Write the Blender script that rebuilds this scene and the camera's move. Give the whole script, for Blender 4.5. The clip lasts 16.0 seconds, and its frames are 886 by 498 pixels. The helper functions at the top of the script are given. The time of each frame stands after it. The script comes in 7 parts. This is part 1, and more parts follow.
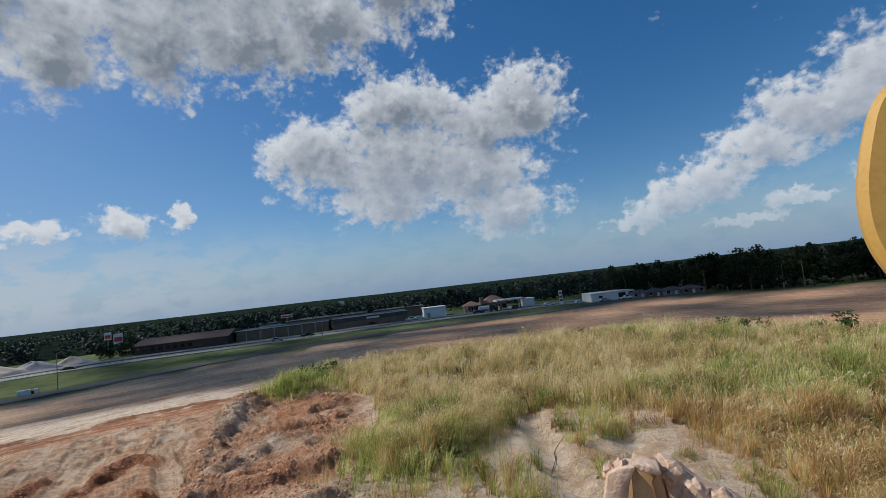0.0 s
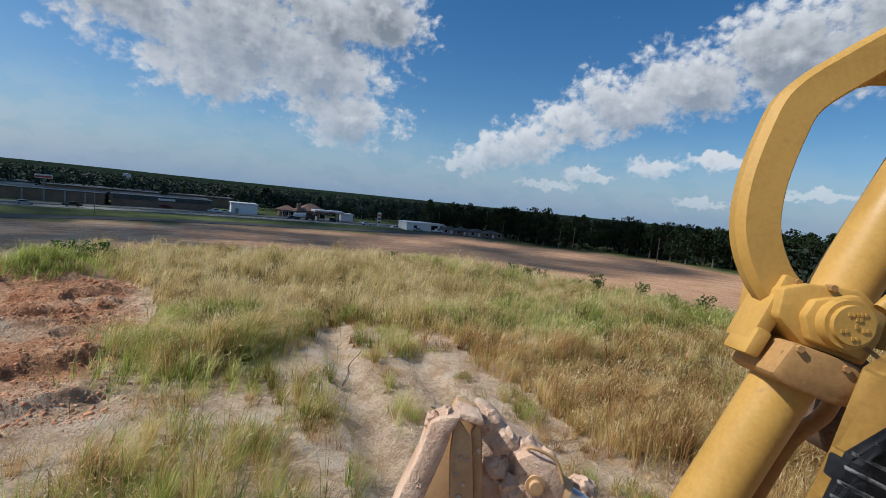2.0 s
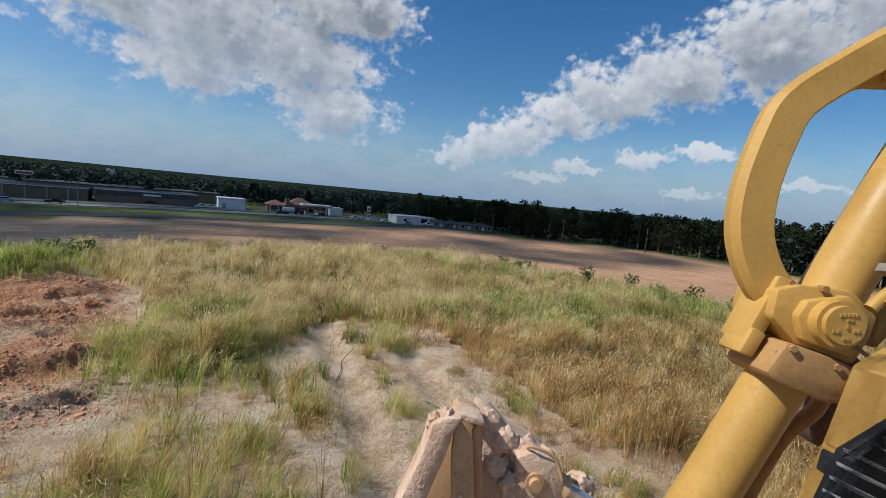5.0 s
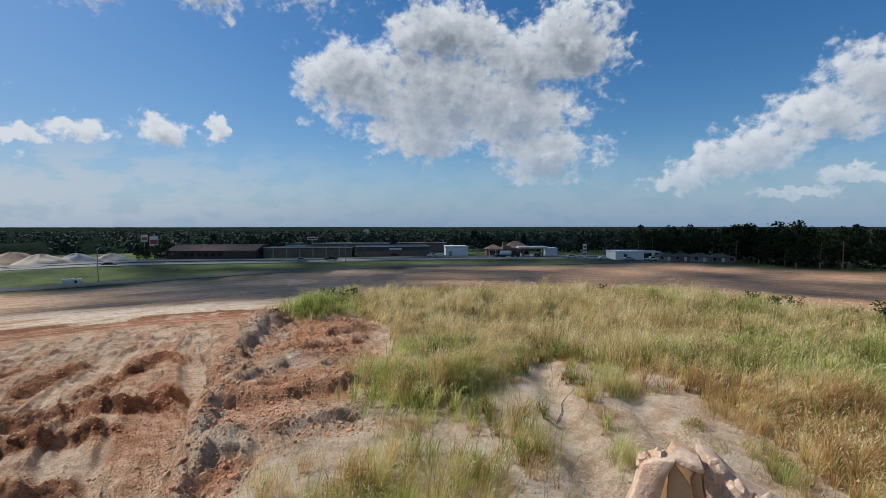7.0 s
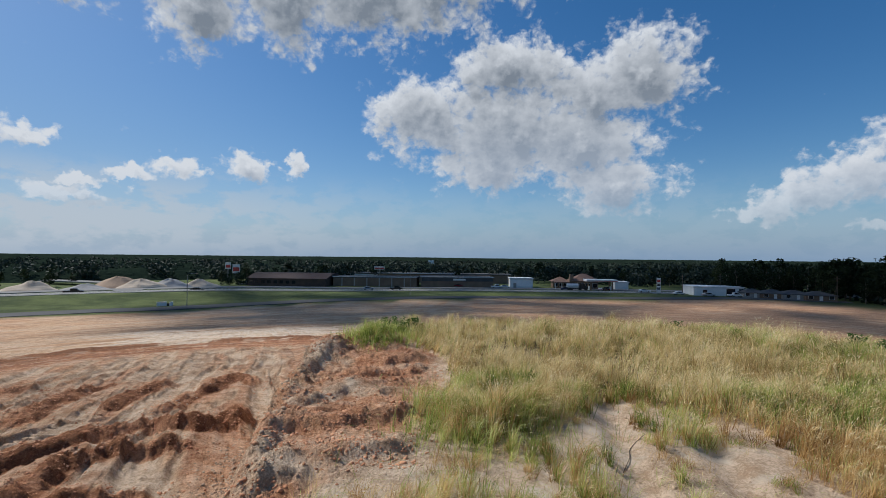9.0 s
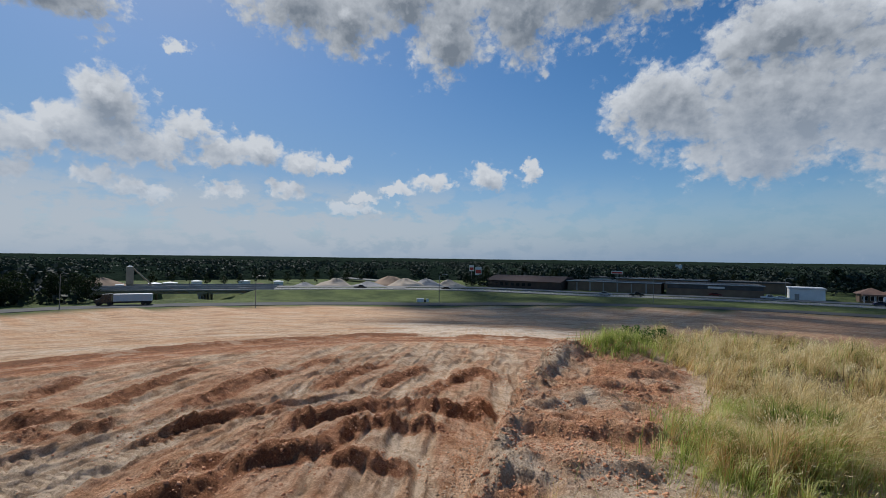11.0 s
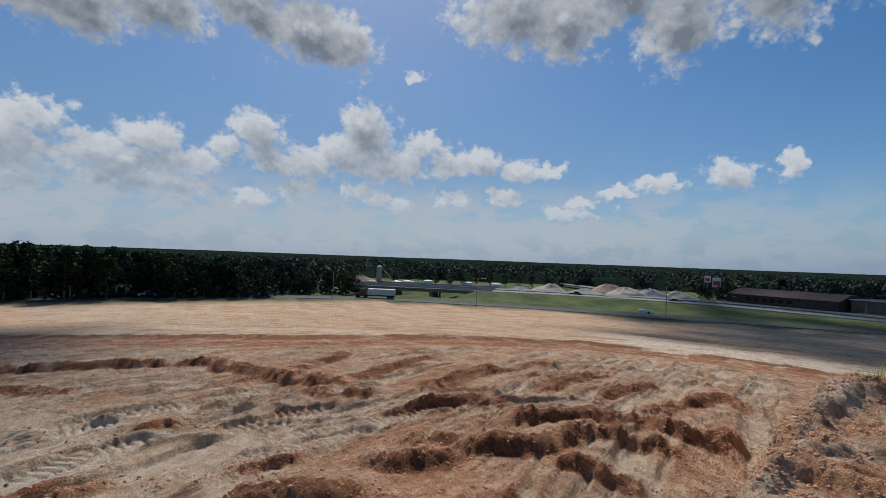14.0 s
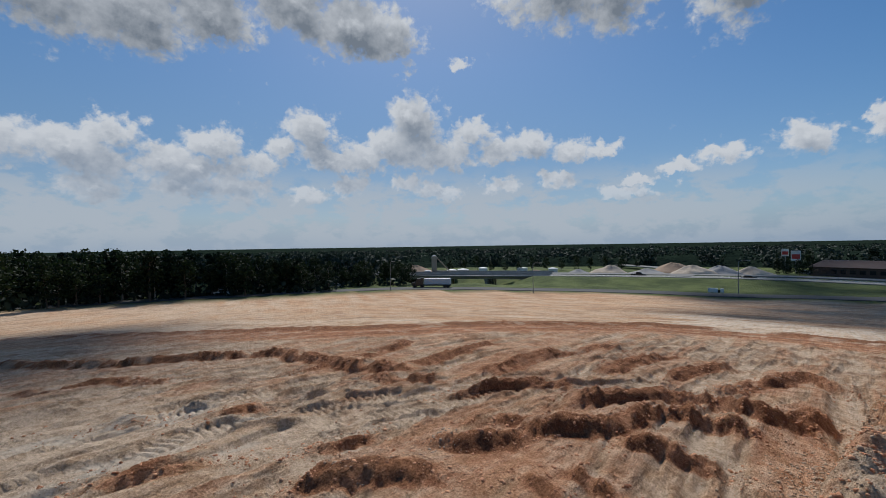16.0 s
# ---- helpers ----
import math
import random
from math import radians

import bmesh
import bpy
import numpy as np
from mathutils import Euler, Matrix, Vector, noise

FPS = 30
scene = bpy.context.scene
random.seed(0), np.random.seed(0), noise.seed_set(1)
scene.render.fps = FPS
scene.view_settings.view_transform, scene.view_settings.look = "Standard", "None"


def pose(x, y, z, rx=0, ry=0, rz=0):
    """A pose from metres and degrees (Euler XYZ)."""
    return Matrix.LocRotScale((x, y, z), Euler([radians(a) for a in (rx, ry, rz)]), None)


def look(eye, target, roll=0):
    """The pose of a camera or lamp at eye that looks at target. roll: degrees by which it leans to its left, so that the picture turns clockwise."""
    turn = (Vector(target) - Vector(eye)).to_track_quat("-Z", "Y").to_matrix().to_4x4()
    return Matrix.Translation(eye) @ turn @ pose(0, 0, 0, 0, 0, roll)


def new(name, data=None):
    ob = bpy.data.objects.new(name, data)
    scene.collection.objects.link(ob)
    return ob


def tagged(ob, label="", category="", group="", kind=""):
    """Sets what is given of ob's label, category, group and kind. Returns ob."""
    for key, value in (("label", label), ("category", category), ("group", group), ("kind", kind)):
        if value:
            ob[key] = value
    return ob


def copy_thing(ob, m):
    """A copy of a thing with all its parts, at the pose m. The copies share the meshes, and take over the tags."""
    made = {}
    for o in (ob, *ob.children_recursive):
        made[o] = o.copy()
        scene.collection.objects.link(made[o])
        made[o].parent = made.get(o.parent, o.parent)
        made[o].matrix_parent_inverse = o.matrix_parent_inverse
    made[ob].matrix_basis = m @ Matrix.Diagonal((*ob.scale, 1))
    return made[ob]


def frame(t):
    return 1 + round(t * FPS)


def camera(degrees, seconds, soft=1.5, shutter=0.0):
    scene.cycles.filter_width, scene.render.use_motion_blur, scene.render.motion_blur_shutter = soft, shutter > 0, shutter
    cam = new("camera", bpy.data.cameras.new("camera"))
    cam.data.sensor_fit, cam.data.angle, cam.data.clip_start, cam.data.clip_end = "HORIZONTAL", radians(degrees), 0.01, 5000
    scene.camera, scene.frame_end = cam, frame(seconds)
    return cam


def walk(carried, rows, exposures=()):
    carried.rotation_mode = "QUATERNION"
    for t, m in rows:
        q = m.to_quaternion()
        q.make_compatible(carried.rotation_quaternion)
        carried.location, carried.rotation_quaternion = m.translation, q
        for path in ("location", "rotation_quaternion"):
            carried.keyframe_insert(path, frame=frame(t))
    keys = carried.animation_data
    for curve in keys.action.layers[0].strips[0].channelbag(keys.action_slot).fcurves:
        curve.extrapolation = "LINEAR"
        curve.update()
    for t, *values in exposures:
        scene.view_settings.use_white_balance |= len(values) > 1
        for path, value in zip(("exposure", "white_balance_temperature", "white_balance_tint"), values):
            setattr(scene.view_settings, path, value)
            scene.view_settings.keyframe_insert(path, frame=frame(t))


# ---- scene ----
cam = camera(88.15, 16.0, soft=0.7)
PATH = [
    (0.0, pose(0.029, -0.364, 3.213, 94.66, 6.49, -3.04)),
    (0.5, pose(-0.009, -0.190, 3.245, 96.81, 3.72, -6.97)),
    (1.0, pose(-0.032, -0.097, 3.221, 95.93, -1.05, -13.79)),
    (1.5, pose(-0.017, -0.028, 3.224, 88.11, -3.08, -20.10)),
    (2.0, pose(-0.010, 0.030, 3.200, 84.16, -5.83, -24.90)),
    (2.5, pose(0.013, 0.063, 3.203, 83.90, -6.38, -30.31)),
    (3.0, pose(0.038, 0.087, 3.200, 83.91, -6.33, -33.54)),
    (3.2, pose(0.044, 0.094, 3.196, 83.88, -6.35, -34.40)),
    (5.3, pose(-0.050, 0.029, 3.235, 83.58, -4.63, -22.78)),
    (5.5, pose(-0.025, 0.018, 3.234, 83.78, -4.08, -20.03)),
    (6.0, pose(-0.005, -0.071, 3.233, 84.41, -2.94, -11.79)),
    (6.5, pose(0.002, -0.100, 3.243, 85.58, -0.87, -5.57)),
    (7.0, pose(-0.024, -0.143, 3.254, 87.20, 0.04, 0.02)),
    (7.5, pose(0.034, -0.152, 3.262, 88.54, 0.45, 1.59)),
    (8.0, pose(0.081, -0.144, 3.258, 90.12, 0.22, 3.32)),
    (8.2, pose(0.088, -0.151, 3.260, 90.47, 0.10, 3.67)),
    (10.3, pose(0.079, 0.126, 3.183, 91.58, -1.18, 27.35)),
    (10.5, pose(0.060, 0.125, 3.187, 91.25, -0.96, 31.36)),
    (11.0, pose(-0.036, 0.107, 3.224, 91.17, -0.73, 36.78)),
    (11.5, pose(-0.107, 0.107, 3.199, 91.14, -1.12, 43.95)),
    (12.0, pose(-0.137, 0.072, 3.170, 90.72, -0.94, 50.88)),
    (12.5, pose(-0.181, 0.054, 3.143, 90.48, 1.48, 57.75)),
    (13.0, pose(-0.226, -0.002, 3.146, 91.95, 0.00, 62.09)),
    (13.5, pose(-0.210, -0.051, 3.145, 92.14, -1.70, 62.02)),
    (14.0, pose(-0.201, -0.064, 3.110, 91.21, -2.09, 63.21)),
    (14.5, pose(-0.205, -0.084, 3.101, 89.88, -1.84, 65.50)),
    (15.0, pose(-0.213, -0.108, 3.065, 89.09, 1.04, 66.63)),
    (15.5, pose(-0.200, -0.129, 3.067, 89.17, 1.31, 69.04)),
    (16.0, pose(-0.139, -0.155, 3.058, 89.64, 0.86, 69.92)),
]
EXPOSURES = [(0.0, -0.28, 6150, 10), (1.0, -0.24, 6150, 10), (2.0, -0.15, 6150, 10), (8.0, -0.15, 6150, 10), (10.5, -0.30, 6150, 10), (16.0, -0.42, 6150, 10)]
walk(cam, PATH, EXPOSURES)

# ---- world: clear blue sky with scattered cumulus, one sun ----
SUN_BEARING, SUN_HEIGHT = 74.0, 47.0      # degrees to the left of +y, and above the horizon


def bearing(b, r, z=0.0):
    """The place at that bearing (degrees to the left of +y) and distance."""
    return Vector((-math.sin(radians(b)) * r, math.cos(radians(b)) * r, z))


class Nodes:
    """A node tree with short ways to add and link nodes."""

    def __init__(self, tree):
        self.tree = tree

    def add(self, kind):
        return self.tree.nodes.new(kind)

    def link(self, a, b):
        self.tree.links.new(a, b)

    def feed(self, socket, value):
        if isinstance(value, bpy.types.NodeSocket):
            self.link(value, socket)
        elif value is not None:
            socket.default_value = value

    def math(self, op, a, b=None, c=None, clamp=False):
        node = self.add("ShaderNodeMath")
        node.operation, node.use_clamp = op, clamp
        for socket, value in zip(node.inputs, (a, b, c)):
            self.feed(socket, value)
        return node.outputs[0]

    def vec(self, op, a, b=None):
        node = self.add("ShaderNodeVectorMath")
        node.operation = op
        self.feed(node.inputs[0], a)
        self.feed(node.inputs[1], b)
        return node.outputs["Value"] if op in ("LENGTH", "DOT_PRODUCT") else node.outputs[0]

    def mix(self, fac, a, b, blend="MIX"):
        node = self.add("ShaderNodeMix")
        node.data_type, node.blend_type = "RGBA", blend
        self.feed(node.inputs["Factor"], fac)
        for socket, value in ((node.inputs[6], a), (node.inputs[7], b)):
            self.feed(socket, (*value, 1) if isinstance(value, tuple) and len(value) == 3 else value)
        return node.outputs[2]

    def noise(self, vector, scale, detail=4.0, rough=0.55, warp=0.0):
        node = self.add("ShaderNodeTexNoise")
        self.feed(node.inputs["Vector"], vector)
        node.inputs["Scale"].default_value, node.inputs["Detail"].default_value = scale, detail
        node.inputs["Roughness"].default_value, node.inputs["Distortion"].default_value = rough, warp
        return node.outputs["Fac"]

    def add_turned(self, vector, degrees):
        node = self.add("ShaderNodeVectorRotate")
        node.rotation_type = "Z_AXIS"
        self.feed(node.inputs["Vector"], vector)
        node.inputs["Angle"].default_value = radians(degrees)
        return node.outputs[0]

    def span(self, value, lo, hi, to_lo=0.0, to_hi=1.0, soft=True):
        node = self.add("ShaderNodeMapRange")
        node.interpolation_type = "SMOOTHSTEP" if soft else "LINEAR"
        self.feed(node.inputs[0], value)
        for k, v in enumerate((lo, hi, to_lo, to_hi)):
            node.inputs[k + 1].default_value = v
        return node.outputs[0]


# Each cloud: bearing, height, half width, half height of its swellings, in degrees.
CLOUDS = {
    "big": ((-1, 15.7, 15.5, 6.8), (-15.5, 20.5, 7, 5.2), (11, 17, 7.5, 5), (-12, 8.6, 7.5, 3.6), (-8, 14, 10, 5.5), (2.4, 11.6, 9, 4), (0, 22.5, 9, 3.4), (-10, 19.5, 6.5, 4.6)),
    "streak": ((-27, 5.0, 4, 1.3), (-30.2, 6.6, 4, 2.1), (-34.5, 8.6, 5, 2.8), (-39.5, 10.4, 5.5, 3.1), (-45, 13, 6.5, 4.0), (-52, 15.5, 7.5, 4.6), (-60, 17.5, 9, 5.2), (-69, 19.5, 11, 5.2)),
    "wisps": ((-37.3, 3.4, 5, .6), (-42, 4.6, 4, .8), (-48.5, 6.0, 3.4, 1.1), (-54.5, 7.0, 3.8, 1.0), (-64.4, 4.1, 4, .6), (-54.2, 2.8, 3.2, .5)),
    "puffs": ((31.1, 10.4, 3, 1.9), (26.1, 11.2, 1.3, 2), (38.2, 9.6, 2.6, 1.4), (42.8, 8.5, 2.2, 1.0), (46.5, 7.6, 2.0, 0.7), (50.6, 10.8, 2.0, 1.2)),
    "overhead": ((56, 29, 8, 5.0), (49.5, 28, 6, 5.2), (42, 31, 9, 6.2), (36.5, 26.8, 5.5, 6.4), (28, 29, 8, 7.0), (19, 30.5, 10, 6.6), (9, 32, 10, 6.8), (-1, 36, 10, 7.2), (48, 37, 16, 8), (25, 38, 22, 8)),
    "tower": ((73, 15.8, 3.8, 3.2), (73.5, 12.2, 4.6, 3.2), (66, 13.6, 3.2, 1.8), (59, 12, 4.6, 2.2), (54.5, 11.1, 3.0, 1.9), (79.5, 11, 4.0, 2.2), (85.6, 13.8, 4.4, 2.3), (84, 10.7, 4.4, 1.6), (69.5, 11.4, 3.8, 2.0), (63, 11.8, 3.4, 1.8), (77, 12.4, 3.0, 2.2)),
    "bank": ((109.5, 10.6, 4.6, 2.4), (106, 12.4, 3.4, 1.6), (114, 10, 4, 2.2), (101.5, 9.8, 4.8, 2.4), (96, 11.5, 4.3, 2.2), (92.4, 9.4, 3.4, 2.0), (93.5, 6.6, 3.4, 1.6), (120, 10, 6, 3), (105.5, 9.0, 4, 1.9), (97.5, 8.8, 4, 1.9), (89, 11.6, 2.6, 1.6)),
    "low": ((56.5, 8.2, 2.8, 1.2), (63, 7.4, 3, 1.2), (70, 6.6, 3, 1.2), (74.5, 8.0, 2.2, 1.4), (81.5, 7.2, 2.0, 1.6), (86, 6.2, 3, 1.4), (99, 6.6, 5, 1.5), (107, 6.4, 4, 1.3), (48, 6.0, 3, 0.9)),
    "high_bank": ((112, 24, 9, 4.6), (104, 23.5, 9, 4.6), (97, 24.5, 7, 3.8), (88, 27.2, 7, 4.0), (81, 25.5, 7, 4.0), (75.6, 24, 4.0, 3.4), (100, 31, 20, 6), (84, 32, 10, 5), (122, 24, 10, 6), (67.5, 21.5, 1.4, 1.0)),
}


def cloud_thickness():
    """Node group: a direction as (bearing, height, 0) in degrees and the way itself; gives the clouds' thickness there."""
    tree = bpy.data.node_groups.new("cloud_thickness", "ShaderNodeTree")
    tree.interface.new_socket("Place", in_out="INPUT", socket_type="NodeSocketVector")
    tree.interface.new_socket("Thickness", in_out="OUTPUT", socket_type="NodeSocketFloat")
    tree.interface.new_socket("Body", in_out="OUTPUT", socket_type="NodeSocketFloat")
    n = Nodes(tree)
    place = n.add("NodeGroupInput").outputs[0]
    wide = n.add("ShaderNodeTexNoise")
    n.link(place, wide.inputs["Vector"])
    wide.inputs["Scale"].default_value, wide.inputs["Detail"].default_value = 0.16, 3
    shifted = n.vec("ADD", place, n.vec("MULTIPLY", n.vec("SUBTRACT", wide.outputs["Color"], (0.5, 0.5, 0.5)), (3.0, 2.2, 0.0)))
    billow = n.add("ShaderNodeTexNoise")
    n.link(place, billow.inputs["Vector"])
    billow.inputs["Scale"].default_value, billow.inputs["Detail"].default_value = 0.95, 5
    shifted = n.vec("ADD", shifted, n.vec("MULTIPLY", n.vec("SUBTRACT", billow.outputs["Color"], (0.5, 0.5, 0.5)), (3.3, 2.9, 0.0)))
    best = None
    for swells in CLOUDS.values():
        for b, h, w, t in swells:
            away = n.vec("LENGTH", n.vec("MULTIPLY", n.vec("SUBTRACT", shifted, (b, h, 0)), (0.95 / w, 0.95 / t, 0)))
            here = n.math("SUBTRACT", 1.0, away)
            best = here if best is None else n.math("SMOOTH_MAX", best, here, 0.36)
    # the rest of the sky, behind the walk: loose cumulus of the same kind
    sep = n.add("ShaderNodeSeparateXYZ")
    n.link(place, sep.inputs[0])
    side = n.math("ABSOLUTE", n.math("SUBTRACT", sep.outputs[0], 20.0))
    elsewhere = n.math("MULTIPLY", n.span(n.math("MAXIMUM", n.math("SUBTRACT", side, 105.0), n.math("SUBTRACT", sep.outputs[1], 36.0)), 0, 8), n.span(n.noise(place, 0.05, 2), 0.42, 0.75, -0.6, 0.6))
    best = n.math("MAXIMUM", best, n.math("SUBTRACT", elsewhere, 0.35))
    stretched = n.vec("MULTIPLY", place, (0.8, 1.0, 1.0))
    coarse, fine = n.noise(stretched, 0.26, 3, 0.5), n.noise(stretched, 1.1, 7, 0.6)
    cells = n.add("ShaderNodeTexVoronoi")
    cells.feature = "SMOOTH_F1"
    n.link(stretched, cells.inputs["Vector"])
    cells.inputs["Scale"].default_value, cells.inputs["Smoothness"].default_value = 0.42, 0.5
    cells.inputs["Detail"].default_value, cells.inputs["Roughness"].default_value = 2.0, 0.5
    rough = n.math("ADD", n.math("MULTIPLY", n.math("SUBTRACT", coarse, 0.5), 0.7), n.math("MULTIPLY", n.math("SUBTRACT", 0.45, cells.outputs["Distance"]), 0.55))
    body = n.math("ADD", n.math("ADD", best, rough), 0.07)
    # the fine curls matter at the edge alone
    knobs = n.add("ShaderNodeTexVoronoi")
    knobs.feature = "SMOOTH_F1"
    n.link(n.vec("ADD", stretched, n.vec("MULTIPLY", n.vec("SUBTRACT", billow.outputs["Color"], (0.5, 0.5, 0.5)), (1.6, 1.6, 0.0))), knobs.inputs["Vector"])
    knobs.inputs["Scale"].default_value, knobs.inputs["Smoothness"].default_value = 1.25, 0.35
    knobs.inputs["Detail"].default_value, knobs.inputs["Roughness"].default_value = 2.0, 0.6
    curls = n.math("ADD", n.math("MULTIPLY", n.math("SUBTRACT", fine, 0.5), 0.58), n.math("MULTIPLY", n.math("SUBTRACT", 0.55, knobs.outputs["Distance"]), 0.26))
    curls = n.math("MULTIPLY", curls, n.span(body, -0.50, -0.12))
    out = n.add("NodeGroupOutput")
    n.link(n.math("ADD", body, curls), out.inputs[0])
    n.link(n.math("ADD", body, n.math("MULTIPLY", curls, 0.32)), out.inputs[1])
    return tree


def build_sky():
    world = bpy.data.worlds.new("sky")
    scene.world, world.use_nodes = world, True
    n = Nodes(world.node_tree)
    way = n.add("ShaderNodeTexCoord").outputs["Generated"]
    sky = n.add("ShaderNodeTexSky")
    sky.sky_type, sky.sun_disc = "NISHITA", False
    sky.sun_elevation, sky.sun_rotation = radians(SUN_HEIGHT), radians(-SUN_BEARING)
    sky.altitude, sky.air_density, sky.dust_density, sky.ozone_density = 100.0, 1.0, 0.6, 2.5
    blue = n.add("ShaderNodeHueSaturation")
    blue.inputs["Saturation"].default_value, blue.inputs["Value"].default_value = 1.33, 1.03
    n.link(sky.outputs[0], blue.inputs["Color"])
    sep = n.add("ShaderNodeSeparateXYZ")
    n.link(way, sep.inputs[0])
    az = n.math("MULTIPLY", n.math("ARCTAN2", n.math("MULTIPLY", sep.outputs[0], -1.0), sep.outputs[1]), 57.2958)
    el = n.math("MULTIPLY", n.math("ARCSINE", sep.outputs[2]), 57.2958)
    place = n.add("ShaderNodeCombineXYZ")
    n.link(az, place.inputs[0])
    n.link(el, place.inputs[1])
    group = cloud_thickness()
    here, there = n.add("ShaderNodeGroup"), n.add("ShaderNodeGroup")
    here.node_tree = there.node_tree = group
    n.link(place.outputs[0], here.inputs[0])
    n.link(n.vec("ADD", place.outputs[0], (1.0, 2.4, 0.0)), there.inputs[0])
    thick, body, above = here.outputs[0], here.outputs[1], there.outputs[1]
    cover = n.span(thick, -0.30, 0.22)
    close = n.add("ShaderNodeGroup")
    close.node_tree = group
    n.link(n.vec("ADD", place.outputs[0], (0.35, 0.8, 0.0)), close.inputs[0])
    lit = n.math("ADD", n.math("MULTIPLY", n.math("SUBTRACT", body, above), 0.62), n.math("MULTIPLY", n.math("SUBTRACT", thick, close.outputs[0]), 0.42))
    lit = n.math("ADD", lit, n.span(body, -0.1, 0.66, 0.86, 0.04, soft=False), clamp=True)
    # low clouds are seen through more air: their shaded sides pale
    dim = n.mix(n.span(el, 9.0, 21.0), (3.5, 4.05, 4.8), (2.25, 2.6, 3.05))
    tone = n.mix(lit, dim, (7.6, 7.8, 8.0))
    # nearer the horizon the clouds pale into the sky
    cover = n.math("MULTIPLY", cover, n.span(el, 0.5, 10.0, 0.35, 1.0))
    sunward = n.span(az, -10, 70)
    haze = n.math("ADD", n.math("MULTIPLY", n.span(el, -0.5, 9.0, 0.85, 0.0), n.math("SUBTRACT", 1.0, sunward)), n.math("MULTIPLY", n.math("MAXIMUM", n.span(el, -0.5, 38.0, 0.75, 0.0), n.span(el, -0.5, 10.0, 0.94, 0.3)), sunward))
    pale = n.mix(haze, blue.outputs[0], n.mix(n.math("MULTIPLY", sunward, n.span(el, 12.0, 2.0)), (2.2, 3.5, 5.3), (3.7, 4.75, 6.0)))
    # faint broken cloud low over the left hand
    veil = n.span(n.noise(n.vec("MULTIPLY", place.outputs[0], (0.22, 0.42, 1.0)), 1.0, 7, 0.6), 0.40, 0.54)
    veil = n.math("MULTIPLY", n.math("MULTIPLY", veil, n.span(el, -0.5, 2.5, 0.3, 1.0)), n.math("MULTIPLY", n.span(el, 10.5, 5.0), n.span(az, 5, 55, 0.12, 0.85)))
    pale = n.mix(veil, pale, (5.5, 6.0, 6.5))
    colour = n.mix(cover, pale, tone)
    ground = world.node_tree.nodes["Background"]
    n.link(colour, ground.inputs[0])
    ground.inputs[1].default_value = 0.1
    sun = new("sun", bpy.data.lights.new("sun", "SUN"))
    sun.data.energy, sun.data.angle, sun.data.color = 5.0, radians(0.5), (1.0, 0.95, 0.87)
    sun.matrix_world = look(bearing(SUN_BEARING, 100 * math.cos(radians(SUN_HEIGHT)), 100 * math.sin(radians(SUN_HEIGHT))), (0, 0, 0))


build_sky()

# ---- materials ----
def material(name, base, second, rough=0.8, metal=0.0, scale=3.0, fine=30.0, bump=0.3, depth=0.01, spots=None, spot_at=0.62, spot_scale=6.0, vary=0.0, spec=0.3):
    """A surface of two tones mixed at two scales, with relief, and spots of dirt or wear of their own shape."""
    m = bpy.data.materials.new(name)
    m.use_nodes = True
    n = Nodes(m.node_tree)
    shader = m.node_tree.nodes["Principled BSDF"]
    place = n.add("ShaderNodeTexCoord").outputs["Object"]
    wide, small = n.noise(place, scale, 4), n.noise(place, fine, 5, 0.6)
    colour = n.mix(n.span(n.math("ADD", n.math("MULTIPLY", wide, 0.65), n.math("MULTIPLY", small, 0.35)), 0.36, 0.64), base, second)
    if spots:
        colour = n.mix(n.span(n.noise(place, spot_scale, 6, 0.65), spot_at, spot_at + 0.08), colour, spots)
    if vary:
        tone = n.add("ShaderNodeHueSaturation")
        n.link(colour, tone.inputs["Color"])
        n.link(n.span(n.add("ShaderNodeObjectInfo").outputs["Random"], 0, 1, 1 - vary, 1 + vary, soft=False), tone.inputs["Value"])
        colour = tone.outputs[0]
    n.link(colour, shader.inputs["Base Color"])
    n.link(n.span(wide, 0.3, 0.7, max(rough - 0.1, 0.03), min(rough + 0.1, 1.0)), shader.inputs["Roughness"])
    shader.inputs["Metallic"].default_value, shader.inputs["Specular IOR Level"].default_value = metal, spec
    if bump:
        relief = n.add("ShaderNodeBump")
        relief.inputs["Strength"].default_value, relief.inputs["Distance"].default_value = bump, depth
        n.link(small, relief.inputs["Height"])
        n.link(relief.outputs[0], shader.inputs["Normal"])
    return m


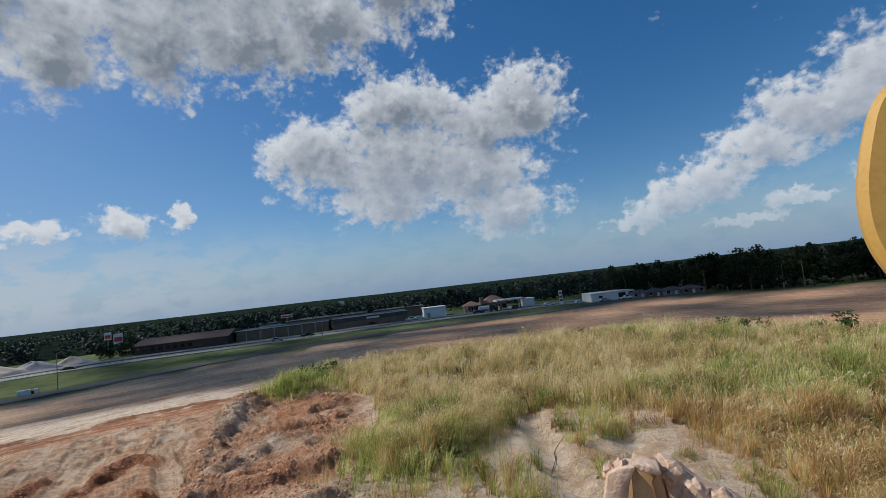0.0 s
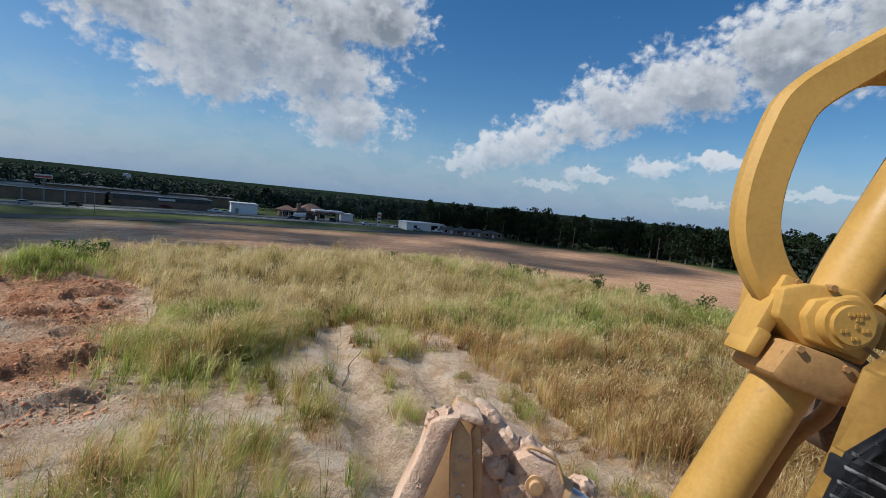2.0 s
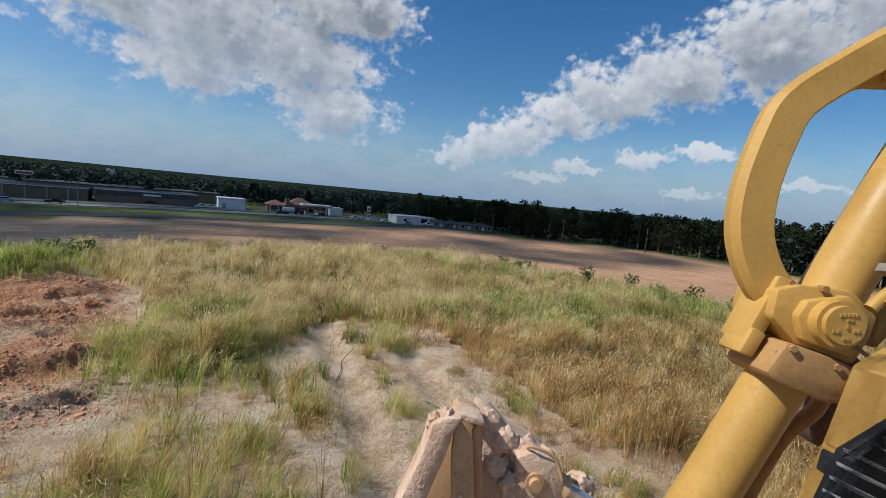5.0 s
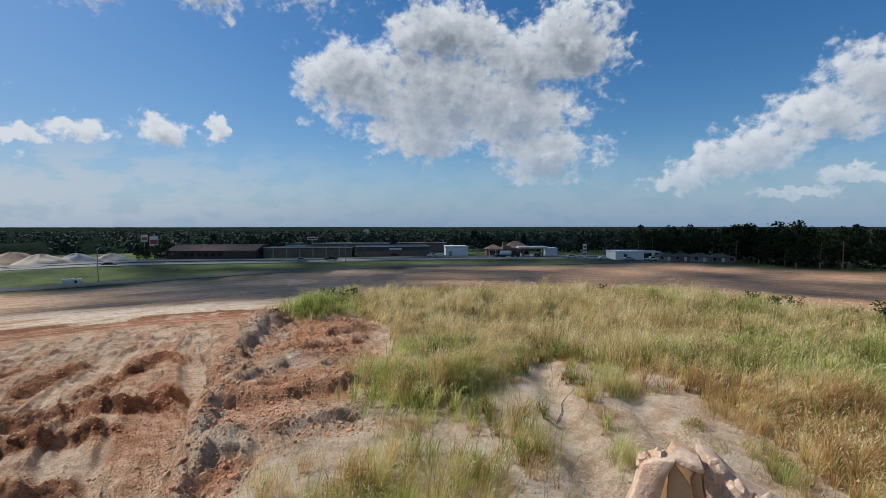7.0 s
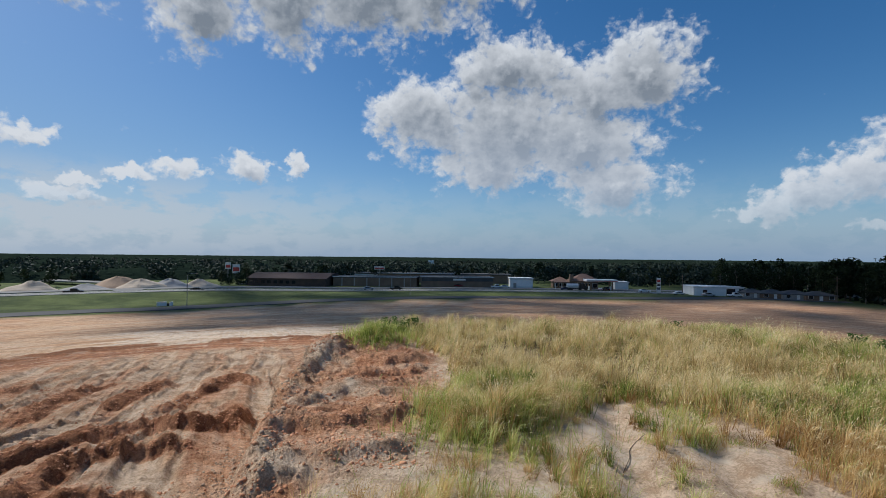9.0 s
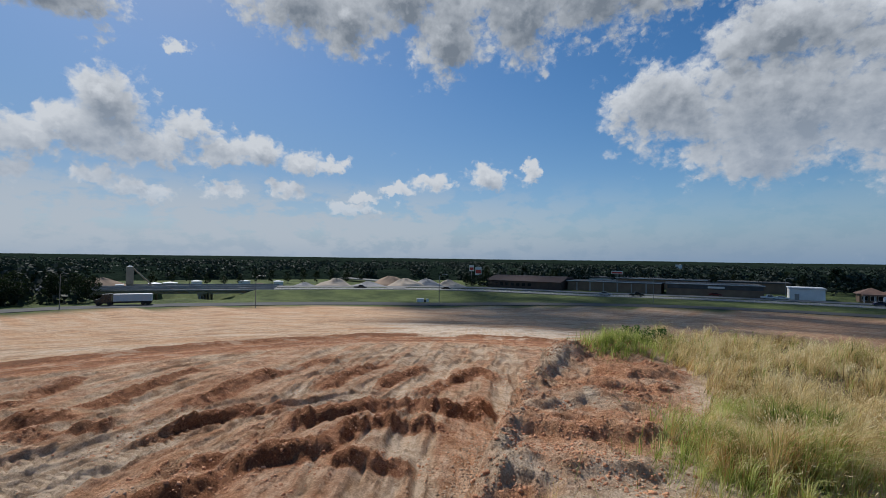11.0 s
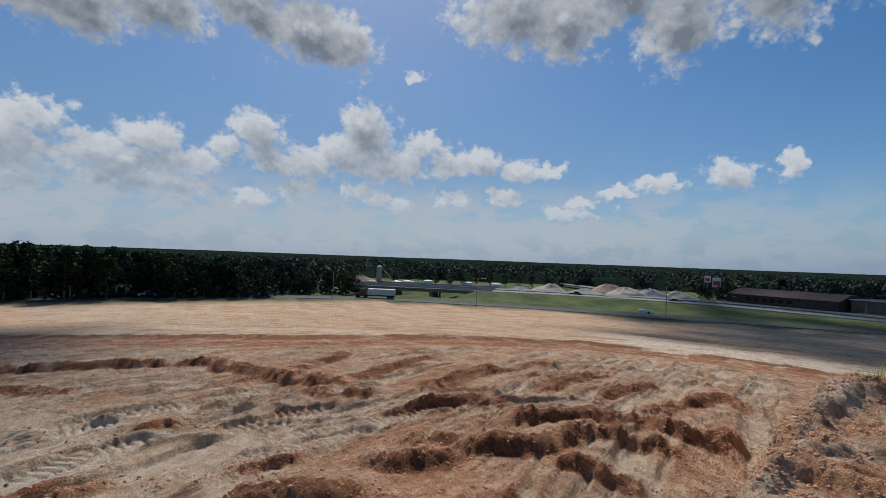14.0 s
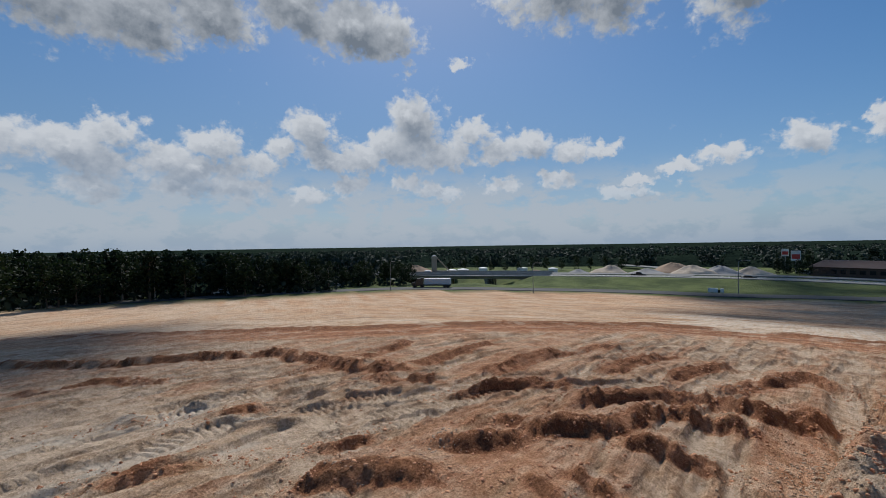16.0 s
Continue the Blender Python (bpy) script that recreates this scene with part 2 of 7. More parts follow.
def leaf_material(name, colours, thin=0.48, rough=0.7, patches=2.2):
    """Leaves and blades: each island its own tone between the colours; light passes through in part."""
    m = bpy.data.materials.new(name)
    m.use_nodes = True
    n = Nodes(m.node_tree)
    shader = m.node_tree.nodes["Principled BSDF"]
    shader.inputs["Roughness"].default_value, shader.inputs["Specular IOR Level"].default_value = rough, 0.2
    ramp = n.add("ShaderNodeValToRGB")
    while len(ramp.color_ramp.elements) < len(colours):
        ramp.color_ramp.elements.new(0.5)
    for k, (stop, c) in enumerate(zip(ramp.color_ramp.elements, colours)):
        stop.position, stop.color = k / max(len(colours) - 1, 1), (*c, 1)
    own_tone = n.add("ShaderNodeNewGeometry").outputs["Random Per Island"]
    spot = n.add("ShaderNodeTexCoord").outputs["Object"]
    patch, wide = n.noise(spot, patches, 3, 0.6), n.noise(spot, patches * 0.3, 2, 0.5)
    tone = n.math("ADD", n.span(patch, 0.34, 0.66, -0.04, 0.42), n.span(wide, 0.36, 0.64, -0.12, 0.22))
    n.link(n.math("ADD", n.math("MULTIPLY", own_tone, 0.50), tone, clamp=True), ramp.inputs[0])
    n.link(ramp.outputs[0], shader.inputs["Base Color"])
    if thin:
        through_light = n.add("ShaderNodeBsdfTranslucent")
        n.link(ramp.outputs[0], through_light.inputs[0])
        both = n.add("ShaderNodeMixShader")
        both.inputs[0].default_value = thin
        n.link(shader.outputs[0], both.inputs[1])
        n.link(through_light.outputs[0], both.inputs[2])
        n.link(both.outputs[0], m.node_tree.nodes["Material Output"].inputs[0])
    return m


def soil_material():
    """Bare earth: sand, orange clay, grey silt and, past the field, rough grass, as the sheet's own zones say."""
    m = bpy.data.materials.new("soil")
    m.use_nodes = True
    n = Nodes(m.node_tree)
    shader = m.node_tree.nodes["Principled BSDF"]
    place = n.add("ShaderNodeTexCoord").outputs["Object"]
    zone = n.add("ShaderNodeSeparateColor")
    zones = n.add("ShaderNodeVertexColor")
    zones.layer_name = "zone"
    n.link(zones.outputs[0], zone.inputs[0])
    clay, pale, grass = zone.outputs[0], zone.outputs[1], zone.outputs[2]
    wide, mid, fine = n.noise(place, 0.35, 5, 0.6), n.noise(place, 2.2, 6, 0.66), n.noise(place, 26.0, 6, 0.68)
    chip = n.noise(place, 8.0, 5, 0.62)
    worn = n.noise(n.vec("MULTIPLY", place, (0.09, 0.5, 0.5)), 1.0, 6, 0.65)
    dragged = n.noise(n.vec("MULTIPLY", n.add_turned(place, -31.0), (3.4, 0.28, 1.0)), 1.0, 6, 0.6)
    grain = n.math("ADD", n.math("MULTIPLY", mid, 0.35), n.math("ADD", n.math("MULTIPLY", fine, 0.4), n.math("MULTIPLY", chip, 0.25)))
    sand = n.mix(n.span(grain, 0.42, 0.58), (0.43, 0.245, 0.130), (0.72, 0.47, 0.28))
    orange = n.mix(n.span(grain, 0.42, 0.58), (0.36, 0.145, 0.070), (0.70, 0.36, 0.195))
    silt = n.mix(n.span(grain, 0.42, 0.58), (0.47, 0.33, 0.215), (0.75, 0.575, 0.41))
    how_red = n.span(n.math("ADD", clay, n.math("MULTIPLY", n.math("SUBTRACT", n.math("ADD", dragged, n.math("MULTIPLY", mid, 0.7)), 0.85), 1.0)), 0.15, 0.85, soft=False)
    # darkest clay: shade painted on ridge faces, and the tilled strip's own tone
    shade_tilled_clay = n.mix(n.span(grain, 0.42, 0.58), (0.17, 0.066, 0.031), (0.40, 0.18, 0.085))
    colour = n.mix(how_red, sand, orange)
    colour = n.mix(n.span(n.math("ADD", clay, n.math("MULTIPLY", n.math("SUBTRACT", chip, 0.5), 0.9)), 0.70, 1.0), colour, shade_tilled_clay)
    how_pale = n.span(n.math("ADD", pale, n.math("MULTIPLY", n.math("SUBTRACT", n.math("ADD", worn, n.math("ADD", mid, dragged)), 1.5), 0.9)), 0.25, 0.85, soft=False)
    colour = n.mix(how_pale, colour, silt)
    colour = n.mix(n.span(n.math("ADD", pale, n.math("MULTIPLY", dragged, 0.5)), 1.18, 1.34), colour, (0.70, 0.59, 0.46))
    scuffs = n.noise(n.vec("MULTIPLY", n.add_turned(place, -34.0), (1.1, 0.14, 1.0)), 1.0, 7, 0.7)
    colour = n.mix(n.math("MULTIPLY", n.span(scuffs, 0.57, 0.64, 0.0, 0.34), n.span(pale, 0.95, 0.6)), colour, (0.21, 0.115, 0.065))
    # passes of the grader run round the mound
    flat = n.vec("MULTIPLY", place, (1.0, 1.0, 0.0))
    out = n.vec("LENGTH", flat)
    split = n.add("ShaderNodeSeparateXYZ")
    n.link(place, split.inputs[0])
    passes = n.add("ShaderNodeCombineXYZ")
    n.link(n.math("MULTIPLY", n.math("ARCTAN2", split.outputs[0], split.outputs[1]), 14.0), passes.inputs[0])
    n.link(n.math("MULTIPLY", out, 0.55), passes.inputs[1])
    n.link(n.math("MULTIPLY", mid, 0.25), passes.inputs[2])
    grader = n.noise(passes.outputs[0], 1.0, 8, 0.66)
    n_far = n.span(out, 17.0, 30.0)
    colour = n.mix(n.math("MULTIPLY", n.span(grader, 0.50, 0.60, 0.0, 0.44), n_far), colour, (0.23, 0.125, 0.075))
    colour = n.mix(n.math("MULTIPLY", n.span(grader, 0.47, 0.38, 0.0, 0.45), n_far), colour, (0.66, 0.50, 0.35))
    turf = n.mix(n.span(n.noise(place, 0.09, 6, 0.65), 0.35, 0.65), (0.055, 0.075, 0.026), (0.12, 0.145, 0.05))
    colour = n.mix(grass, colour, turf)
    # brown thatch under dense grass, darkened further for shade between tussocks
    shaded_litter = n.mix(n.span(fine, 0.4, 0.6), (0.06, 0.045, 0.022), (0.20, 0.15, 0.08))
    colour = n.mix(n.math("MULTIPLY", zones.outputs["Alpha"], 0.9), colour, shaded_litter)
    n.link(colour, shader.inputs["Base Color"])
    shader.inputs["Roughness"].default_value, shader.inputs["Specular IOR Level"].default_value = 0.95, 0.12
    first, second, third = n.add("ShaderNodeBump"), n.add("ShaderNodeBump"), n.add("ShaderNodeBump")
    third.inputs["Strength"].default_value, third.inputs["Distance"].default_value = 1.0, 0.12
    n.link(n.span(pale, 0.70, 0.95, 1.0, 0.45), third.inputs["Strength"])
    n.link(chip, third.inputs["Height"])
    first.inputs["Strength"].default_value, first.inputs["Distance"].default_value = 0.7, 0.12
    second.inputs["Strength"].default_value, second.inputs["Distance"].default_value = 1.0, 0.075
    n.link(mid, first.inputs["Height"])
    n.link(fine, second.inputs["Height"])
    n.link(first.outputs[0], third.inputs["Normal"])
    n.link(third.outputs[0], second.inputs["Normal"])
    fourth = n.add("ShaderNodeBump")
    fourth.inputs["Strength"].default_value, fourth.inputs["Distance"].default_value = 0.8, 0.20
    n.link(n.span(pale, 0.60, 0.92, 0.8, 0.15), fourth.inputs["Strength"])
    n.link(dragged, fourth.inputs["Height"])
    n.link(second.outputs[0], fourth.inputs["Normal"])
    n.link(fourth.outputs[0], shader.inputs["Normal"])
    return m


SOIL = soil_material()
CLOD = material("clods_of_clay", (0.42, 0.18, 0.09), (0.70, 0.37, 0.205), 0.95, scale=0.8, fine=25, bump=0.8, depth=0.03, spots=(0.42, 0.31, 0.22), spot_scale=0.6, spot_at=0.58)
GREY_CLOD = material("grey_clods", (0.33, 0.225, 0.145), (0.54, 0.39, 0.26), 0.95, scale=0.8, fine=25, bump=0.8, depth=0.03)
ASPHALT = material("asphalt", (0.055, 0.055, 0.055), (0.085, 0.083, 0.08), 0.9, scale=0.2, fine=6, bump=0.2)
CONCRETE = material("concrete", (0.26, 0.25, 0.23), (0.37, 0.355, 0.33), 0.9, scale=0.3, fine=6, bump=0.2)
PAVING = material("worn_concrete_road", (0.15, 0.147, 0.138), (0.22, 0.215, 0.20), 0.9, scale=0.1, fine=3, bump=0.1)
LINE = material("road_paint", (0.6, 0.6, 0.56), (0.75, 0.74, 0.7), 0.7, bump=0.0)
YELLOW = material("yellow_paint", (0.43, 0.245, 0.052), (0.54, 0.315, 0.076), 0.52, scale=4, fine=70, bump=0.16, depth=0.002, spots=(0.38, 0.215, 0.07), spot_at=0.66, spot_scale=7, spec=0.35)
DUSTY = material("dusty_yellow_paint", (0.30, 0.165, 0.06), (0.43, 0.245, 0.09), 0.7, scale=7, fine=70, bump=0.3, depth=0.003, spots=(0.24, 0.12, 0.05), spot_at=0.6, spot_scale=12)
TAN = material("mud_caked_paint", (0.48, 0.295, 0.145), (0.58, 0.38, 0.20), 0.9, scale=6, fine=60, bump=0.4, depth=0.004, spots=(0.60, 0.35, 0.09), spot_at=0.66, spot_scale=10)
MUD = material("dried_mud", (0.54, 0.35, 0.235), (0.70, 0.51, 0.37), 0.95, scale=9, fine=55, bump=0.9, depth=0.012, spots=(0.36, 0.19, 0.10), spot_at=0.6, spot_scale=16)
BLACK = material("black_paint", (0.012, 0.012, 0.013), (0.025, 0.025, 0.026), 0.45, scale=9, fine=60, bump=0.1, depth=0.002, spots=(0.10, 0.085, 0.07), spot_at=0.66, spot_scale=20, spec=0.5)
# near-black backing stands for the shade between the louvres
PITCH_BLACK = material("grille_gap_shade", (0.003, 0.003, 0.003), (0.007, 0.006, 0.006), 0.9, bump=0.0, spec=0.1)
# black slats made pale grey for light on their edges, some dust too
SLAT = material("edge_lit_slat", (0.30, 0.295, 0.285), (0.46, 0.455, 0.44), 0.45, scale=9, fine=60, bump=0.1, depth=0.002, spots=(0.17, 0.15, 0.13), spot_at=0.6, spot_scale=20, spec=0.5)
RUBBER = material("dark_rubber", (0.018, 0.016, 0.014), (0.05, 0.04, 0.03), 0.75, scale=9, fine=80, bump=0.3, depth=0.002)
STEEL = material("steel", (0.27, 0.24, 0.20), (0.38, 0.34, 0.29), 0.55, 0.5, scale=8, fine=60, bump=0.1, depth=0.002, spots=(0.22, 0.15, 0.10), spot_at=0.63, spot_scale=15)
CHROME = material("chromed_rod", (0.55, 0.55, 0.55), (0.66, 0.66, 0.65), 0.38, 0.75, scale=8, fine=60, bump=0.0)
DARK_IRON = material("dirty_iron", (0.07, 0.045, 0.03), (0.16, 0.10, 0.065), 0.85, scale=12, fine=60, bump=0.5, depth=0.004)
DECAL_WHITE = material("white_film", (0.62, 0.60, 0.55), (0.72, 0.70, 0.66), 0.5, scale=15, fine=70, bump=0.1, depth=0.001, spots=(0.25, 0.22, 0.19), spot_at=0.6, spot_scale=30)
DECAL_BLACK = material("torn_black_film", (0.03, 0.03, 0.032), (0.07, 0.07, 0.07), 0.5, scale=15, fine=70, bump=0.1, depth=0.001, spots=(0.5, 0.5, 0.47), spot_at=0.55, spot_scale=28)
BRICK = material("dark_red_brick", (0.075, 0.05, 0.042), (0.12, 0.078, 0.06), 0.9, scale=0.4, fine=8, bump=0.1)
TAN_WALL = material("tan_block_wall", (0.17, 0.115, 0.078), (0.23, 0.16, 0.108), 0.9, scale=0.3, fine=5, bump=0.1)
WHITE_WALL = material("white_metal_siding", (0.62, 0.63, 0.62), (0.74, 0.74, 0.72), 0.6, scale=0.3, fine=5, bump=0.1)
GREY_ROOF = material("grey_roof", (0.06, 0.058, 0.056), (0.10, 0.097, 0.094), 0.85, scale=0.4, fine=6, bump=0.2)
PALE_ROOF = material("pale_metal_roof", (0.50, 0.51, 0.52), (0.62, 0.62, 0.62), 0.5, scale=0.2, fine=4, bump=0.1)
MAROON = material("dark_maroon_roof", (0.04, 0.024, 0.022), (0.065, 0.038, 0.034), 0.8, scale=0.4, fine=6, bump=0.1)
CLAY_ROOF = material("brown_tile_roof", (0.20, 0.12, 0.085), (0.28, 0.17, 0.12), 0.85, scale=0.5, fine=6, bump=0.2)
GLASS = material("dark_window_glass", (0.012, 0.014, 0.016), (0.02, 0.022, 0.025), 0.12, scale=1, fine=4, bump=0.0, spec=0.5)
SIGN_RED = material("red_sign_face", (0.45, 0.05, 0.04), (0.5, 0.07, 0.05), 0.5, bump=0.0)
GALVANISED = material("galvanised_pole", (0.19, 0.19, 0.185), (0.27, 0.27, 0.26), 0.5, 0.5, bump=0.0)
WOOD = material("grey_wood_pole", (0.10, 0.075, 0.055), (0.16, 0.12, 0.09), 0.9, bump=0.2)
SAND_HEAP = material("heaped_sand", (0.40, 0.32, 0.24), (0.54, 0.45, 0.35), 0.95, scale=0.25, fine=3, bump=0.4, depth=0.2)
GRAVEL_HEAP = material("heaped_brown_gravel", (0.27, 0.185, 0.125), (0.36, 0.26, 0.18), 0.95, scale=0.25, fine=3, bump=0.4, depth=0.2)
GREY_HEAP = material("heaped_grey_stone", (0.26, 0.25, 0.24), (0.36, 0.345, 0.33), 0.95, scale=0.25, fine=3, bump=0.4, depth=0.2)
PLANT_TAN = material("tan_painted_steel", (0.33, 0.265, 0.185), (0.42, 0.345, 0.25), 0.8, scale=0.4, fine=5, bump=0.1)
BARK = material("bark", (0.07, 0.05, 0.035), (0.13, 0.10, 0.075), 0.95, scale=2, fine=14, bump=0.6, depth=0.05)
PALE_BARK = material("pale_bark", (0.20, 0.17, 0.14), (0.30, 0.26, 0.22), 0.95, scale=2, fine=14, bump=0.6, depth=0.05)
STRAW = leaf_material("straw_grass", ((0.25, 0.165, 0.06), (0.54, 0.41, 0.17), (0.78, 0.63, 0.33), (0.92, 0.81, 0.52)))
SEED_HEAD = leaf_material("grass_seed_head", ((0.52, 0.36, 0.15), (0.76, 0.60, 0.32), (0.90, 0.80, 0.55)), 0.4)
GREEN_GRASS = leaf_material("green_grass", ((0.060, 0.095, 0.018), (0.23, 0.29, 0.055), (0.48, 0.51, 0.14), (0.76, 0.74, 0.32)))
RUSSET = leaf_material("russet_grass", ((0.18, 0.088, 0.028), (0.42, 0.24, 0.085), (0.66, 0.45, 0.19), (0.86, 0.70, 0.38)))
WEED = leaf_material("weed_leaf", ((0.03, 0.075, 0.015), (0.065, 0.13, 0.025), (0.10, 0.17, 0.04)))
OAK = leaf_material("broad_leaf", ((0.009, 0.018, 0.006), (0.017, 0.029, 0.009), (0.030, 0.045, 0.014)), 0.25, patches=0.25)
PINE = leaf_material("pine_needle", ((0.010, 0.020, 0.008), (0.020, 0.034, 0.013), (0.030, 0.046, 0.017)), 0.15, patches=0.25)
# far leaves carry a slight blue tint that stands for haze
FAR_LEAF = leaf_material("hazed_far_foliage", ((0.015, 0.026, 0.019), (0.020, 0.033, 0.022), (0.027, 0.041, 0.025)), 0.1, patches=0.06)
CLOUD_WHITE = material("cloud_vapour", (0.85, 0.86, 0.88), (0.9, 0.9, 0.9), 1.0, bump=0.0, scale=0.01, fine=0.05)

# ---- the lie of the land ----
def lattice(ix, iy, seed):
    h = (ix.astype(np.int64) * 374761393 + iy.astype(np.int64) * 668265263 + seed * 974634777) & 0xFFFFFFFF
    h = ((h ^ (h >> 13)) * 1274126177) & 0xFFFFFFFF
    return ((h ^ (h >> 16)) & 0xFFFF) / 65535.0


def grain(x, y, seed=0):
    """Smooth noise of cell size 1, 0 to 1."""
    x, y = np.asarray(x, float), np.asarray(y, float)
    ix, iy = np.floor(x), np.floor(y)
    fx, fy = x - ix, y - iy
    fx, fy = fx * fx * (3 - 2 * fx), fy * fy * (3 - 2 * fy)
    a, b = lattice(ix, iy, seed), lattice(ix + 1, iy, seed)
    c, d = lattice(ix, iy + 1, seed), lattice(ix + 1, iy + 1, seed)
    return (a + (b - a) * fx) + ((c + (d - c) * fx) - (a + (b - a) * fx)) * fy


def fractal(x, y, octaves=4, seed=0, gain=0.5):
    total, size, most = 0.0, 1.0, 0.0
    for k in range(octaves):
        total = total + size * grain(x * 2**k + 17.3 * k, y * 2**k - 9.1 * k, seed + k)
        most += size
        size *= gain
    return total / most


def ease(v, lo, hi):
    s = np.clip((v - lo) / (hi - lo), 0, 1)
    return s * s * (3 - 2 * s)


def inside(x, y, corners):
    """Distance into a polygon (positive inside), and to which side it is nearest."""
    x, y = np.asarray(x, float), np.asarray(y, float)
    best, winding = np.full(x.shape, 1e9), np.zeros(x.shape, bool)
    for (ax, ay), (bx, by) in zip(corners, corners[1:] + corners[:1]):
        ex, ey = bx - ax, by - ay
        s = np.clip(((x - ax) * ex + (y - ay) * ey) / (ex * ex + ey * ey), 0, 1)
        best = np.minimum(best, np.hypot(x - ax - s * ex, y - ay - s * ey))
        crosses = ((ay > y) != (by > y)) & (x < (bx - ax) * (y - ay) / ((by - ay) or 1e-9) + ax)
        winding ^= crosses
    return np.where(winding, best, -best)


def along(x, y, line):
    """Distance from a bent line, signed to its left, and the way along it."""
    best, side, way, gone = np.full(np.shape(x), 1e9), np.zeros(np.shape(x)), np.zeros(np.shape(x)), 0.0
    for (ax, ay), (bx, by) in zip(line, line[1:]):
        ex, ey = bx - ax, by - ay
        size = math.hypot(ex, ey)
        s = np.clip(((x - ax) * ex + (y - ay) * ey) / size**2, 0, 1)
        d = np.hypot(x - ax - s * ex, y - ay - s * ey)
        near = d < best
        best = np.where(near, d, best)
        side = np.where(near, np.sign(ex * (y - ay) - ey * (x - ax)) * d, side)
        way = np.where(near, gone + s * size, way)
        gone += size
    return best, side, way, gone


LOW = -11.0                                # the level of the roads
FIELD = [(-150, -90), (-139, -50), (-144, -11), (-145, 23), (-138, 43), (-119, 71), (-100, 92), (-83, 103), (-68, 118), (-49, 136), (-25, 151), (-3, 159), (51, 168),
         (90, 176), (108, 164), (113, 146), (136, 139), (160, 105), (158, 60), (130, 20), (125, -40), (60, -110), (-70, -130)]
MOUND = [(-7.2, 17.2), (-6.3, 13.5), (-5.6, 11.2), (-4.5, 8), (-3.6, 5.6), (-2.9, 3.4), (-2.4, 0), (-2.0, -6), (8, -9), (20, -6), (23, 2), (22.5, 6), (17.5, 11.5), (13.5, 18.5),
         (9, 22), (0, 23), (-5, 21.5)]
GRASS_EDGE = [(-4.6, 21.2), (-4.2, 18), (-2.2, 15.4), (-1.5, 12.5), (-1.2, 10.4), (-0.9, 8.4), (-1.2, 7.0), (-2.4, 6.0), (-2.6, 4.6), (-1.8, 2.5), (20, 0), (22.6, 3), (17.5, 11.5), (13.5, 18.5), (9, 22), (0, 22.8)]
BARE = [(2.2, 11.6), (3.0, 10.6), (4.7, 8.9), (4.9, 6.5), (5.0, 4.2), (6.2, 2.6), (-3.2, 2.4), (-2.8, 5.9), (-1.2, 7.8), (0.2, 8.6), (1.4, 9.6)]
# ridges pushed up by the blade: line, height, half width
NEAR_BERMS = (
    ([(-9.7, 6.6), (-9.9, 7.8), (-9.5, 8.6), (-9.6, 10.0), (-9.4, 11.0), (-8.6, 10.9), (-7.9, 11.0), (-7.7, 11.9), (-8.3, 13.9)], 0.52, 0.48),
    ([(-8.2, 4.2), (-8.3, 5.1), (-8.2, 5.9), (-7.8, 6.3), (-8.4, 7.6), (-8.7, 8.6), (-8.1, 9.0), (-7.5, 9.5), (-7.0, 10.0)], 0.46, 0.40),
    ([(-7.3, 5.6), (-6.9, 6.5), (-6.6, 6.9), (-6.3, 7.2), (-5.8, 7.5)], 0.32, 0.32),
    ([(-9.0, 3.4), (-9.2, 4.5), (-9.2, 5.4)], 0.30, 0.36),
    ([(-8.3, 2.2), (-8.2, 2.9), (-8.1, 3.5), (-8.1, 4.3), (-7.6, 4.5)], 0.36, 0.42),
    ([(-6.6, 3.9), (-6.3, 4.3), (-5.9, 4.6), (-5.4, 4.8)], 0.24, 0.26),
    ([(-6.6, 3.2), (-6.3, 3.4), (-6.0, 3.6), (-5.4, 3.8)], 0.22, 0.26),
    ([(-7.5, -0.4), (-7.5, 0.9), (-7.3, 1.6), (-6.7, 2.5)], 0.34, 0.42),
)
WIDE_BERMS = (
    ([(-10.4, 12.0), (-11.2, 14.6), (-11.5, 16.3), (-11.8, 18.6), (-10.8, 18.5), (-9.8, 18.0)], 0.40, 0.50),
    ([(-13.6, 10.4), (-15.2, 13.1), (-16.6, 15.3), (-17.3, 17.9)], 0.30, 0.55),
    ([(-12.5, 12.4), (-13.8, 15.2), (-14.6, 16.9), (-14.7, 19.1)], 0.30, 0.50),
    ([(-15.0, 6.5), (-16.6, 8.9), (-18.0, 11.0), (-21.3, 16.6), (-19.4, 16.6)], 0.34, 0.60),
    ([(-12.0, 3.8), (-12.4, 5.8), (-12.7, 7.7), (-12.4, 8.4), (-11.5, 8.7)], 0.34, 0.42),
    ([(-11.0, 7.6), (-10.8, 9.2), (-10.5, 10.2)], 0.26, 0.36),
    ([(-17.0, 4.3), (-19.2, 6.9), (-23.8, 11.3)], 0.26, 0.50),
)
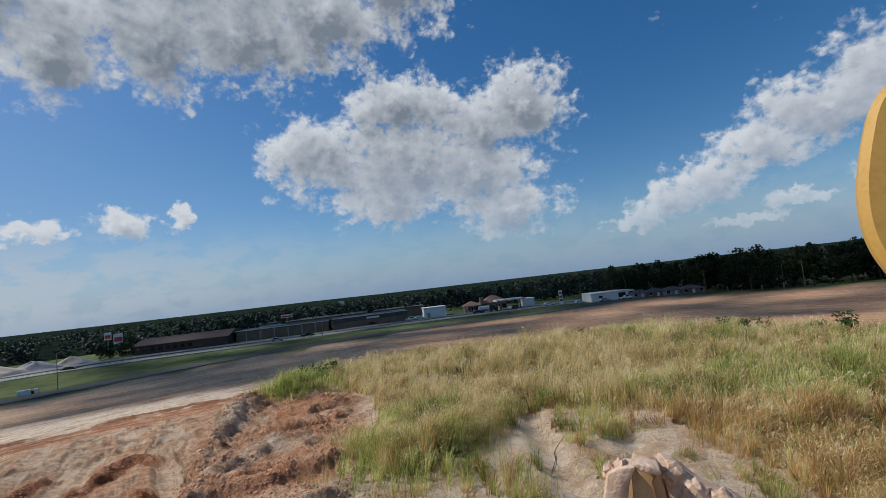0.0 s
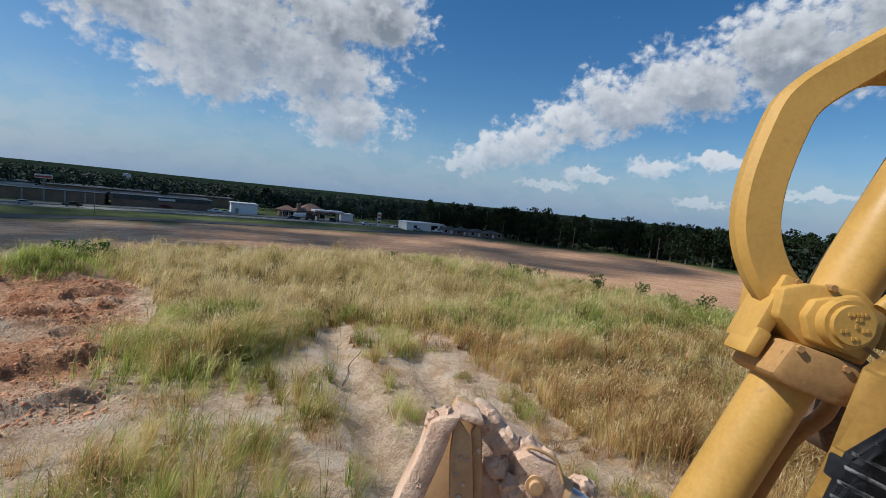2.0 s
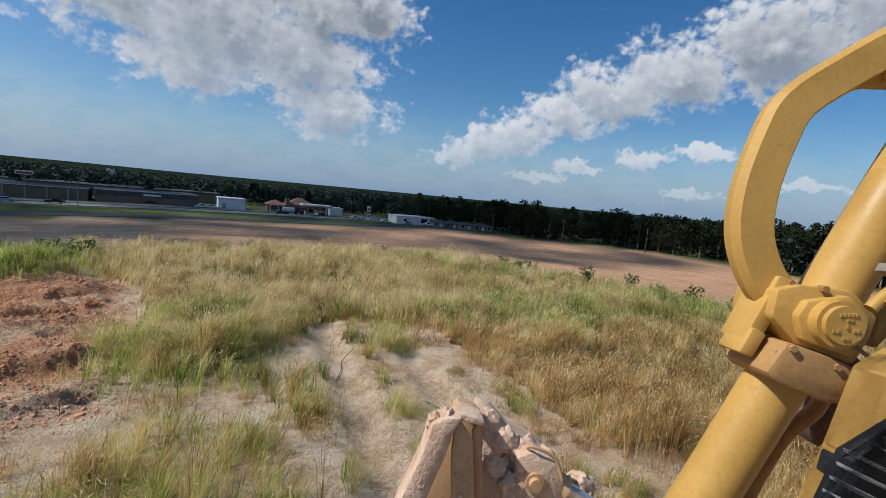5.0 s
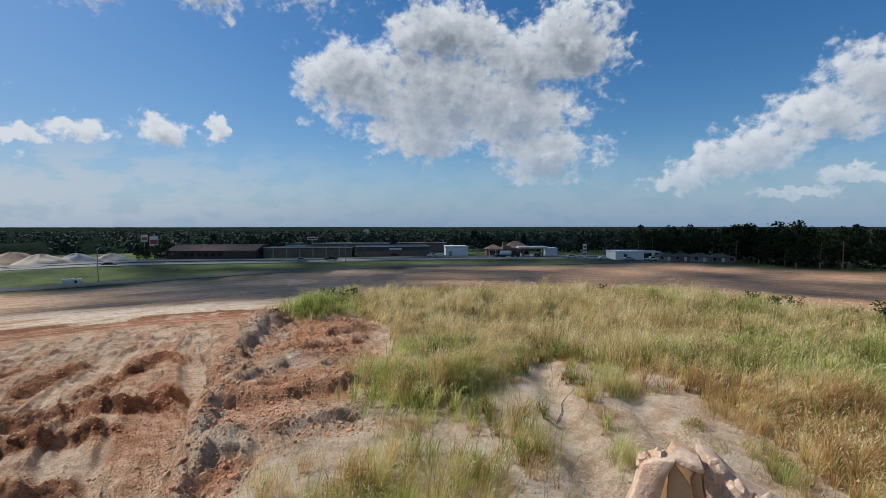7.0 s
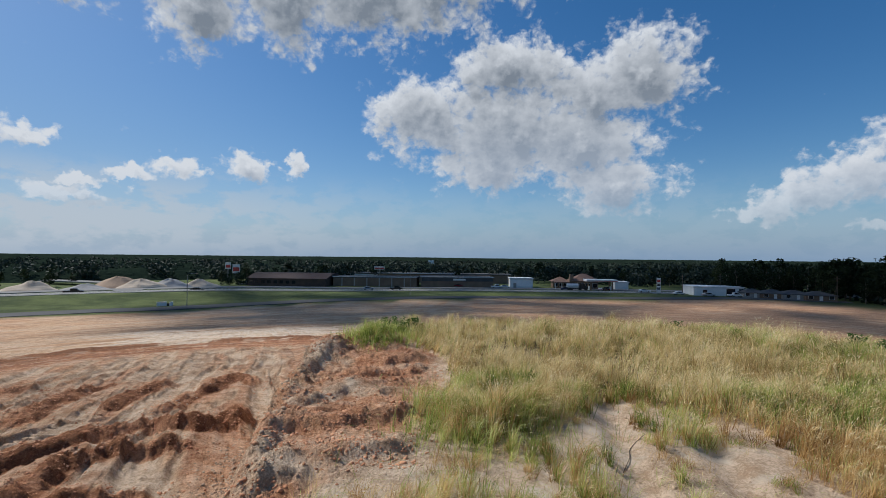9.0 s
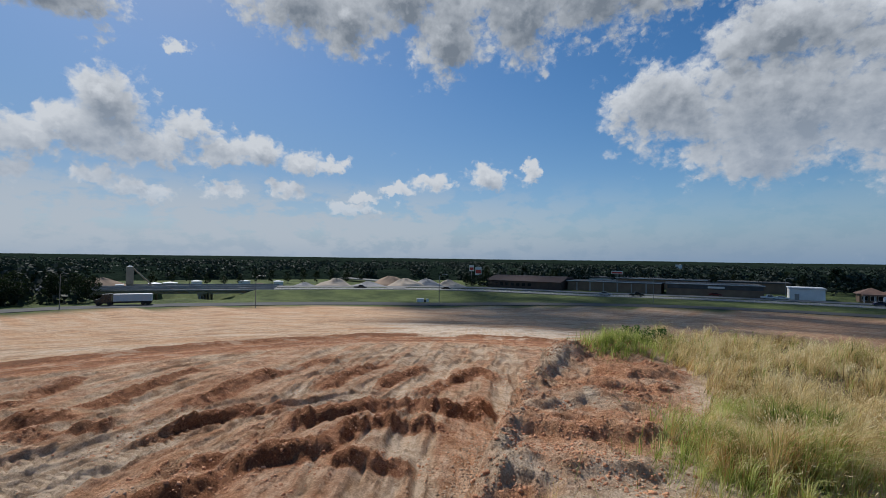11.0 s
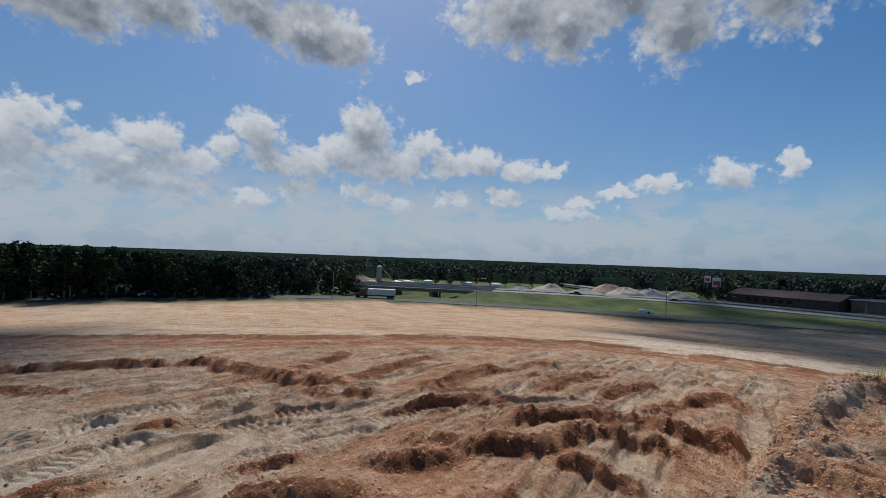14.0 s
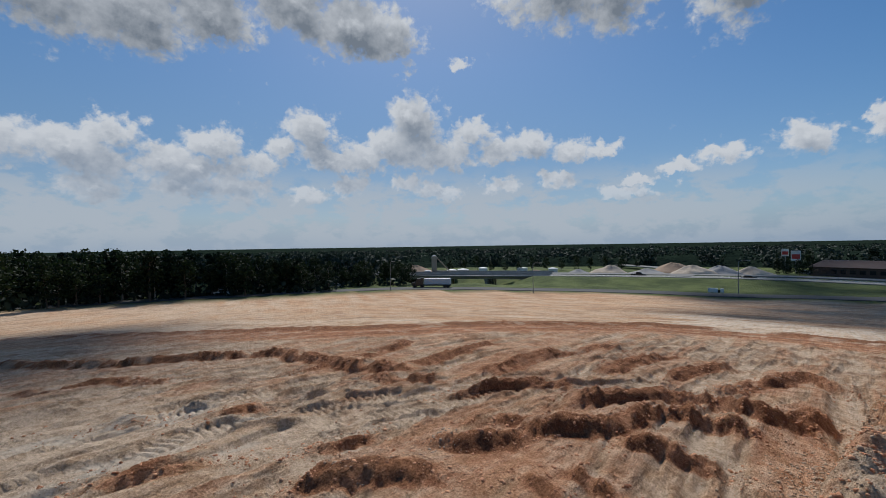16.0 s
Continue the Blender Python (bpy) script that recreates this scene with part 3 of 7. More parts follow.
LONG_BERMS = (
    ([(-36.0, -18.6), (-32.5, -14.1), (-28.4, -8.7), (-26.4, -4.0), (-24.5, 0.0), (-21.4, 1.4), (-18.6, 2.6), (-16.7, 3.6), (-16.0, 4.8)], 0.52, 0.60),
    ([(-15.3, 2.4), (-15.0, 3.9), (-13.9, 5.0)], 0.34, 0.42),
    ([(-21.5, -9.6), (-21.1, -6.9), (-20.6, -5.5), (-19.5, -3.6)], 0.22, 0.45),
    ([(-13.2, -4.3), (-13.5, -3.5), (-13.2, -2.6)], 0.22, 0.32),
    ([(-12.3, -2.0), (-12.7, -1.1), (-12.8, 0.1)], 0.22, 0.30),
    ([(-9.2, -0.1), (-9.3, 0.8), (-9.9, 2.0)], 0.24, 0.32),
    ([(-9.3, -3.8), (-9.5, -2.6), (-9.6, -2.0), (-9.5, -0.9)], 0.20, 0.42),
    ([(-18.5, 0.5), (-22.0, 4.2), (-27.0, 7.5)], 0.22, 0.5),
)
BERMS = NEAR_BERMS + WIDE_BERMS + LONG_BERMS
# steps of earth across the end of the mound: line, height, half width, and whether red or grey
STEPS = (
    ([(-4.9, 9.1), (-4.5, 9.7), (-4.4, 10.5), (-3.9, 11.1), (-3.0, 10.8), (-2.1, 11.4)], 0.30, 0.42, -0.7),
    ([(-4.6, 7.7), (-4.0, 8.4), (-3.5, 8.4), (-2.8, 8.8), (-2.1, 9.0), (-1.5, 9.7)], 0.34, 0.36, 0.6),
    ([(-3.1, 6.3), (-2.8, 7.1), (-2.3, 7.4), (-1.8, 7.6), (-1.1, 8.0)], 0.26, 0.32, 0.1),
    ([(-4.1, 5.8), (-3.4, 6.6), (-3.0, 6.6), (-2.6, 6.3)], 0.32, 0.34, -0.9),
    ([(-2.1, 4.8), (-1.7, 5.2), (-1.3, 5.4)], 0.20, 0.22, -0.8),
    ([(-5.6, 12.0), (-6.0, 13.9), (-5.9, 15.0), (-5.2, 14.4)], 0.34, 0.45, -0.8),
    ([(-3.0, 4.9), (-2.7, 5.2), (-2.3, 5.4)], 0.22, 0.24, 0.2),
    ([(-4.9, 14.6), (-3.6, 13.8), (-3.0, 14.3), (-1.9, 14.8)], 0.28, 0.40, 0.7),
    ([(-4.8, 12.4), (-3.9, 12.4), (-3.1, 12.6), (-2.0, 13.2)], 0.26, 0.36, 0.7),
    ([(-6.2, 15.4), (-5.7, 12.6), (-5.0, 10.2), (-4.4, 8.2), (-3.8, 6.4), (-3.3, 4.6)], 0.24, 0.36, -0.45),
    ([(-5.1, 10.2), (-4.4, 9.0), (-3.6, 9.4), (-2.6, 9.8), (-1.9, 10.2)], 0.18, 0.24, 0.6),
)
# tracks of the crawler: centre line of one chain
TRACKS = (
    [(-11.4, -6.2), (-12.0, -5.3), (-12.5, -4.7), (-13.3, -3.9), (-13.6, -2.9), (-13.8, -1.8), (-13.9, -0.6), (-14.2, 0.4), (-14.6, 1.4), (-14.2, 3.0)],
    [(-9.7, -4.6), (-10.0, -3.3), (-10.5, -2.7), (-11.3, -2.1), (-11.6, -1.3), (-11.6, -0.2), (-12.0, 0.7), (-12.6, 2.2)],
    [(-9.4, 0.2), (-10.1, 2.1), (-10.5, 3.8)],
    [(-13.2, -5.6), (-14.2, -3.2), (-15.2, -0.6), (-16.6, 1.6)],
    [(-16.5, -6.5), (-17.6, -3.0), (-18.8, 0.2)],
    [(-12.6, 0.8), (-12.8, 3.6), (-13.6, 7.0), (-14.6, 10.2), (-16.6, 14.0)],
    [(-10.9, 1.4), (-11.3, 3.6), (-11.9, 6.5), (-12.1, 9.7), (-12.0, 12.5)],
    [(-13.6, 9.5), (-17.2, 14.5), (-22.0, 20.0)],
)
CREST = [(-70, -30), (-64.1, -23.1), (-50.8, -5.9), (-41.9, 6.0), (-39.8, 18.9), (-36.0, 31.0), (-29.0, 40.0), (-19.0, 42.0), (-10.0, 45.0)]
HIGHWAY = [(-300, -40), (-235, 18), (-192, 60), (-165, 95), (-140, 125), (-112, 150), (-75, 178), (-30, 196), (20, 204), (70, 207), (150, 204)]
SHOE, PITCH = 0.31, 0.216                  # half width of a track shoe, and the way from bar to bar


def bare_field(x, y):
    s = np.clip((np.hypot(x, y) - 6) / 119, 0, 1)
    return -0.55 + (LOW + 0.55) * (1 - (1 - s) ** 1.2)


def close_to(x, y, line, reach):
    """Which of the places lie in the box round a line."""
    xs, ys = [p[0] for p in line], [p[1] for p in line]
    return np.nonzero((x > min(xs) - reach) & (x < max(xs) + reach) & (y > min(ys) - reach) & (y < max(ys) + reach))[0]


def ridge_form(x, y, line, half, seed):
    """A ridge of earth along a line, 0 to 1, steep on one side and long on the other; and how far a place lies on its
    broken face, the one toward the eye.
    """
    at = close_to(x, y, line, 3 * half + 0.3)
    if not len(at):
        return at, np.zeros(0), np.zeros(0)
    px, py = x[at], y[at]
    d, side, way, size = along(px, py, line)
    wobble = 0.72 + 0.42 * grain(way * 0.7, way * 0 + seed, 31)
    fade = ease(way, 0, 0.9) * ease(way, size, size - 0.9) * ease(d, 3 * half + 0.3, 2 * half)
    to_eye = 1.0 if along(np.zeros(1), np.zeros(1), line)[1][0] > 0 else -1.0
    ragged = side * to_eye + 0.40 * half * (grain(way * 1.1, way * 0 + 3, 9) - 0.5) * 2 + 0.16 * (fractal(px / 0.3, py / 0.3, 3, 43, 0.6) - 0.5)
    u = ragged / half
    form = np.where(u > 0, np.exp(-np.abs(u / 0.60) ** 3.0), np.exp(-np.abs(u / 1.9) ** 2)) * fade * wobble
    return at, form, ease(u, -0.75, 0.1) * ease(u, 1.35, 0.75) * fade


def land(x, y):
    """Height, and how much clay, pale silt and far grass there is."""
    x, y = np.asarray(x, float), np.asarray(y, float)
    r = np.hypot(x, y)
    z = bare_field(x, y)
    near = ease(r, 90, 30)
    field_in = inside(x, y, FIELD)
    grass = ease(field_in + 3 * (fractal(x / 9, y / 9, 3, 5) - 0.5), 1.0, -1.0)
    z = z + (fractal(x / 9, y / 9, 4, 3) - 0.5) * 0.55 * ease(r, 3, 14) * ease(r, 190, 120)
    # low worked ground left of the mound: waves, lumps and crumbs
    lumps = fractal(x / 1.1, y / 1.1, 5, 11, 0.55)
    crumbs = fractal(x / 0.34, y / 0.34, 3, 15, 0.65)
    z = z + (lumps - 0.5) * 0.12 * near + (crumbs - 0.5) * 0.08 * near * (0.4 + 1.2 * ease(fractal(x / 2.3, y / 2.3, 2, 17), 0.4, 0.62))
    bent = 0.5 * np.sin(y / 5.5) + 0.9 * (fractal(x / 5, y / 5, 2, 20) - 0.5)
    furrow = fractal((x * 0.85 + y * 0.527 + bent) / 0.75, (-x * 0.527 + y * 0.85) / 7.5, 4, 21, 0.62)
    _, off_crest, on_crest, _ = along(x, y, CREST)
    tilled = ease(off_crest, 1.0, -1.0) * near
    ridged = 1 - np.abs(2 * furrow - 1)
    z = z + (ridged**2 - 0.45) * 0.17 * tilled + (ease(furrow, 0.38, 0.62) - 0.5) * 0.14 * tilled
    combing = fractal((x * 0.85 + y * 0.527 + bent) / 0.24, (-x * 0.527 + y * 0.85) / 3.2, 3, 27, 0.6)
    z = z + (ease(combing, 0.36, 0.6) - 0.5) * 0.075 * tilled * (0.3 + ease(fractal(x / 3.1, y / 3.1, 2, 28), 0.38, 0.6))
    clay = 0.24 + 0.40 * ease(furrow, 0.46, 0.58) * tilled + 0.04 * tilled
    # the last strip before the crest, combed along it
    combed = ease(off_crest, -11, -7) * tilled * ease(x, -8, -16)
    lines = fractal(on_crest / 7, off_crest / 0.33, 3, 23)
    z = z * (1 - combed) + (bare_field(x, y) + (lines - 0.5) * 0.20) * combed
    clay = clay * (1 - combed) + (0.86 + 0.5 * (lines - 0.5)) * combed
    pale = 0.36 + 0.34 * ease(furrow, 0.54, 0.38) * near + 0.10 * ease(lumps, 0.62, 0.4) * near + 0.16 * ease(x, -9, -13) * ease(y, 3, -3) - 0.5 * combed
    # the far pale strip past the crest, and the dark edge
    past = 1 - tilled
    far_in = ease(r, 25, 50) * past * (1 - grass)
    streaks = fractal((x + y) / 30, (y - x) / 2.6, 4, 25)
    pale = pale + far_in * ease(x, 5, -20) * (0.04 + 1.1 * (streaks - 0.45))
    clay = clay + 0.22 * ease(x, -45, 15) * ease(r, 40, 70) + 0.45 * far_in * (0.42 - streaks)
    pale = pale - 0.12 * ease(x, -45, 15) * ease(r, 40, 70)
    edge = np.exp(-((along(x, y, CREST)[1] + 0.9) / 1.3) ** 2) * ease(x, -12, -18)
    clay, pale = clay + 0.6 * edge, pale - 0.6 * edge
    z = z + 0.25 * edge * (0.5 + fractal(x / 2, y / 2, 3, 8))
    wet = inside(x, y, [(-52, 54), (-39, 41), (-33, 37), (-29, 37), (-21, 43.5), (-17, 45), (-22, 53), (-28, 58), (-41, 56)])
    pale = pale + 1.3 * ease(wet + 14 * (streaks - 0.5), -1.5, 2.5)
    clay = clay - 0.6 * ease(wet, -1.5, 2)
    sunk = inside(x, y, [(-11.0, -8), (-8.5, -4), (-10.2, -0.5), (-13.5, -0.5), (-16, -4), (-15, -9)])
    pale = pale + 0.25 * ease(sunk + 2 * (lumps - 0.5), -1.5, 1.0)
    clay = clay - 0.35 * ease(sunk, -1.5, 1.0)
    shape = x.shape
    fx, fy = x.ravel(), y.ravel()
    pushed, shade_face = np.zeros(fx.shape), np.zeros(fx.shape)
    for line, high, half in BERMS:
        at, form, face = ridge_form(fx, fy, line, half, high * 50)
        shade_face[at] = np.maximum(shade_face[at], face)
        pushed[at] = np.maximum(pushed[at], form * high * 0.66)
    pushed, shade_face = pushed.reshape(shape), shade_face.reshape(shape)
    broken = fractal(x / 0.32, y / 0.32, 4, 41, 0.66)
    z = z + pushed * (0.80 + 0.36 * broken) + ease(shade_face, 0.1, 0.6) * (fractal(x / 0.16, y / 0.16, 2, 44, 0.6) - 0.5) * 0.12
    # shade is put into the colour of the ridge faces toward the eye
    clay = clay + 0.62 * shade_face * (0.4 + 0.9 * broken)
    pale = pale - 0.60 * shade_face
    z, clay, pale = z.ravel(), clay.ravel(), pale.ravel()
    for line in TRACKS:
        at = close_to(fx, fy, line, 1.2)
        if not len(at):
            continue
        px, py = fx[at], fy[at]
        d, side, way, size = along(px, py, line)
        fade = ease(way, 0, 0.8) * ease(way, size, size - 0.8)
        bed = ease(d, SHOE + 0.05, SHOE - 0.03) * fade * ease(fractal(px / 1.9, py / 1.9, 2, 77), 0.30, 0.52)
        phase = (way + 0.22 * np.abs(side)) / PITCH
        phase = phase - np.floor(phase)
        bar = ease(phase, 0.0, 0.10) * ease(phase, 0.46, 0.34)
        level = bare_field(px, py) + (fractal(px / 9, py / 9, 4, 3) - 0.5) * 0.55 * ease(np.hypot(px, py), 3, 14) + (fractal(px / 1.1, py / 1.1, 1, 11) - 0.5) * 0.12
        z[at] = z[at] * (1 - 0.8 * bed) + (level + 0.02) * 0.8 * bed - bed * bar * 0.075
        lip = np.exp(-((d - SHOE - 0.12) / 0.09) ** 2) * fade
        z[at] += lip * 0.12 * (0.3 + fractal(px / 0.4, py / 0.4, 3, 55))
        pale[at] += 0.14 * bed
        clay[at] -= 0.12 * bed
    z, clay, pale = z.reshape(shape), clay.reshape(shape), pale.reshape(shape)
    # the mound
    depth = inside(x, y, MOUND)
    left = ease(x, 0, -3.5)
    ragged = 0.55 * (fractal(x / 1.3, y / 1.3, 4, 61, 0.6) - 0.5)
    top = 0.0 + (fractal(x / 4.5, y / 4.5, 3, 71) - 0.5) * 0.35 - 0.10 * left
    red = left * ease(inside(x, y, GRASS_EDGE), 0.3, -0.5) * ease(y, 3.0, 6.5)
    top = top + red * ((fractal(x / 0.36, y / 0.30, 3, 83, 0.7) - 0.5) * 0.26 * (0.4 + ease(fractal(x / 1.4, y / 0.7, 2, 82), 0.36, 0.6)) + (fractal(x / 1.1, y / 0.8, 3, 81, 0.6) - 0.5) * 0.30)
    step, redder = np.zeros(fx.shape), np.zeros(fx.shape)
    for line, high, half, tone in STEPS:
        at, form, face = ridge_form(fx, fy, line, half, high * 70)
        step[at] = np.maximum(step[at], form * high * 0.8)
        redder[at] += np.maximum(face, 0.5 * form) * tone
    step, redder = step.reshape(shape), redder.reshape(shape)
    top = top + step * (0.65 + 0.65 * broken)
    top = top + 0.34 * np.exp(-((x + 6.1) / 0.8) ** 2 - ((y - 15.6) / 1.6) ** 2) + 0.30 * np.exp(-((x + 4.6) / 1.0) ** 2 - ((y - 17.5) / 1.2) ** 2)
    z = z - 0.45 * left * ease(depth, -3.4, -0.6) * ease(y, -2, 3)
    soft = 4.5 - 3.7 * left
    up = ease(depth + ragged * left, -soft * 0.75, soft * 0.25)
    flank = up * (1 - up) * 4
    z = z * (1 - up) + top * up + flank * left * (fractal(x / 0.6, y / 0.6, 5, 91, 0.66) - 0.5) * 0.95
    clay = clay * (1 - up) + up * (0.10 + red * (0.34 + 0.60 * ease(fractal(x / 2.0, y / 0.7, 4, 85), 0.42, 0.58) + 0.7 * redder))
    pale = pale * (1 - up) + up * (0.20 + 0.52 * (1 - red) + 0.26 * ease(fractal(x / 1.2, y / 1.2, 3, 87), 0.4, 0.6) - 0.45 * np.clip(redder, -1, 1) * red)
    pale = pale + flank * left * 0.4 * ease(fractal(x / 0.9, y / 0.9, 3, 93), 0.42, 0.6)
    clay = clay - 0.25 * flank * left * ease(fractal(x / 0.7, y / 0.7, 3, 95), 0.40, 0.6)
    pale = np.where(up > 0.5, np.minimum(pale, 0.86), pale)
    clay = np.where(up > 0.5, np.minimum(clay, 0.62 + 0.12 * broken), clay)
    open_sand = ease(inside(x, y, BARE), -0.3, 0.3) * up
    pale, clay = pale + open_sand * 0.12, clay * (1 - 0.8 * open_sand)
    # two wheel ways worn across the bare sand of the mound
    for line in ([(2.4, 11.6), (2.1, 9), (2.0, 6.5), (1.7, 4)], [(3.7, 9.6), (3.5, 7.5), (3.3, 5), (2.9, 3)]):
        d = along(x, y, line)[0]
        z = z - 0.15 * np.exp(-(d / 0.26) ** 4) * up
        pale = pale + 0.05 * np.exp(-(d / 0.35) ** 2)
    # the highway's low bank
    z = z + 1.6 * ease(along(x, y, HIGHWAY)[0], 24, 10) * ease(x, -60, -120)
    # cutting under the road bridge
    cut = inside(x, y, [(-170, 48), (-150, 84), (-178, 116), (-222, 78), (-205, 46)])
    z = z - 5.0 * ease(cut, 0, 7)
    # gentle relief far off
    # where dense grass stands, the ground takes that darkened thatch colour
    shaded_litter = ease(inside(x, y, GRASS_EDGE), 0.2, 0.9) * ease(inside(x, y, BARE), 0.0, -0.8)
    z = z + ease(r, 300, 1500) * (fractal(x / 700, y / 700, 3, 101) - 0.5) * 6
    return z, np.clip(clay, 0, 1), np.clip(pale, 0, 1), np.clip(grass, 0, 1), shaded_litter


def ground_z(x, y):
    return float(land(np.array([float(x)]), np.array([float(y)]))[0][0])


def spread(stretches, reach, grow=1.12):
    """Coordinates that are close together in the given stretches (from, to, step) and grow apart outside them."""
    out = []
    for a, b, step in stretches:
        out += list(np.arange(a, b - 1e-6, step))
    out.append(stretches[-1][1])
    lo, hi, step = [], [], stretches[0][2]
    p = out[0]
    while p > -reach:
        step *= grow
        p -= step
        lo.append(p)
    p, step = out[-1], stretches[-1][2]
    while p < reach:
        step *= grow
        p += step
        hi.append(p)
    return np.array(lo[::-1] + out + hi)


def grid_mesh(name, xs, ys, heights):
    nx, ny = len(xs), len(ys)
    px, py = np.meshgrid(xs, ys, indexing="xy")
    z, *zones = heights(px.ravel(), py.ravel())
    me = bpy.data.meshes.new(name)
    me.vertices.add(nx * ny)
    me.vertices.foreach_set("co", np.stack([px.ravel(), py.ravel(), z], 1).ravel().astype(np.float32))
    i = (np.arange(ny - 1)[:, None] * nx + np.arange(nx - 1)[None, :]).ravel()
    quads = np.stack([i, i + 1, i + nx + 1, i + nx], 1).astype(np.int32)
    me.loops.add(quads.size)
    me.loops.foreach_set("vertex_index", quads.ravel())
    me.polygons.add(len(quads))
    me.polygons.foreach_set("loop_start", (np.arange(len(quads)) * 4).astype(np.int32))
    me.update(calc_edges=True)
    if zones:
        layer = me.color_attributes.new("zone", "FLOAT_COLOR", "POINT")
        layer.data.foreach_set("color", np.stack(zones, 1).ravel().astype(np.float32))
    return me


def build_ground():
    xs = spread([(-36, -22, 0.16), (-22, -14, 0.085), (-14, -1, 0.05), (-1, 24, 0.16)], 4600)
    ys = spread([(-12, -4, 0.14), (-4, 14, 0.055), (14, 24, 0.10), (24, 48, 0.25)], 4600)
    me = grid_mesh("ground", xs, ys, land)
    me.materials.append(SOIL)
    me.polygons.foreach_set("use_smooth", np.ones(len(me.polygons), bool))
    return tagged(new("ground", me), "bare sandy clay field with ruts, sloping to grassy verges", "ground", kind="structure")


build_ground()

# ---- helpers for things and parts ----
def thing(name, m, label, category, group=""):
    ob = new(name)
    ob.empty_display_size = 0.2
    ob.matrix_world = m
    return tagged(ob, label, category, group)


def part(name, bm, mat, parent=None, label=""):
    me = bpy.data.meshes.new(name)
    bm.to_mesh(me)
    bm.free()
    me.materials.append(mat)
    ob = new(name, me)
    ob.parent = parent
    return tagged(ob, label)


def again(ob, parent, m):
    """The same piece once more, on the same mesh."""
    o = new(ob.name.split(".")[0], ob.data)
    o.parent = parent
    o.matrix_local = m
    return o


def box(x0, y0, z0, x1, y1, z1, bevel=0.0, bm=None, m=None):
    own = bmesh.new() if bm is None else bm
    made = bmesh.ops.create_cube(own, size=1)["verts"]
    for v in made:
        v.co = Vector(((x0 + x1) / 2 + v.co.x * (x1 - x0), (y0 + y1) / 2 + v.co.y * (y1 - y0), (z0 + z1) / 2 + v.co.z * (z1 - z0)))
        if m:
            v.co = m @ v.co
    if bevel:
        edges = list({e for v in made for e in v.link_edges})
        bmesh.ops.bevel(own, geom=edges, offset=bevel, segments=2, affect="EDGES", profile=0.5)
    return own


def rod(a, b, r0, r1=None, n=16, bm=None, caps=True):
    own = bmesh.new() if bm is None else bm
    a, b = Vector(a), Vector(b)
    m = Matrix.Translation((a + b) / 2) @ (b - a).to_track_quat("Z", "Y").to_matrix().to_4x4()
    bmesh.ops.create_cone(own, cap_ends=caps, segments=n, radius1=r0, radius2=r0 if r1 is None else r1, depth=(b - a).length, matrix=m)
    return own


def smooth(ob, angle=40):
    me = ob.data
    me.polygons.foreach_set("use_smooth", np.ones(len(me.polygons), bool))
    me.set_sharp_from_angle(angle=radians(angle))
    return ob


def prism(corners, low, high, bevel=0.0, bm=None):
    """A flat form in x and y, thick in z."""
    own = bmesh.new() if bm is None else bm
    a = [own.verts.new((x, y, low)) for x, y in corners]
    b = [own.verts.new((x, y, high)) for x, y in corners]
    faces = [own.faces.new(a[::-1]), own.faces.new(b)]
    for k in range(len(a)):
        faces.append(own.faces.new((a[k], a[(k + 1) % len(a)], b[(k + 1) % len(a)], b[k])))
    bmesh.ops.recalc_face_normals(own, faces=faces)
    if bevel:
        bmesh.ops.bevel(own, geom=list({e for f in faces for e in f.edges}), offset=bevel, segments=2, affect="EDGES", profile=0.5)
    return own


def tube(points, radius, n=8, bm=None):
    """A pipe or hose bent along points."""
    own = bmesh.new() if bm is None else bm
    pts = [Vector(p) for p in points]
    rings, side = [], None
    for k, p in enumerate(pts):
        way = (pts[min(k + 1, len(pts) - 1)] - pts[max(k - 1, 0)]).normalized()
        side = way.orthogonal().normalized() if side is None else (side - way * side.dot(way)).normalized()
        up = way.cross(side)
        rings.append([own.verts.new(p + radius * (math.cos(2 * math.pi * j / n) * side + math.sin(2 * math.pi * j / n) * up)) for j in range(n)])
    for a, b in zip(rings, rings[1:]):
        for j in range(n):
            own.faces.new((a[j], a[(j + 1) % n], b[(j + 1) % n], b[j]))
    own.faces.new(rings[0][::-1])
    own.faces.new(rings[-1])
    return own


def bend(points, steps=6):
    """More points on a smooth curve through the given ones."""
    pts = [Vector(p) for p in points]
    pts = [2 * pts[0] - pts[1]] + pts + [2 * pts[-1] - pts[-2]]
    out = []
    for a, b, c, d in zip(pts, pts[1:], pts[2:], pts[3:]):
        for k in range(steps):
            s = k / steps
            out.append(0.5 * ((2 * b) + (c - a) * s + (2 * a - 5 * b + 4 * c - d) * s * s + (3 * b - a - 3 * c + d) * s**3))
    return out + [pts[-2]]


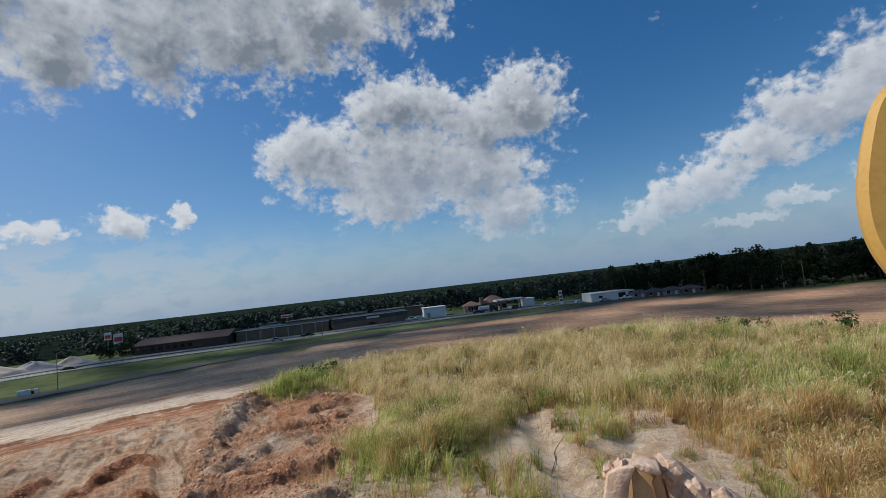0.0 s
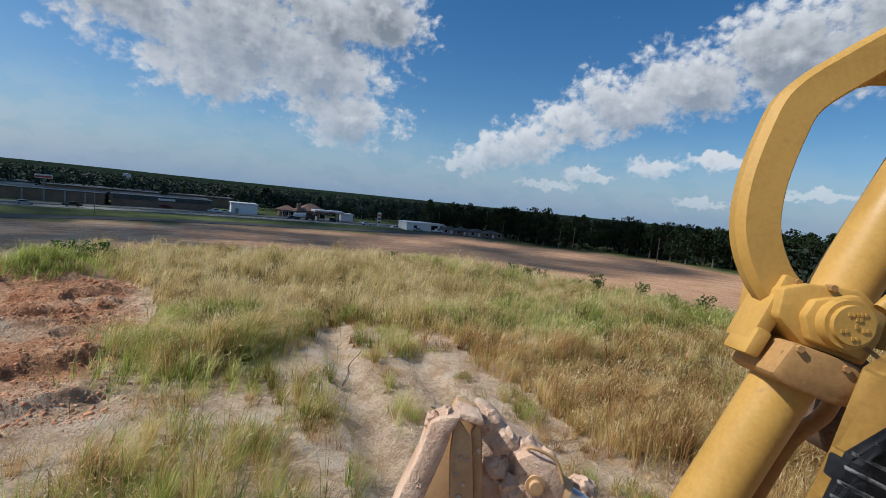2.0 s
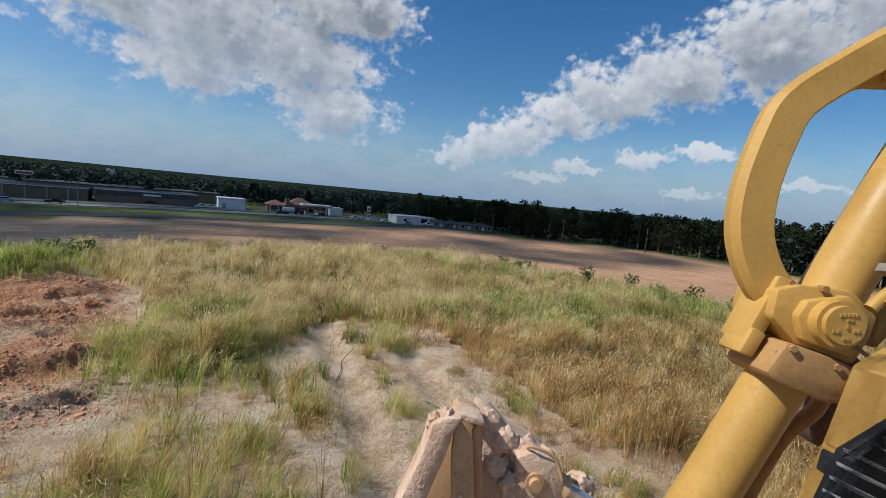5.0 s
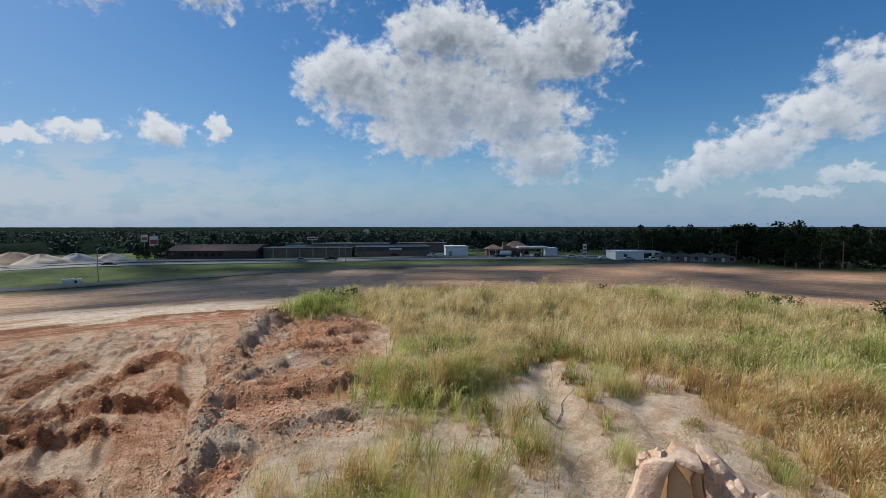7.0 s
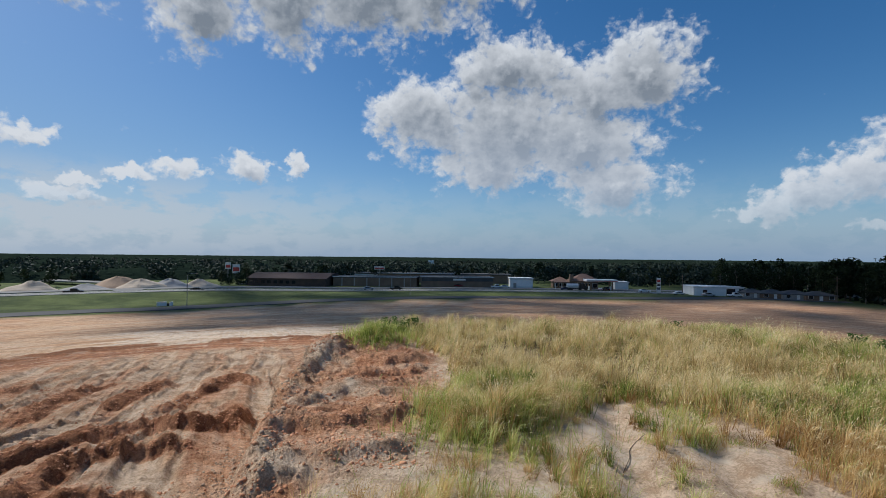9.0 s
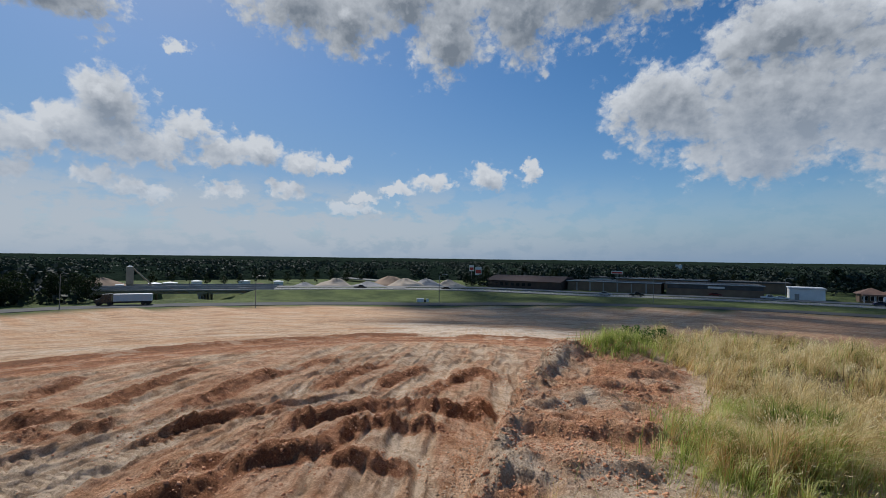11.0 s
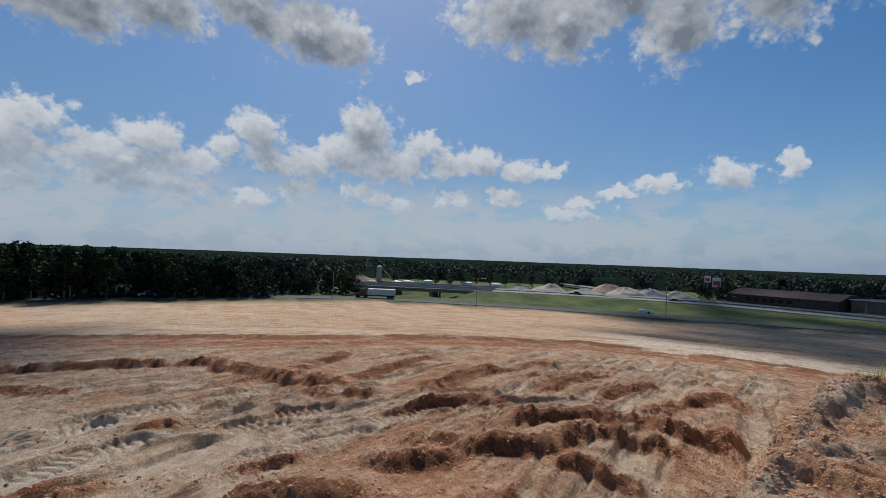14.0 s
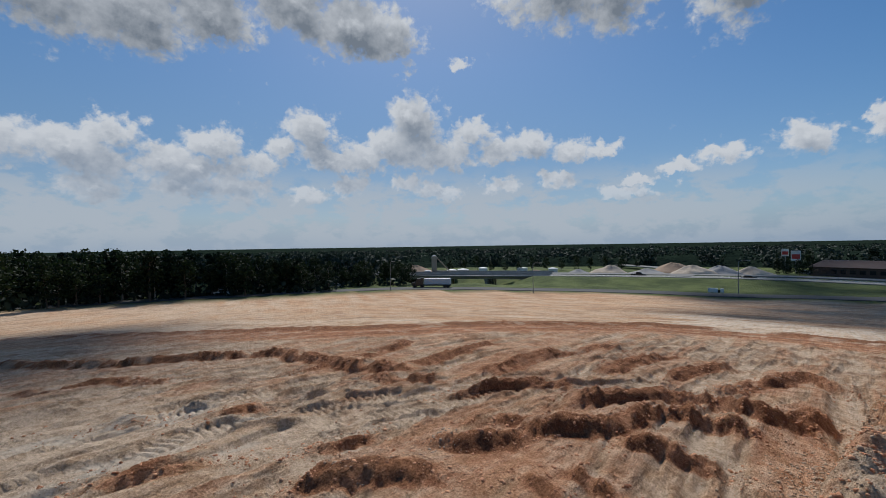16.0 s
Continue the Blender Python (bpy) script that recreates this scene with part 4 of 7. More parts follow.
def hip_roof(w, d, base, rise, over=0.5, ridge=0.4, thick=0.18):
    """A hipped roof over a house w wide and d deep, with its own thickness."""
    own = bmesh.new()
    w, d = w / 2 + over, d / 2 + over
    along_x = w >= d
    rx, ry = (w - d * (1 - ridge * 0), 0.0) if along_x else (0.0, d - w)
    rx = max(rx, 0.02) if along_x else rx
    e = [own.verts.new((x, y, z)) for z in (base - thick, base) for x, y in ((-w, -d), (w, -d), (w, d), (-w, d))]
    t = [own.verts.new((-rx, -ry, base + rise)), own.verts.new((rx, ry, base + rise))]
    own.faces.new(e[3::-1])
    for k in range(4):
        own.faces.new((e[k], e[(k + 1) % 4], e[4 + (k + 1) % 4], e[4 + k]))
    if along_x:
        roof = ((4, 5, t[1], t[0]), (6, 7, t[0], t[1]), (5, 6, t[1]), (7, 4, t[0]))
    else:
        roof = ((4, 5, t[0]), (6, 7, t[1]), (5, 6, t[1], t[0]), (7, 4, t[0], t[1]))
    for f in roof:
        own.faces.new([e[v] if isinstance(v, int) else v for v in f])
    bmesh.ops.recalc_face_normals(own, faces=own.faces)
    return own


# ---- roads ----
def ribbon(name, line, width, mat, label, lift=0.12, thick=0.5, level=None, kind="structure"):
    """A road as a solid strip along a line, laid on the land."""
    pts = bend([(*p, 0) for p in line], 5)
    own, rows = bmesh.new(), []
    for k, p in enumerate(pts):
        way = (pts[min(k + 1, len(pts) - 1)] - pts[max(k - 1, 0)]).normalized()
        side = Vector((-way.y, way.x, 0)) * width / 2
        z = (level(p) if level else ground_z(p.x, p.y)) + lift
        rows.append([own.verts.new((q.x, q.y, h)) for q, h in ((p + side, z), (p - side, z), (p - side, z - thick), (p + side, z - thick))])
    for a, b in zip(rows, rows[1:]):
        for j in range(4):
            own.faces.new((a[j], a[(j + 1) % 4], b[(j + 1) % 4], b[j]))
    own.faces.new(rows[0])
    own.faces.new(rows[-1][::-1])
    bmesh.ops.recalc_face_normals(own, faces=own.faces)
    ob = part(name, own, mat)
    return tagged(ob, label, "road", kind=kind)


def bank_level(p):
    return LOW + 1.6 * float(ease(p.x, -60, -120))


def shift(line, by):
    """A line moved to its left."""
    out = []
    for k, (x, y) in enumerate(line):
        ax, ay = line[max(k - 1, 0)]
        bx, by_ = line[min(k + 1, len(line) - 1)]
        size = math.hypot(bx - ax, by_ - ay)
        out.append((x - (by_ - ay) / size * by, y + (bx - ax) / size * by))
    return out


FRONTAGE = [(-146, -85), (-147, -50), (-151, -11), (-152, 25), (-145, 47), (-125, 76), (-105, 98), (-89, 110), (-73, 125), (-54, 143), (-29, 158), (-5, 166), (50, 175.5), (88, 185), (118, 178)]
ribbon("road", FRONTAGE, 8.5, ASPHALT, "dark asphalt service road along the field's edge")
ribbon("road", HIGHWAY, 9.5, PAVING, "pale grey highway carriageway on a low bank", level=bank_level)
ribbon("road", shift(HIGHWAY, 14), 9.0, PAVING, "pale grey far carriageway beyond the median", level=bank_level)
ribbon("road", [(-128, 138), (-142, 160), (-170, 178), (-215, 188)], 8, PAVING, "pale concrete slip road leaving the highway", lift=0.2, level=bank_level)
for offset, wide in ((-4.3, 0.25), (4.3, 0.25), (0, 0.2)):
    ribbon("road_marking", shift(HIGHWAY, offset), wide, LINE, "worn pale painted line on the highway", lift=0.128, thick=0.1, level=bank_level)


def build_bridge():
    deck_mid, turn = Vector((-181, 78, LOW + 1.6)), math.degrees(math.atan2(35, 27))
    b = thing("road_bridge", Matrix.Translation(deck_mid) @ pose(0, 0, 0, 0, 0, turn), "grey concrete highway bridge over a sunken road", "bridge")
    part("deck", box(-32, -5.6, -0.5, 32, 19, 0.08, 0.05), ASPHALT, b)
    for y in (-5.4, 5.4, 8.6, 18.8):
        part("parapet", box(-34, y - 0.15, 0.08, 34, y + 0.15, 0.75, 0.03), CONCRETE, b)
    for y in (-5.0, -2.0, 1.0, 4.0):
        part("girder", box(-32, y, -1.5, 32, y + 0.6, -0.55), CONCRETE, b)
    for x in (-12, 8):
        part("pier_cap", box(x - 0.6, -5, -2.3, x + 0.6, 18, -1.5), CONCRETE, b)
        for y in (-4.0, 0.5, 5, 10, 16):
            part("column", rod((x, y, -7.0), (x, y, -2.3), 0.5, n=12), CONCRETE, b)
    for x in (-30, 30):
        part("abutment", box(x - 2, -5.5, -6.8, x + 2, 19, -0.5), CONCRETE, b)


build_bridge()


# ---- buildings ----
def facade_window(parent, x, z, w, h, y, frame_mat=WHITE_WALL, name="window"):
    win = part(name, box(x - w / 2 - 0.08, y - 0.10, z - 0.08, x + w / 2 + 0.08, y + 0.02, z + h + 0.08), frame_mat, parent)
    part("pane", box(x - w / 2, y - 0.13, z, x + w / 2, y - 0.06, z + h), GLASS, win)
    return win


def long_hall(x0, y0, x1, y1, deep, high, wall, roof, label, windows=0, doors=0, flat=True, fascia=0.5, name="warehouse"):
    """A long low hall whose front runs from one corner to the other."""
    mid, size = Vector(((x0 + x1) / 2, (y0 + y1) / 2, LOW)), math.hypot(x1 - x0, y1 - y0)
    h = thing(name, Matrix.Translation(mid) @ pose(0, 0, 0, 0, 0, math.degrees(math.atan2(y1 - y0, x1 - x0))), label, "building")
    part("wall", box(-size / 2, 0, -0.5, size / 2, deep, high - fascia), wall, h)
    if flat:
        part("roof", box(-size / 2 - 0.3, -0.4, high - fascia, size / 2 + 0.3, deep + 0.3, high, 0.05), GREY_ROOF if deep > 13 else roof, h)
        part("roof_edge", box(-size / 2 - 0.35, -0.46, high - 0.22, size / 2 + 0.35, -0.40, high + 0.04), roof, h)
    else:
        own = prism([(-0.6, high - fascia), (deep + 0.6, high - fascia), (deep * 0.62, high + 0.9), (deep * 0.38, high + 0.9)], -size / 2 - 0.4, size / 2 + 0.4)
        own.transform(Matrix(((0, 0, 1, 0), (1, 0, 0, 0), (0, 1, 0, 0), (0, 0, 0, 1))))
        bmesh.ops.recalc_face_normals(own, faces=own.faces)
        part("roof", own, roof, h)
    for k in range(windows):
        facade_window(h, -size / 2 + size * 0.62 * (k + 0.7) / windows, 1.2, 1.7, 1.4, 0, BRICK if wall is BRICK else WHITE_WALL)
    for k in range(doors):
        x = size * (0.12 + 0.5 * (k + 0.5) / doors)
        door = part("door", box(x - 1.6, -0.08, 0, x + 1.6, 0.05, 2.9), GLASS, h, "dark open roller door")
        part("lintel", box(x - 1.8, -0.14, 2.9, x + 1.8, 0.02, 3.1), WHITE_WALL, door)
    return h


long_hall(-122.5, 202, -84, 204.5, 24, 5.0, BRICK, MAROON, "long dark brick building under a maroon roof", windows=8, flat=False, fascia=1.4, name="brick_building")
a = long_hall(-83, 210.5, -43, 215, 16, 4.6, TAN_WALL, PALE_ROOF, "low tan block warehouse with a pale roof edge", windows=0)
b = long_hall(-41, 215.5, -6.7, 222, 18, 4.9, TAN_WALL, PALE_ROOF, "tan block warehouse with a dark band and pale roof edge")
part("dark_band", box(-17, -0.25, 2.8, 17.2, -0.02, 4.3), GREY_ROOF, b)
part("signboard", box(-2, -0.45, 3.2, 4, -0.27, 4.0), DECAL_WHITE, b, "white signboard")
for k in range(6):
    part("pilaster", box(-16 + k * 6.0, -0.2, -0.4, -15.5 + k * 6.0, 0.02, 4.05), CONCRETE, a)
long_hall(-72, 250, -30, 252, 20, 5.2, TAN_WALL, PALE_ROOF, "long storage shed with a pale metal roof")
long_hall(-26, 254, 2, 256, 20, 5.0, TAN_WALL, GREY_ROOF, "long storage shed with a grey metal roof")
long_hall(-100, 262, -58, 262, 18, 4.6, WHITE_WALL, GREY_ROOF, "low grey-roofed shed behind the brick building")
s = long_hall(1.3, 222, 12, 222.6, 12, 4.7, WHITE_WALL, PALE_ROOF, "small white metal-sided shed", doors=0)
part("door", box(-3.8, -0.07, 0, -2.4, 0.05, 2.3), CONCRETE, s)
w = long_hall(73.8, 195.5, 92.2, 195.2, 12, 3.7, WHITE_WALL, WHITE_WALL, "low white workshop with open dark bays", doors=2, fascia=0.4, name="workshop")
facade_window(w, -5, 1.2, 1.6, 1.2, 0)
long_hall(50.5, 226, 56.5, 226, 8, 3.6, WHITE_WALL, PALE_ROOF, "small white box-shaped store room", name="store_room")
far = thing("block_tower", pose(-99, 590, LOW + 2), "plain white block rising above distant trees", "building")
part("wall", box(-3, -3, -6, 3, 3, 7.6), WHITE_WALL, far)
part("parapet", box(-3.2, -3.2, 7.6, 3.2, 3.2, 8.3), WHITE_WALL, far)
far = thing("plant_building", pose(40, 2400, -8), "pale flat works on the horizon", "building")
part("wall", box(-40, -10, -6, 40, 10, 1.5), PALE_ROOF, far)
part("stack", box(-22, -5, 1.5, -14, 5, 9), PALE_ROOF, far)


def build_station():
    g = thing("filling_station", pose(34, 222, LOW, 0, 0, 3), "tan filling station with brown hipped roofs and a canopy", "building")
    store = part("store", box(-3, 4, -0.4, 9, 14, 3.6), TAN_WALL, g)
    part("roof", hip_roof(13, 11, 3.6, 3.4), CLAY_ROOF, store).location = (3, 9, 0)
    wing = part("wing", box(-12, 5, -0.4, -4.5, 12, 3.2), TAN_WALL, g)
    part("roof", hip_roof(8, 8, 3.2, 2.2), CLAY_ROOF, wing).location = (-8.2, 8.5, 0)
    part("tower", box(-4.4, 3.4, -0.4, -2.6, 5.4, 6.6), TAN_WALL, g)
    for x in (-1.5, 1.5, 4.5, 7.5):
        facade_window(g, x, 0.5, 2.2, 2.0, 4)
    for x in (-10.5, -8.2, -6):
        facade_window(g, x, 0.8, 1.5, 1.6, 5)
    canopy = part("canopy", box(1, -9, 4.0, 14.5, -1, 4.9, 0.06), WHITE_WALL, g, "pale flat pump canopy")
    part("stripe", box(0.95, -9.06, 4.15, 14.55, -8.96, 4.4), SIGN_RED, canopy)
    for x in (3, 12.5):
        for y in (-7.5, -2.5):
            part("column", box(x - 0.3, y - 0.3, -0.3, x + 0.3, y + 0.3, 4.0), TAN_WALL, g)
        part("pump", box(x - 0.5, -5.5, -0.3, x + 0.5, -4.6, 1.7, 0.05), WHITE_WALL, g)
    front = part("porch", box(-11.6, 1.6, 2.7, -5, 5, 3.2), CLAY_ROOF, g)
    for x in (-11.2, -8.3, -5.4):
        part("post", box(x - 0.12, 1.8, -0.3, x + 0.12, 2.04, 2.7), WHITE_WALL, front)


build_station()


def build_house(x, y, turn, wide, mat):
    h = thing("house", pose(x, y, LOW - 0.2, 0, 0, turn), "low tan house under a grey hipped roof", "house", "houses by the woods")
    part("wall", box(-wide / 2, -4, -0.4, wide / 2, 4, 2.2), mat, h)
    part("roof", hip_roof(wide, 8, 2.2, 1.4), GREY_ROOF, h)
    part("door", box(-0.5, -4.06, 0, 0.5, -3.95, 2.1), WHITE_WALL, h)
    for wx in (-wide / 3, wide / 3):
        facade_window(h, wx, 0.9, 1.3, 1.1, -4)


for k, (x, y, turn, wide) in enumerate(((94, 193, -8, 8), (99.5, 190, -10, 9), (105.5, 187.5, -6, 9.5), (111.5, 184, -14, 9))):
    build_house(x, y, turn, wide, TAN_WALL if k % 2 else CONCRETE)


# ---- signs and poles ----
def tall_sign(x, y, high, wide, face_h, face_mat, label):
    s = thing("pole_sign", pose(x, y, ground_z(x, y), 0, 0, math.degrees(math.atan2(-x, y))), label, "sign")
    part("post", rod((0, 0, -0.3), (0, 0, high - face_h), 0.22, n=10), GALVANISED, s)
    face = part("cabinet", box(-wide / 2, -0.35, high - face_h, wide / 2, 0.35, high, 0.06), face_mat, s)
    part("panel", box(-wide / 2 + 0.25, -0.42, high - face_h * 0.8, wide / 2 - 0.25, -0.36, high - face_h * 0.35), SIGN_RED if face_mat is DECAL_WHITE else DECAL_WHITE, face)
    return s


tall_sign(-138, 211, 10.6, 2.6, 3.2, DECAL_WHITE, "tall roadside pole sign with a white face")
tall_sign(-133.6, 211, 9.8, 3.4, 4.4, DECAL_WHITE, "tall roadside pole sign with a square face")
tall_sign(-68, 238, 9.0, 5.5, 1.6, DECAL_WHITE, "wide white pole sign above the sheds")
p = thing("price_pylon", pose(63.8, 206, LOW, 0, 0, -16), "white roadside price pylon with dark panels", "sign")
part("body", box(-0.8, -0.3, -0.2, 0.8, 0.3, 6.4, 0.05), DECAL_WHITE, p)
for z in (1.4, 3.0, 4.6):
    part("panel", box(-0.65, -0.36, z, 0.65, -0.3, z + 1.0), SIGN_RED if z > 4 else DECAL_BLACK, p)


def lamp_post(x, y, high, turn):
    s = thing("street_lamp", pose(x, y, ground_z(x, y), 0, 0, turn), "tall grey street lamp with one curved arm", "street lamp", "street lamps along the road")
    part("pole", rod((0, 0, -0.2), (0, 0, high - 0.8), 0.11, 0.07, 10), GALVANISED, s)
    part("arm", tube(bend([(0, 0, high - 0.9), (0.15, 0, high - 0.3), (0.9, 0, high), (2.0, 0, high)]), 0.06), GALVANISED, s)
    part("lamp_head", box(1.8, -0.18, high - 0.12, 2.7, 0.18, high + 0.08, 0.04), GALVANISED, s)


for x, y, high, turn in ((-147, 35, 9.2, 20), (-117, 70.5, 8.8, 40), (-88, 116, 9, 45), (60.8, 226, 7.6, 180), (0, 221, 8.2, 0), (-36, 168, 9, 60)):
    lamp_post(x, y, high, turn)


def wood_pole(x, y, high):
    s = thing("utility_pole", pose(x, y, ground_z(x, y), 0, 0, 10), "weathered wooden utility pole with a crossarm", "utility pole", "utility poles by the woods")
    part("pole", rod((0, 0, -0.3), (0, 0, high), 0.16, 0.11, 10), WOOD, s)
    part("crossarm", box(-1.1, -0.07, high - 0.9, 1.1, 0.07, high - 0.72), WOOD, s)


for x, y, high in ((71.9, 202, 8), (86, 201, 8.5), (113, 176, 9), (128, 146, 9.5), (146, 120, 9.5)):
    wood_pole(x, y, high)
# two white concrete blocks at the field's edge, a dark rod for their gap's shade
c = thing("concrete_headwall", pose(-94, 115, ground_z(-94, 115) - 0.1, 0, 0, 40), "two white concrete blocks with a dark gap between", "headwall")
part("wall", box(-1.9, -0.5, -0.2, 0.5, 0.5, 1.25, 0.05), WHITE_WALL, c)
part("second_block", box(1.1, -0.5, -0.2, 2.0, 0.5, 1.15, 0.05), WHITE_WALL, c)
part("gap_shade", rod((0.8, -0.4, 0.4), (0.8, 0.5, 0.4), 0.42, n=12), RUBBER, c)


# ---- heaps of sand and stone, and the batching plant ----
def heap(b, r, half, high, mat, seed, label, z=LOW + 0.3):
    """A poured heap: a cone with a rounded foot and a slumped side."""
    own = bmesh.new()
    rings, n = 8, 36
    rows = []
    for k in range(rings + 1):
        s = k / rings
        row = []
        for j in range(n):
            a = 2 * math.pi * j / n
            lump = 1 + 0.25 * (noise.noise((math.cos(a) * 1.3 + seed, math.sin(a) * 1.3, s * 2)))
            rad = half * (0.10 + 0.9 * s) * lump
            h = high * (1 - s) ** 0.92 * (1 + 0.12 * noise.noise((math.cos(a) * 2, seed, s * 3)))
            row.append(own.verts.new((math.cos(a) * rad * 1.25, math.sin(a) * rad * 0.8, h - 0.25)))
        rows.append(row)
    own.faces.new(rows[0])
    for p, q in zip(rows, rows[1:]):
        for j in range(n):
            own.faces.new((p[j], q[j], q[(j + 1) % n], p[(j + 1) % n]))
    own.faces.new(rows[-1][::-1])
    bmesh.ops.recalc_face_normals(own, faces=own.faces)
    ob = part("aggregate_pile", own, mat)
    ob.matrix_world = Matrix.Translation(bearing(b, r, z)) @ pose(0, 0, 0, 0, 0, b)
    return tagged(ob, label, "heap", "aggregate heaps")


heap(50, 212, 8.5, 4.6, SAND_HEAP, 1.0, "pale heap of poured sand in a yard")
heap(46, 208, 9.0, 3.4, GREY_HEAP, 2.0, "low grey heap of crushed stone")
heap(43.2, 216, 11.5, 5.4, GRAVEL_HEAP, 3.0, "broad brown heap of gravel")
heap(41.4, 208, 9.5, 4.9, SAND_HEAP, 4.0, "pale heap of poured sand before gravel")
heap(38.8, 212, 9.0, 4.5, GREY_HEAP, 5.0, "rounded pale grey heap of stone")
heap(36.0, 214, 7.5, 4.2, SAND_HEAP, 6.0, "small pale heap of sand by the road")
heap(53.5, 214, 5.5, 2.8, GREY_HEAP, 7.0, "small dark grey heap of stone")
heap(58.5, 216, 5.0, 2.4, GRAVEL_HEAP, 8.0, "small brown heap of soil beside trees")
heap(73.6, 222, 11, 5.0, GRAVEL_HEAP, 9.0, "long tan heap of gravel beside the plant")

plant = thing("batching_plant", Matrix.Translation(bearing(71.1, 216, LOW)) @ pose(0, 0, 0, 0, 0, 71), "tan batching plant with a square tower and conveyor", "plant")
part("silo", box(-1.25, -1.25, 2.6, 1.25, 1.25, 9.4, 0.08), PLANT_TAN, plant)
part("silo_cap", rod((0, 0, 9.4), (0, 0, 9.9), 1.0, 0.4, 20), PALE_ROOF, plant)
part("hopper", rod((0, 0, 1.2), (0, 0, 2.6), 0.35, 1.25, 16), PLANT_TAN, plant)
for x, y in ((-1, -1), (1, -1), (1, 1), (-1, 1)):
    part("leg", box(x - 0.12, y - 0.12, -0.3, x + 0.12, y + 0.12, 3.0), PLANT_TAN, plant)
part("conveyor", rod((1.2, 0, 8.6), (8.5, 0, 1.0), 0.28, n=8), PLANT_TAN, plant)
part("office", box(-4.6, -2, -0.3, -1.8, 2, 2.6), PALE_ROOF, plant)
for b_, r_, w_, h_ in ((67.5, 235, 5, 2.0), (65.0, 242, 4, 2.2), (60.2, 245, 5, 1.9), (56.5, 240, 4, 1.9), (68.9, 230, 4, 2.0)):
    d = thing("yard_shed", Matrix.Translation(bearing(b_, r_, LOW)) @ pose(0, 0, 0, 0, 0, b_ + 5), "low pale metal yard shed among trees", "shed", "yard sheds")
    part("wall", box(-w_ / 2, -2.5, -0.3, w_ / 2, 2.5, h_), WHITE_WALL, d)
    part("roof", hip_roof(w_, 5, h_, 0.5, 0.3), PALE_ROOF, d)


# ---- vehicles on the roads ----
CAR_PAINT = {tone: material(f"{tone}_car_paint", c, tuple(v * 1.1 for v in c), 0.25, bump=0.0, spec=0.5) for tone, c in
             (("white", (0.62, 0.63, 0.63)), ("black", (0.012, 0.012, 0.014)), ("red", (0.14, 0.015, 0.014)), ("silver", (0.33, 0.34, 0.35)), ("blue", (0.02, 0.03, 0.07)))}


def build_car(tone, pickup=False):
    kind = "pickup truck" if pickup else "car"
    c = thing("pickup_truck" if pickup else "car", pose(0, 0, 0), f"{tone} {kind} on the asphalt road", kind, "cars along the highway")
    if pickup:
        side = [(-2.7, 0.45), (2.7, 0.45), (2.75, 0.95), (1.5, 1.1), (0.8, 1.75), (-0.7, 1.78), (-0.9, 1.1), (-2.7, 1.08)]
        glass = [(1.3, 1.12), (0.72, 1.66), (-0.62, 1.68), (-0.7, 1.12)]
    else:
        side = [(-2.3, 0.4), (2.3, 0.4), (2.35, 0.8), (1.2, 0.95), (0.5, 1.42), (-1.2, 1.45), (-2.1, 1.0), (-2.35, 0.9)]
        glass = [(1.05, 0.98), (0.42, 1.36), (-1.12, 1.38), (-1.8, 1.0)]
    body = prism(side, -0.88, 0.88, 0.06)
    body.transform(pose(0, 0, 0, 90))
    part("body", body, CAR_PAINT[tone], c)
    pane = prism(glass, -0.90, 0.90)
    pane.transform(pose(0, 0, 0, 90))
    part("windows", pane, GLASS, c, "dark tinted windows")
    for x in (-1.45, 1.5):
        for y in (-0.8, 0.8):
            wheel = part("wheel", rod((x, y - 0.12, 0.34), (x, y + 0.12, 0.34), 0.34, n=16), RUBBER, c)
            part("rim", rod((x, y - 0.13, 0.34), (x, y + 0.13, 0.34), 0.2, n=10), STEEL, wheel)
    for y in (-0.6, 0.6):
        part("headlight", box(2.25 if not pickup else 2.66, y - 0.18, 0.62, 2.38 if not pickup else 2.79, y + 0.18, 0.78), DECAL_WHITE, c)
        part("tail_light", box(-2.39 if not pickup else -2.74, y - 0.15, 0.7, -2.28 if not pickup else -2.66, y + 0.15, 0.86), SIGN_RED, c)
    return c


MODELS = {}


def park(tone, x, y, turn, pickup=False, z=None, label=""):
    m = Matrix.Translation((x, y, (ground_z(x, y) if z is None else z))) @ pose(0, 0, 0, 0, 0, turn)
    key = (tone, pickup)
    if key not in MODELS:
        MODELS[key] = build_car(tone, pickup)
        MODELS[key].matrix_world = m
        ob = MODELS[key]
    else:
        ob = copy_thing(MODELS[key], m)
    if label:
        tagged(ob, label)


ROAD_Z = LOW + 0.13
park("black", -140, 131, 40, True, LOW + 1.18)
park("black", -112, 153, 33, False, LOW + 0.98)
park("silver", -58, 187, 20, False, LOW + 0.14)
park("black", -47, 191, 18, True, ROAD_Z)
park("red", -23, 218, 10, False, LOW + 0.12)
park("white", 58, 206, 2, False, ROAD_Z)
park("silver", 78, 192, 4, False, None, "silver car parked before a white workshop")
park("white", 87.5, 191.5, -4, True, None, "white pickup truck parked before a white workshop")
park("white", 69, 197, 8, False, None, "white car parked beside a utility pole")
park("blue", 26, 212, 8, False, None, "dark blue car at the filling station")
park("black", 44, 214, 95, True, None, "black pickup truck under the station canopy")
park("silver", 41, 212, 80, False, None, "silver car beside the pump canopy")
park("white", -5, 217, 12, True, None, "white pickup truck beside a small shed")
park("white", -1, 218, 5, False, None, "white car beside a small shed")
park("silver", -166, 20, 85, False, None, "pale car parked under trees")
park("white", -158, -2, 80, False, None, "white car parked under dark trees")
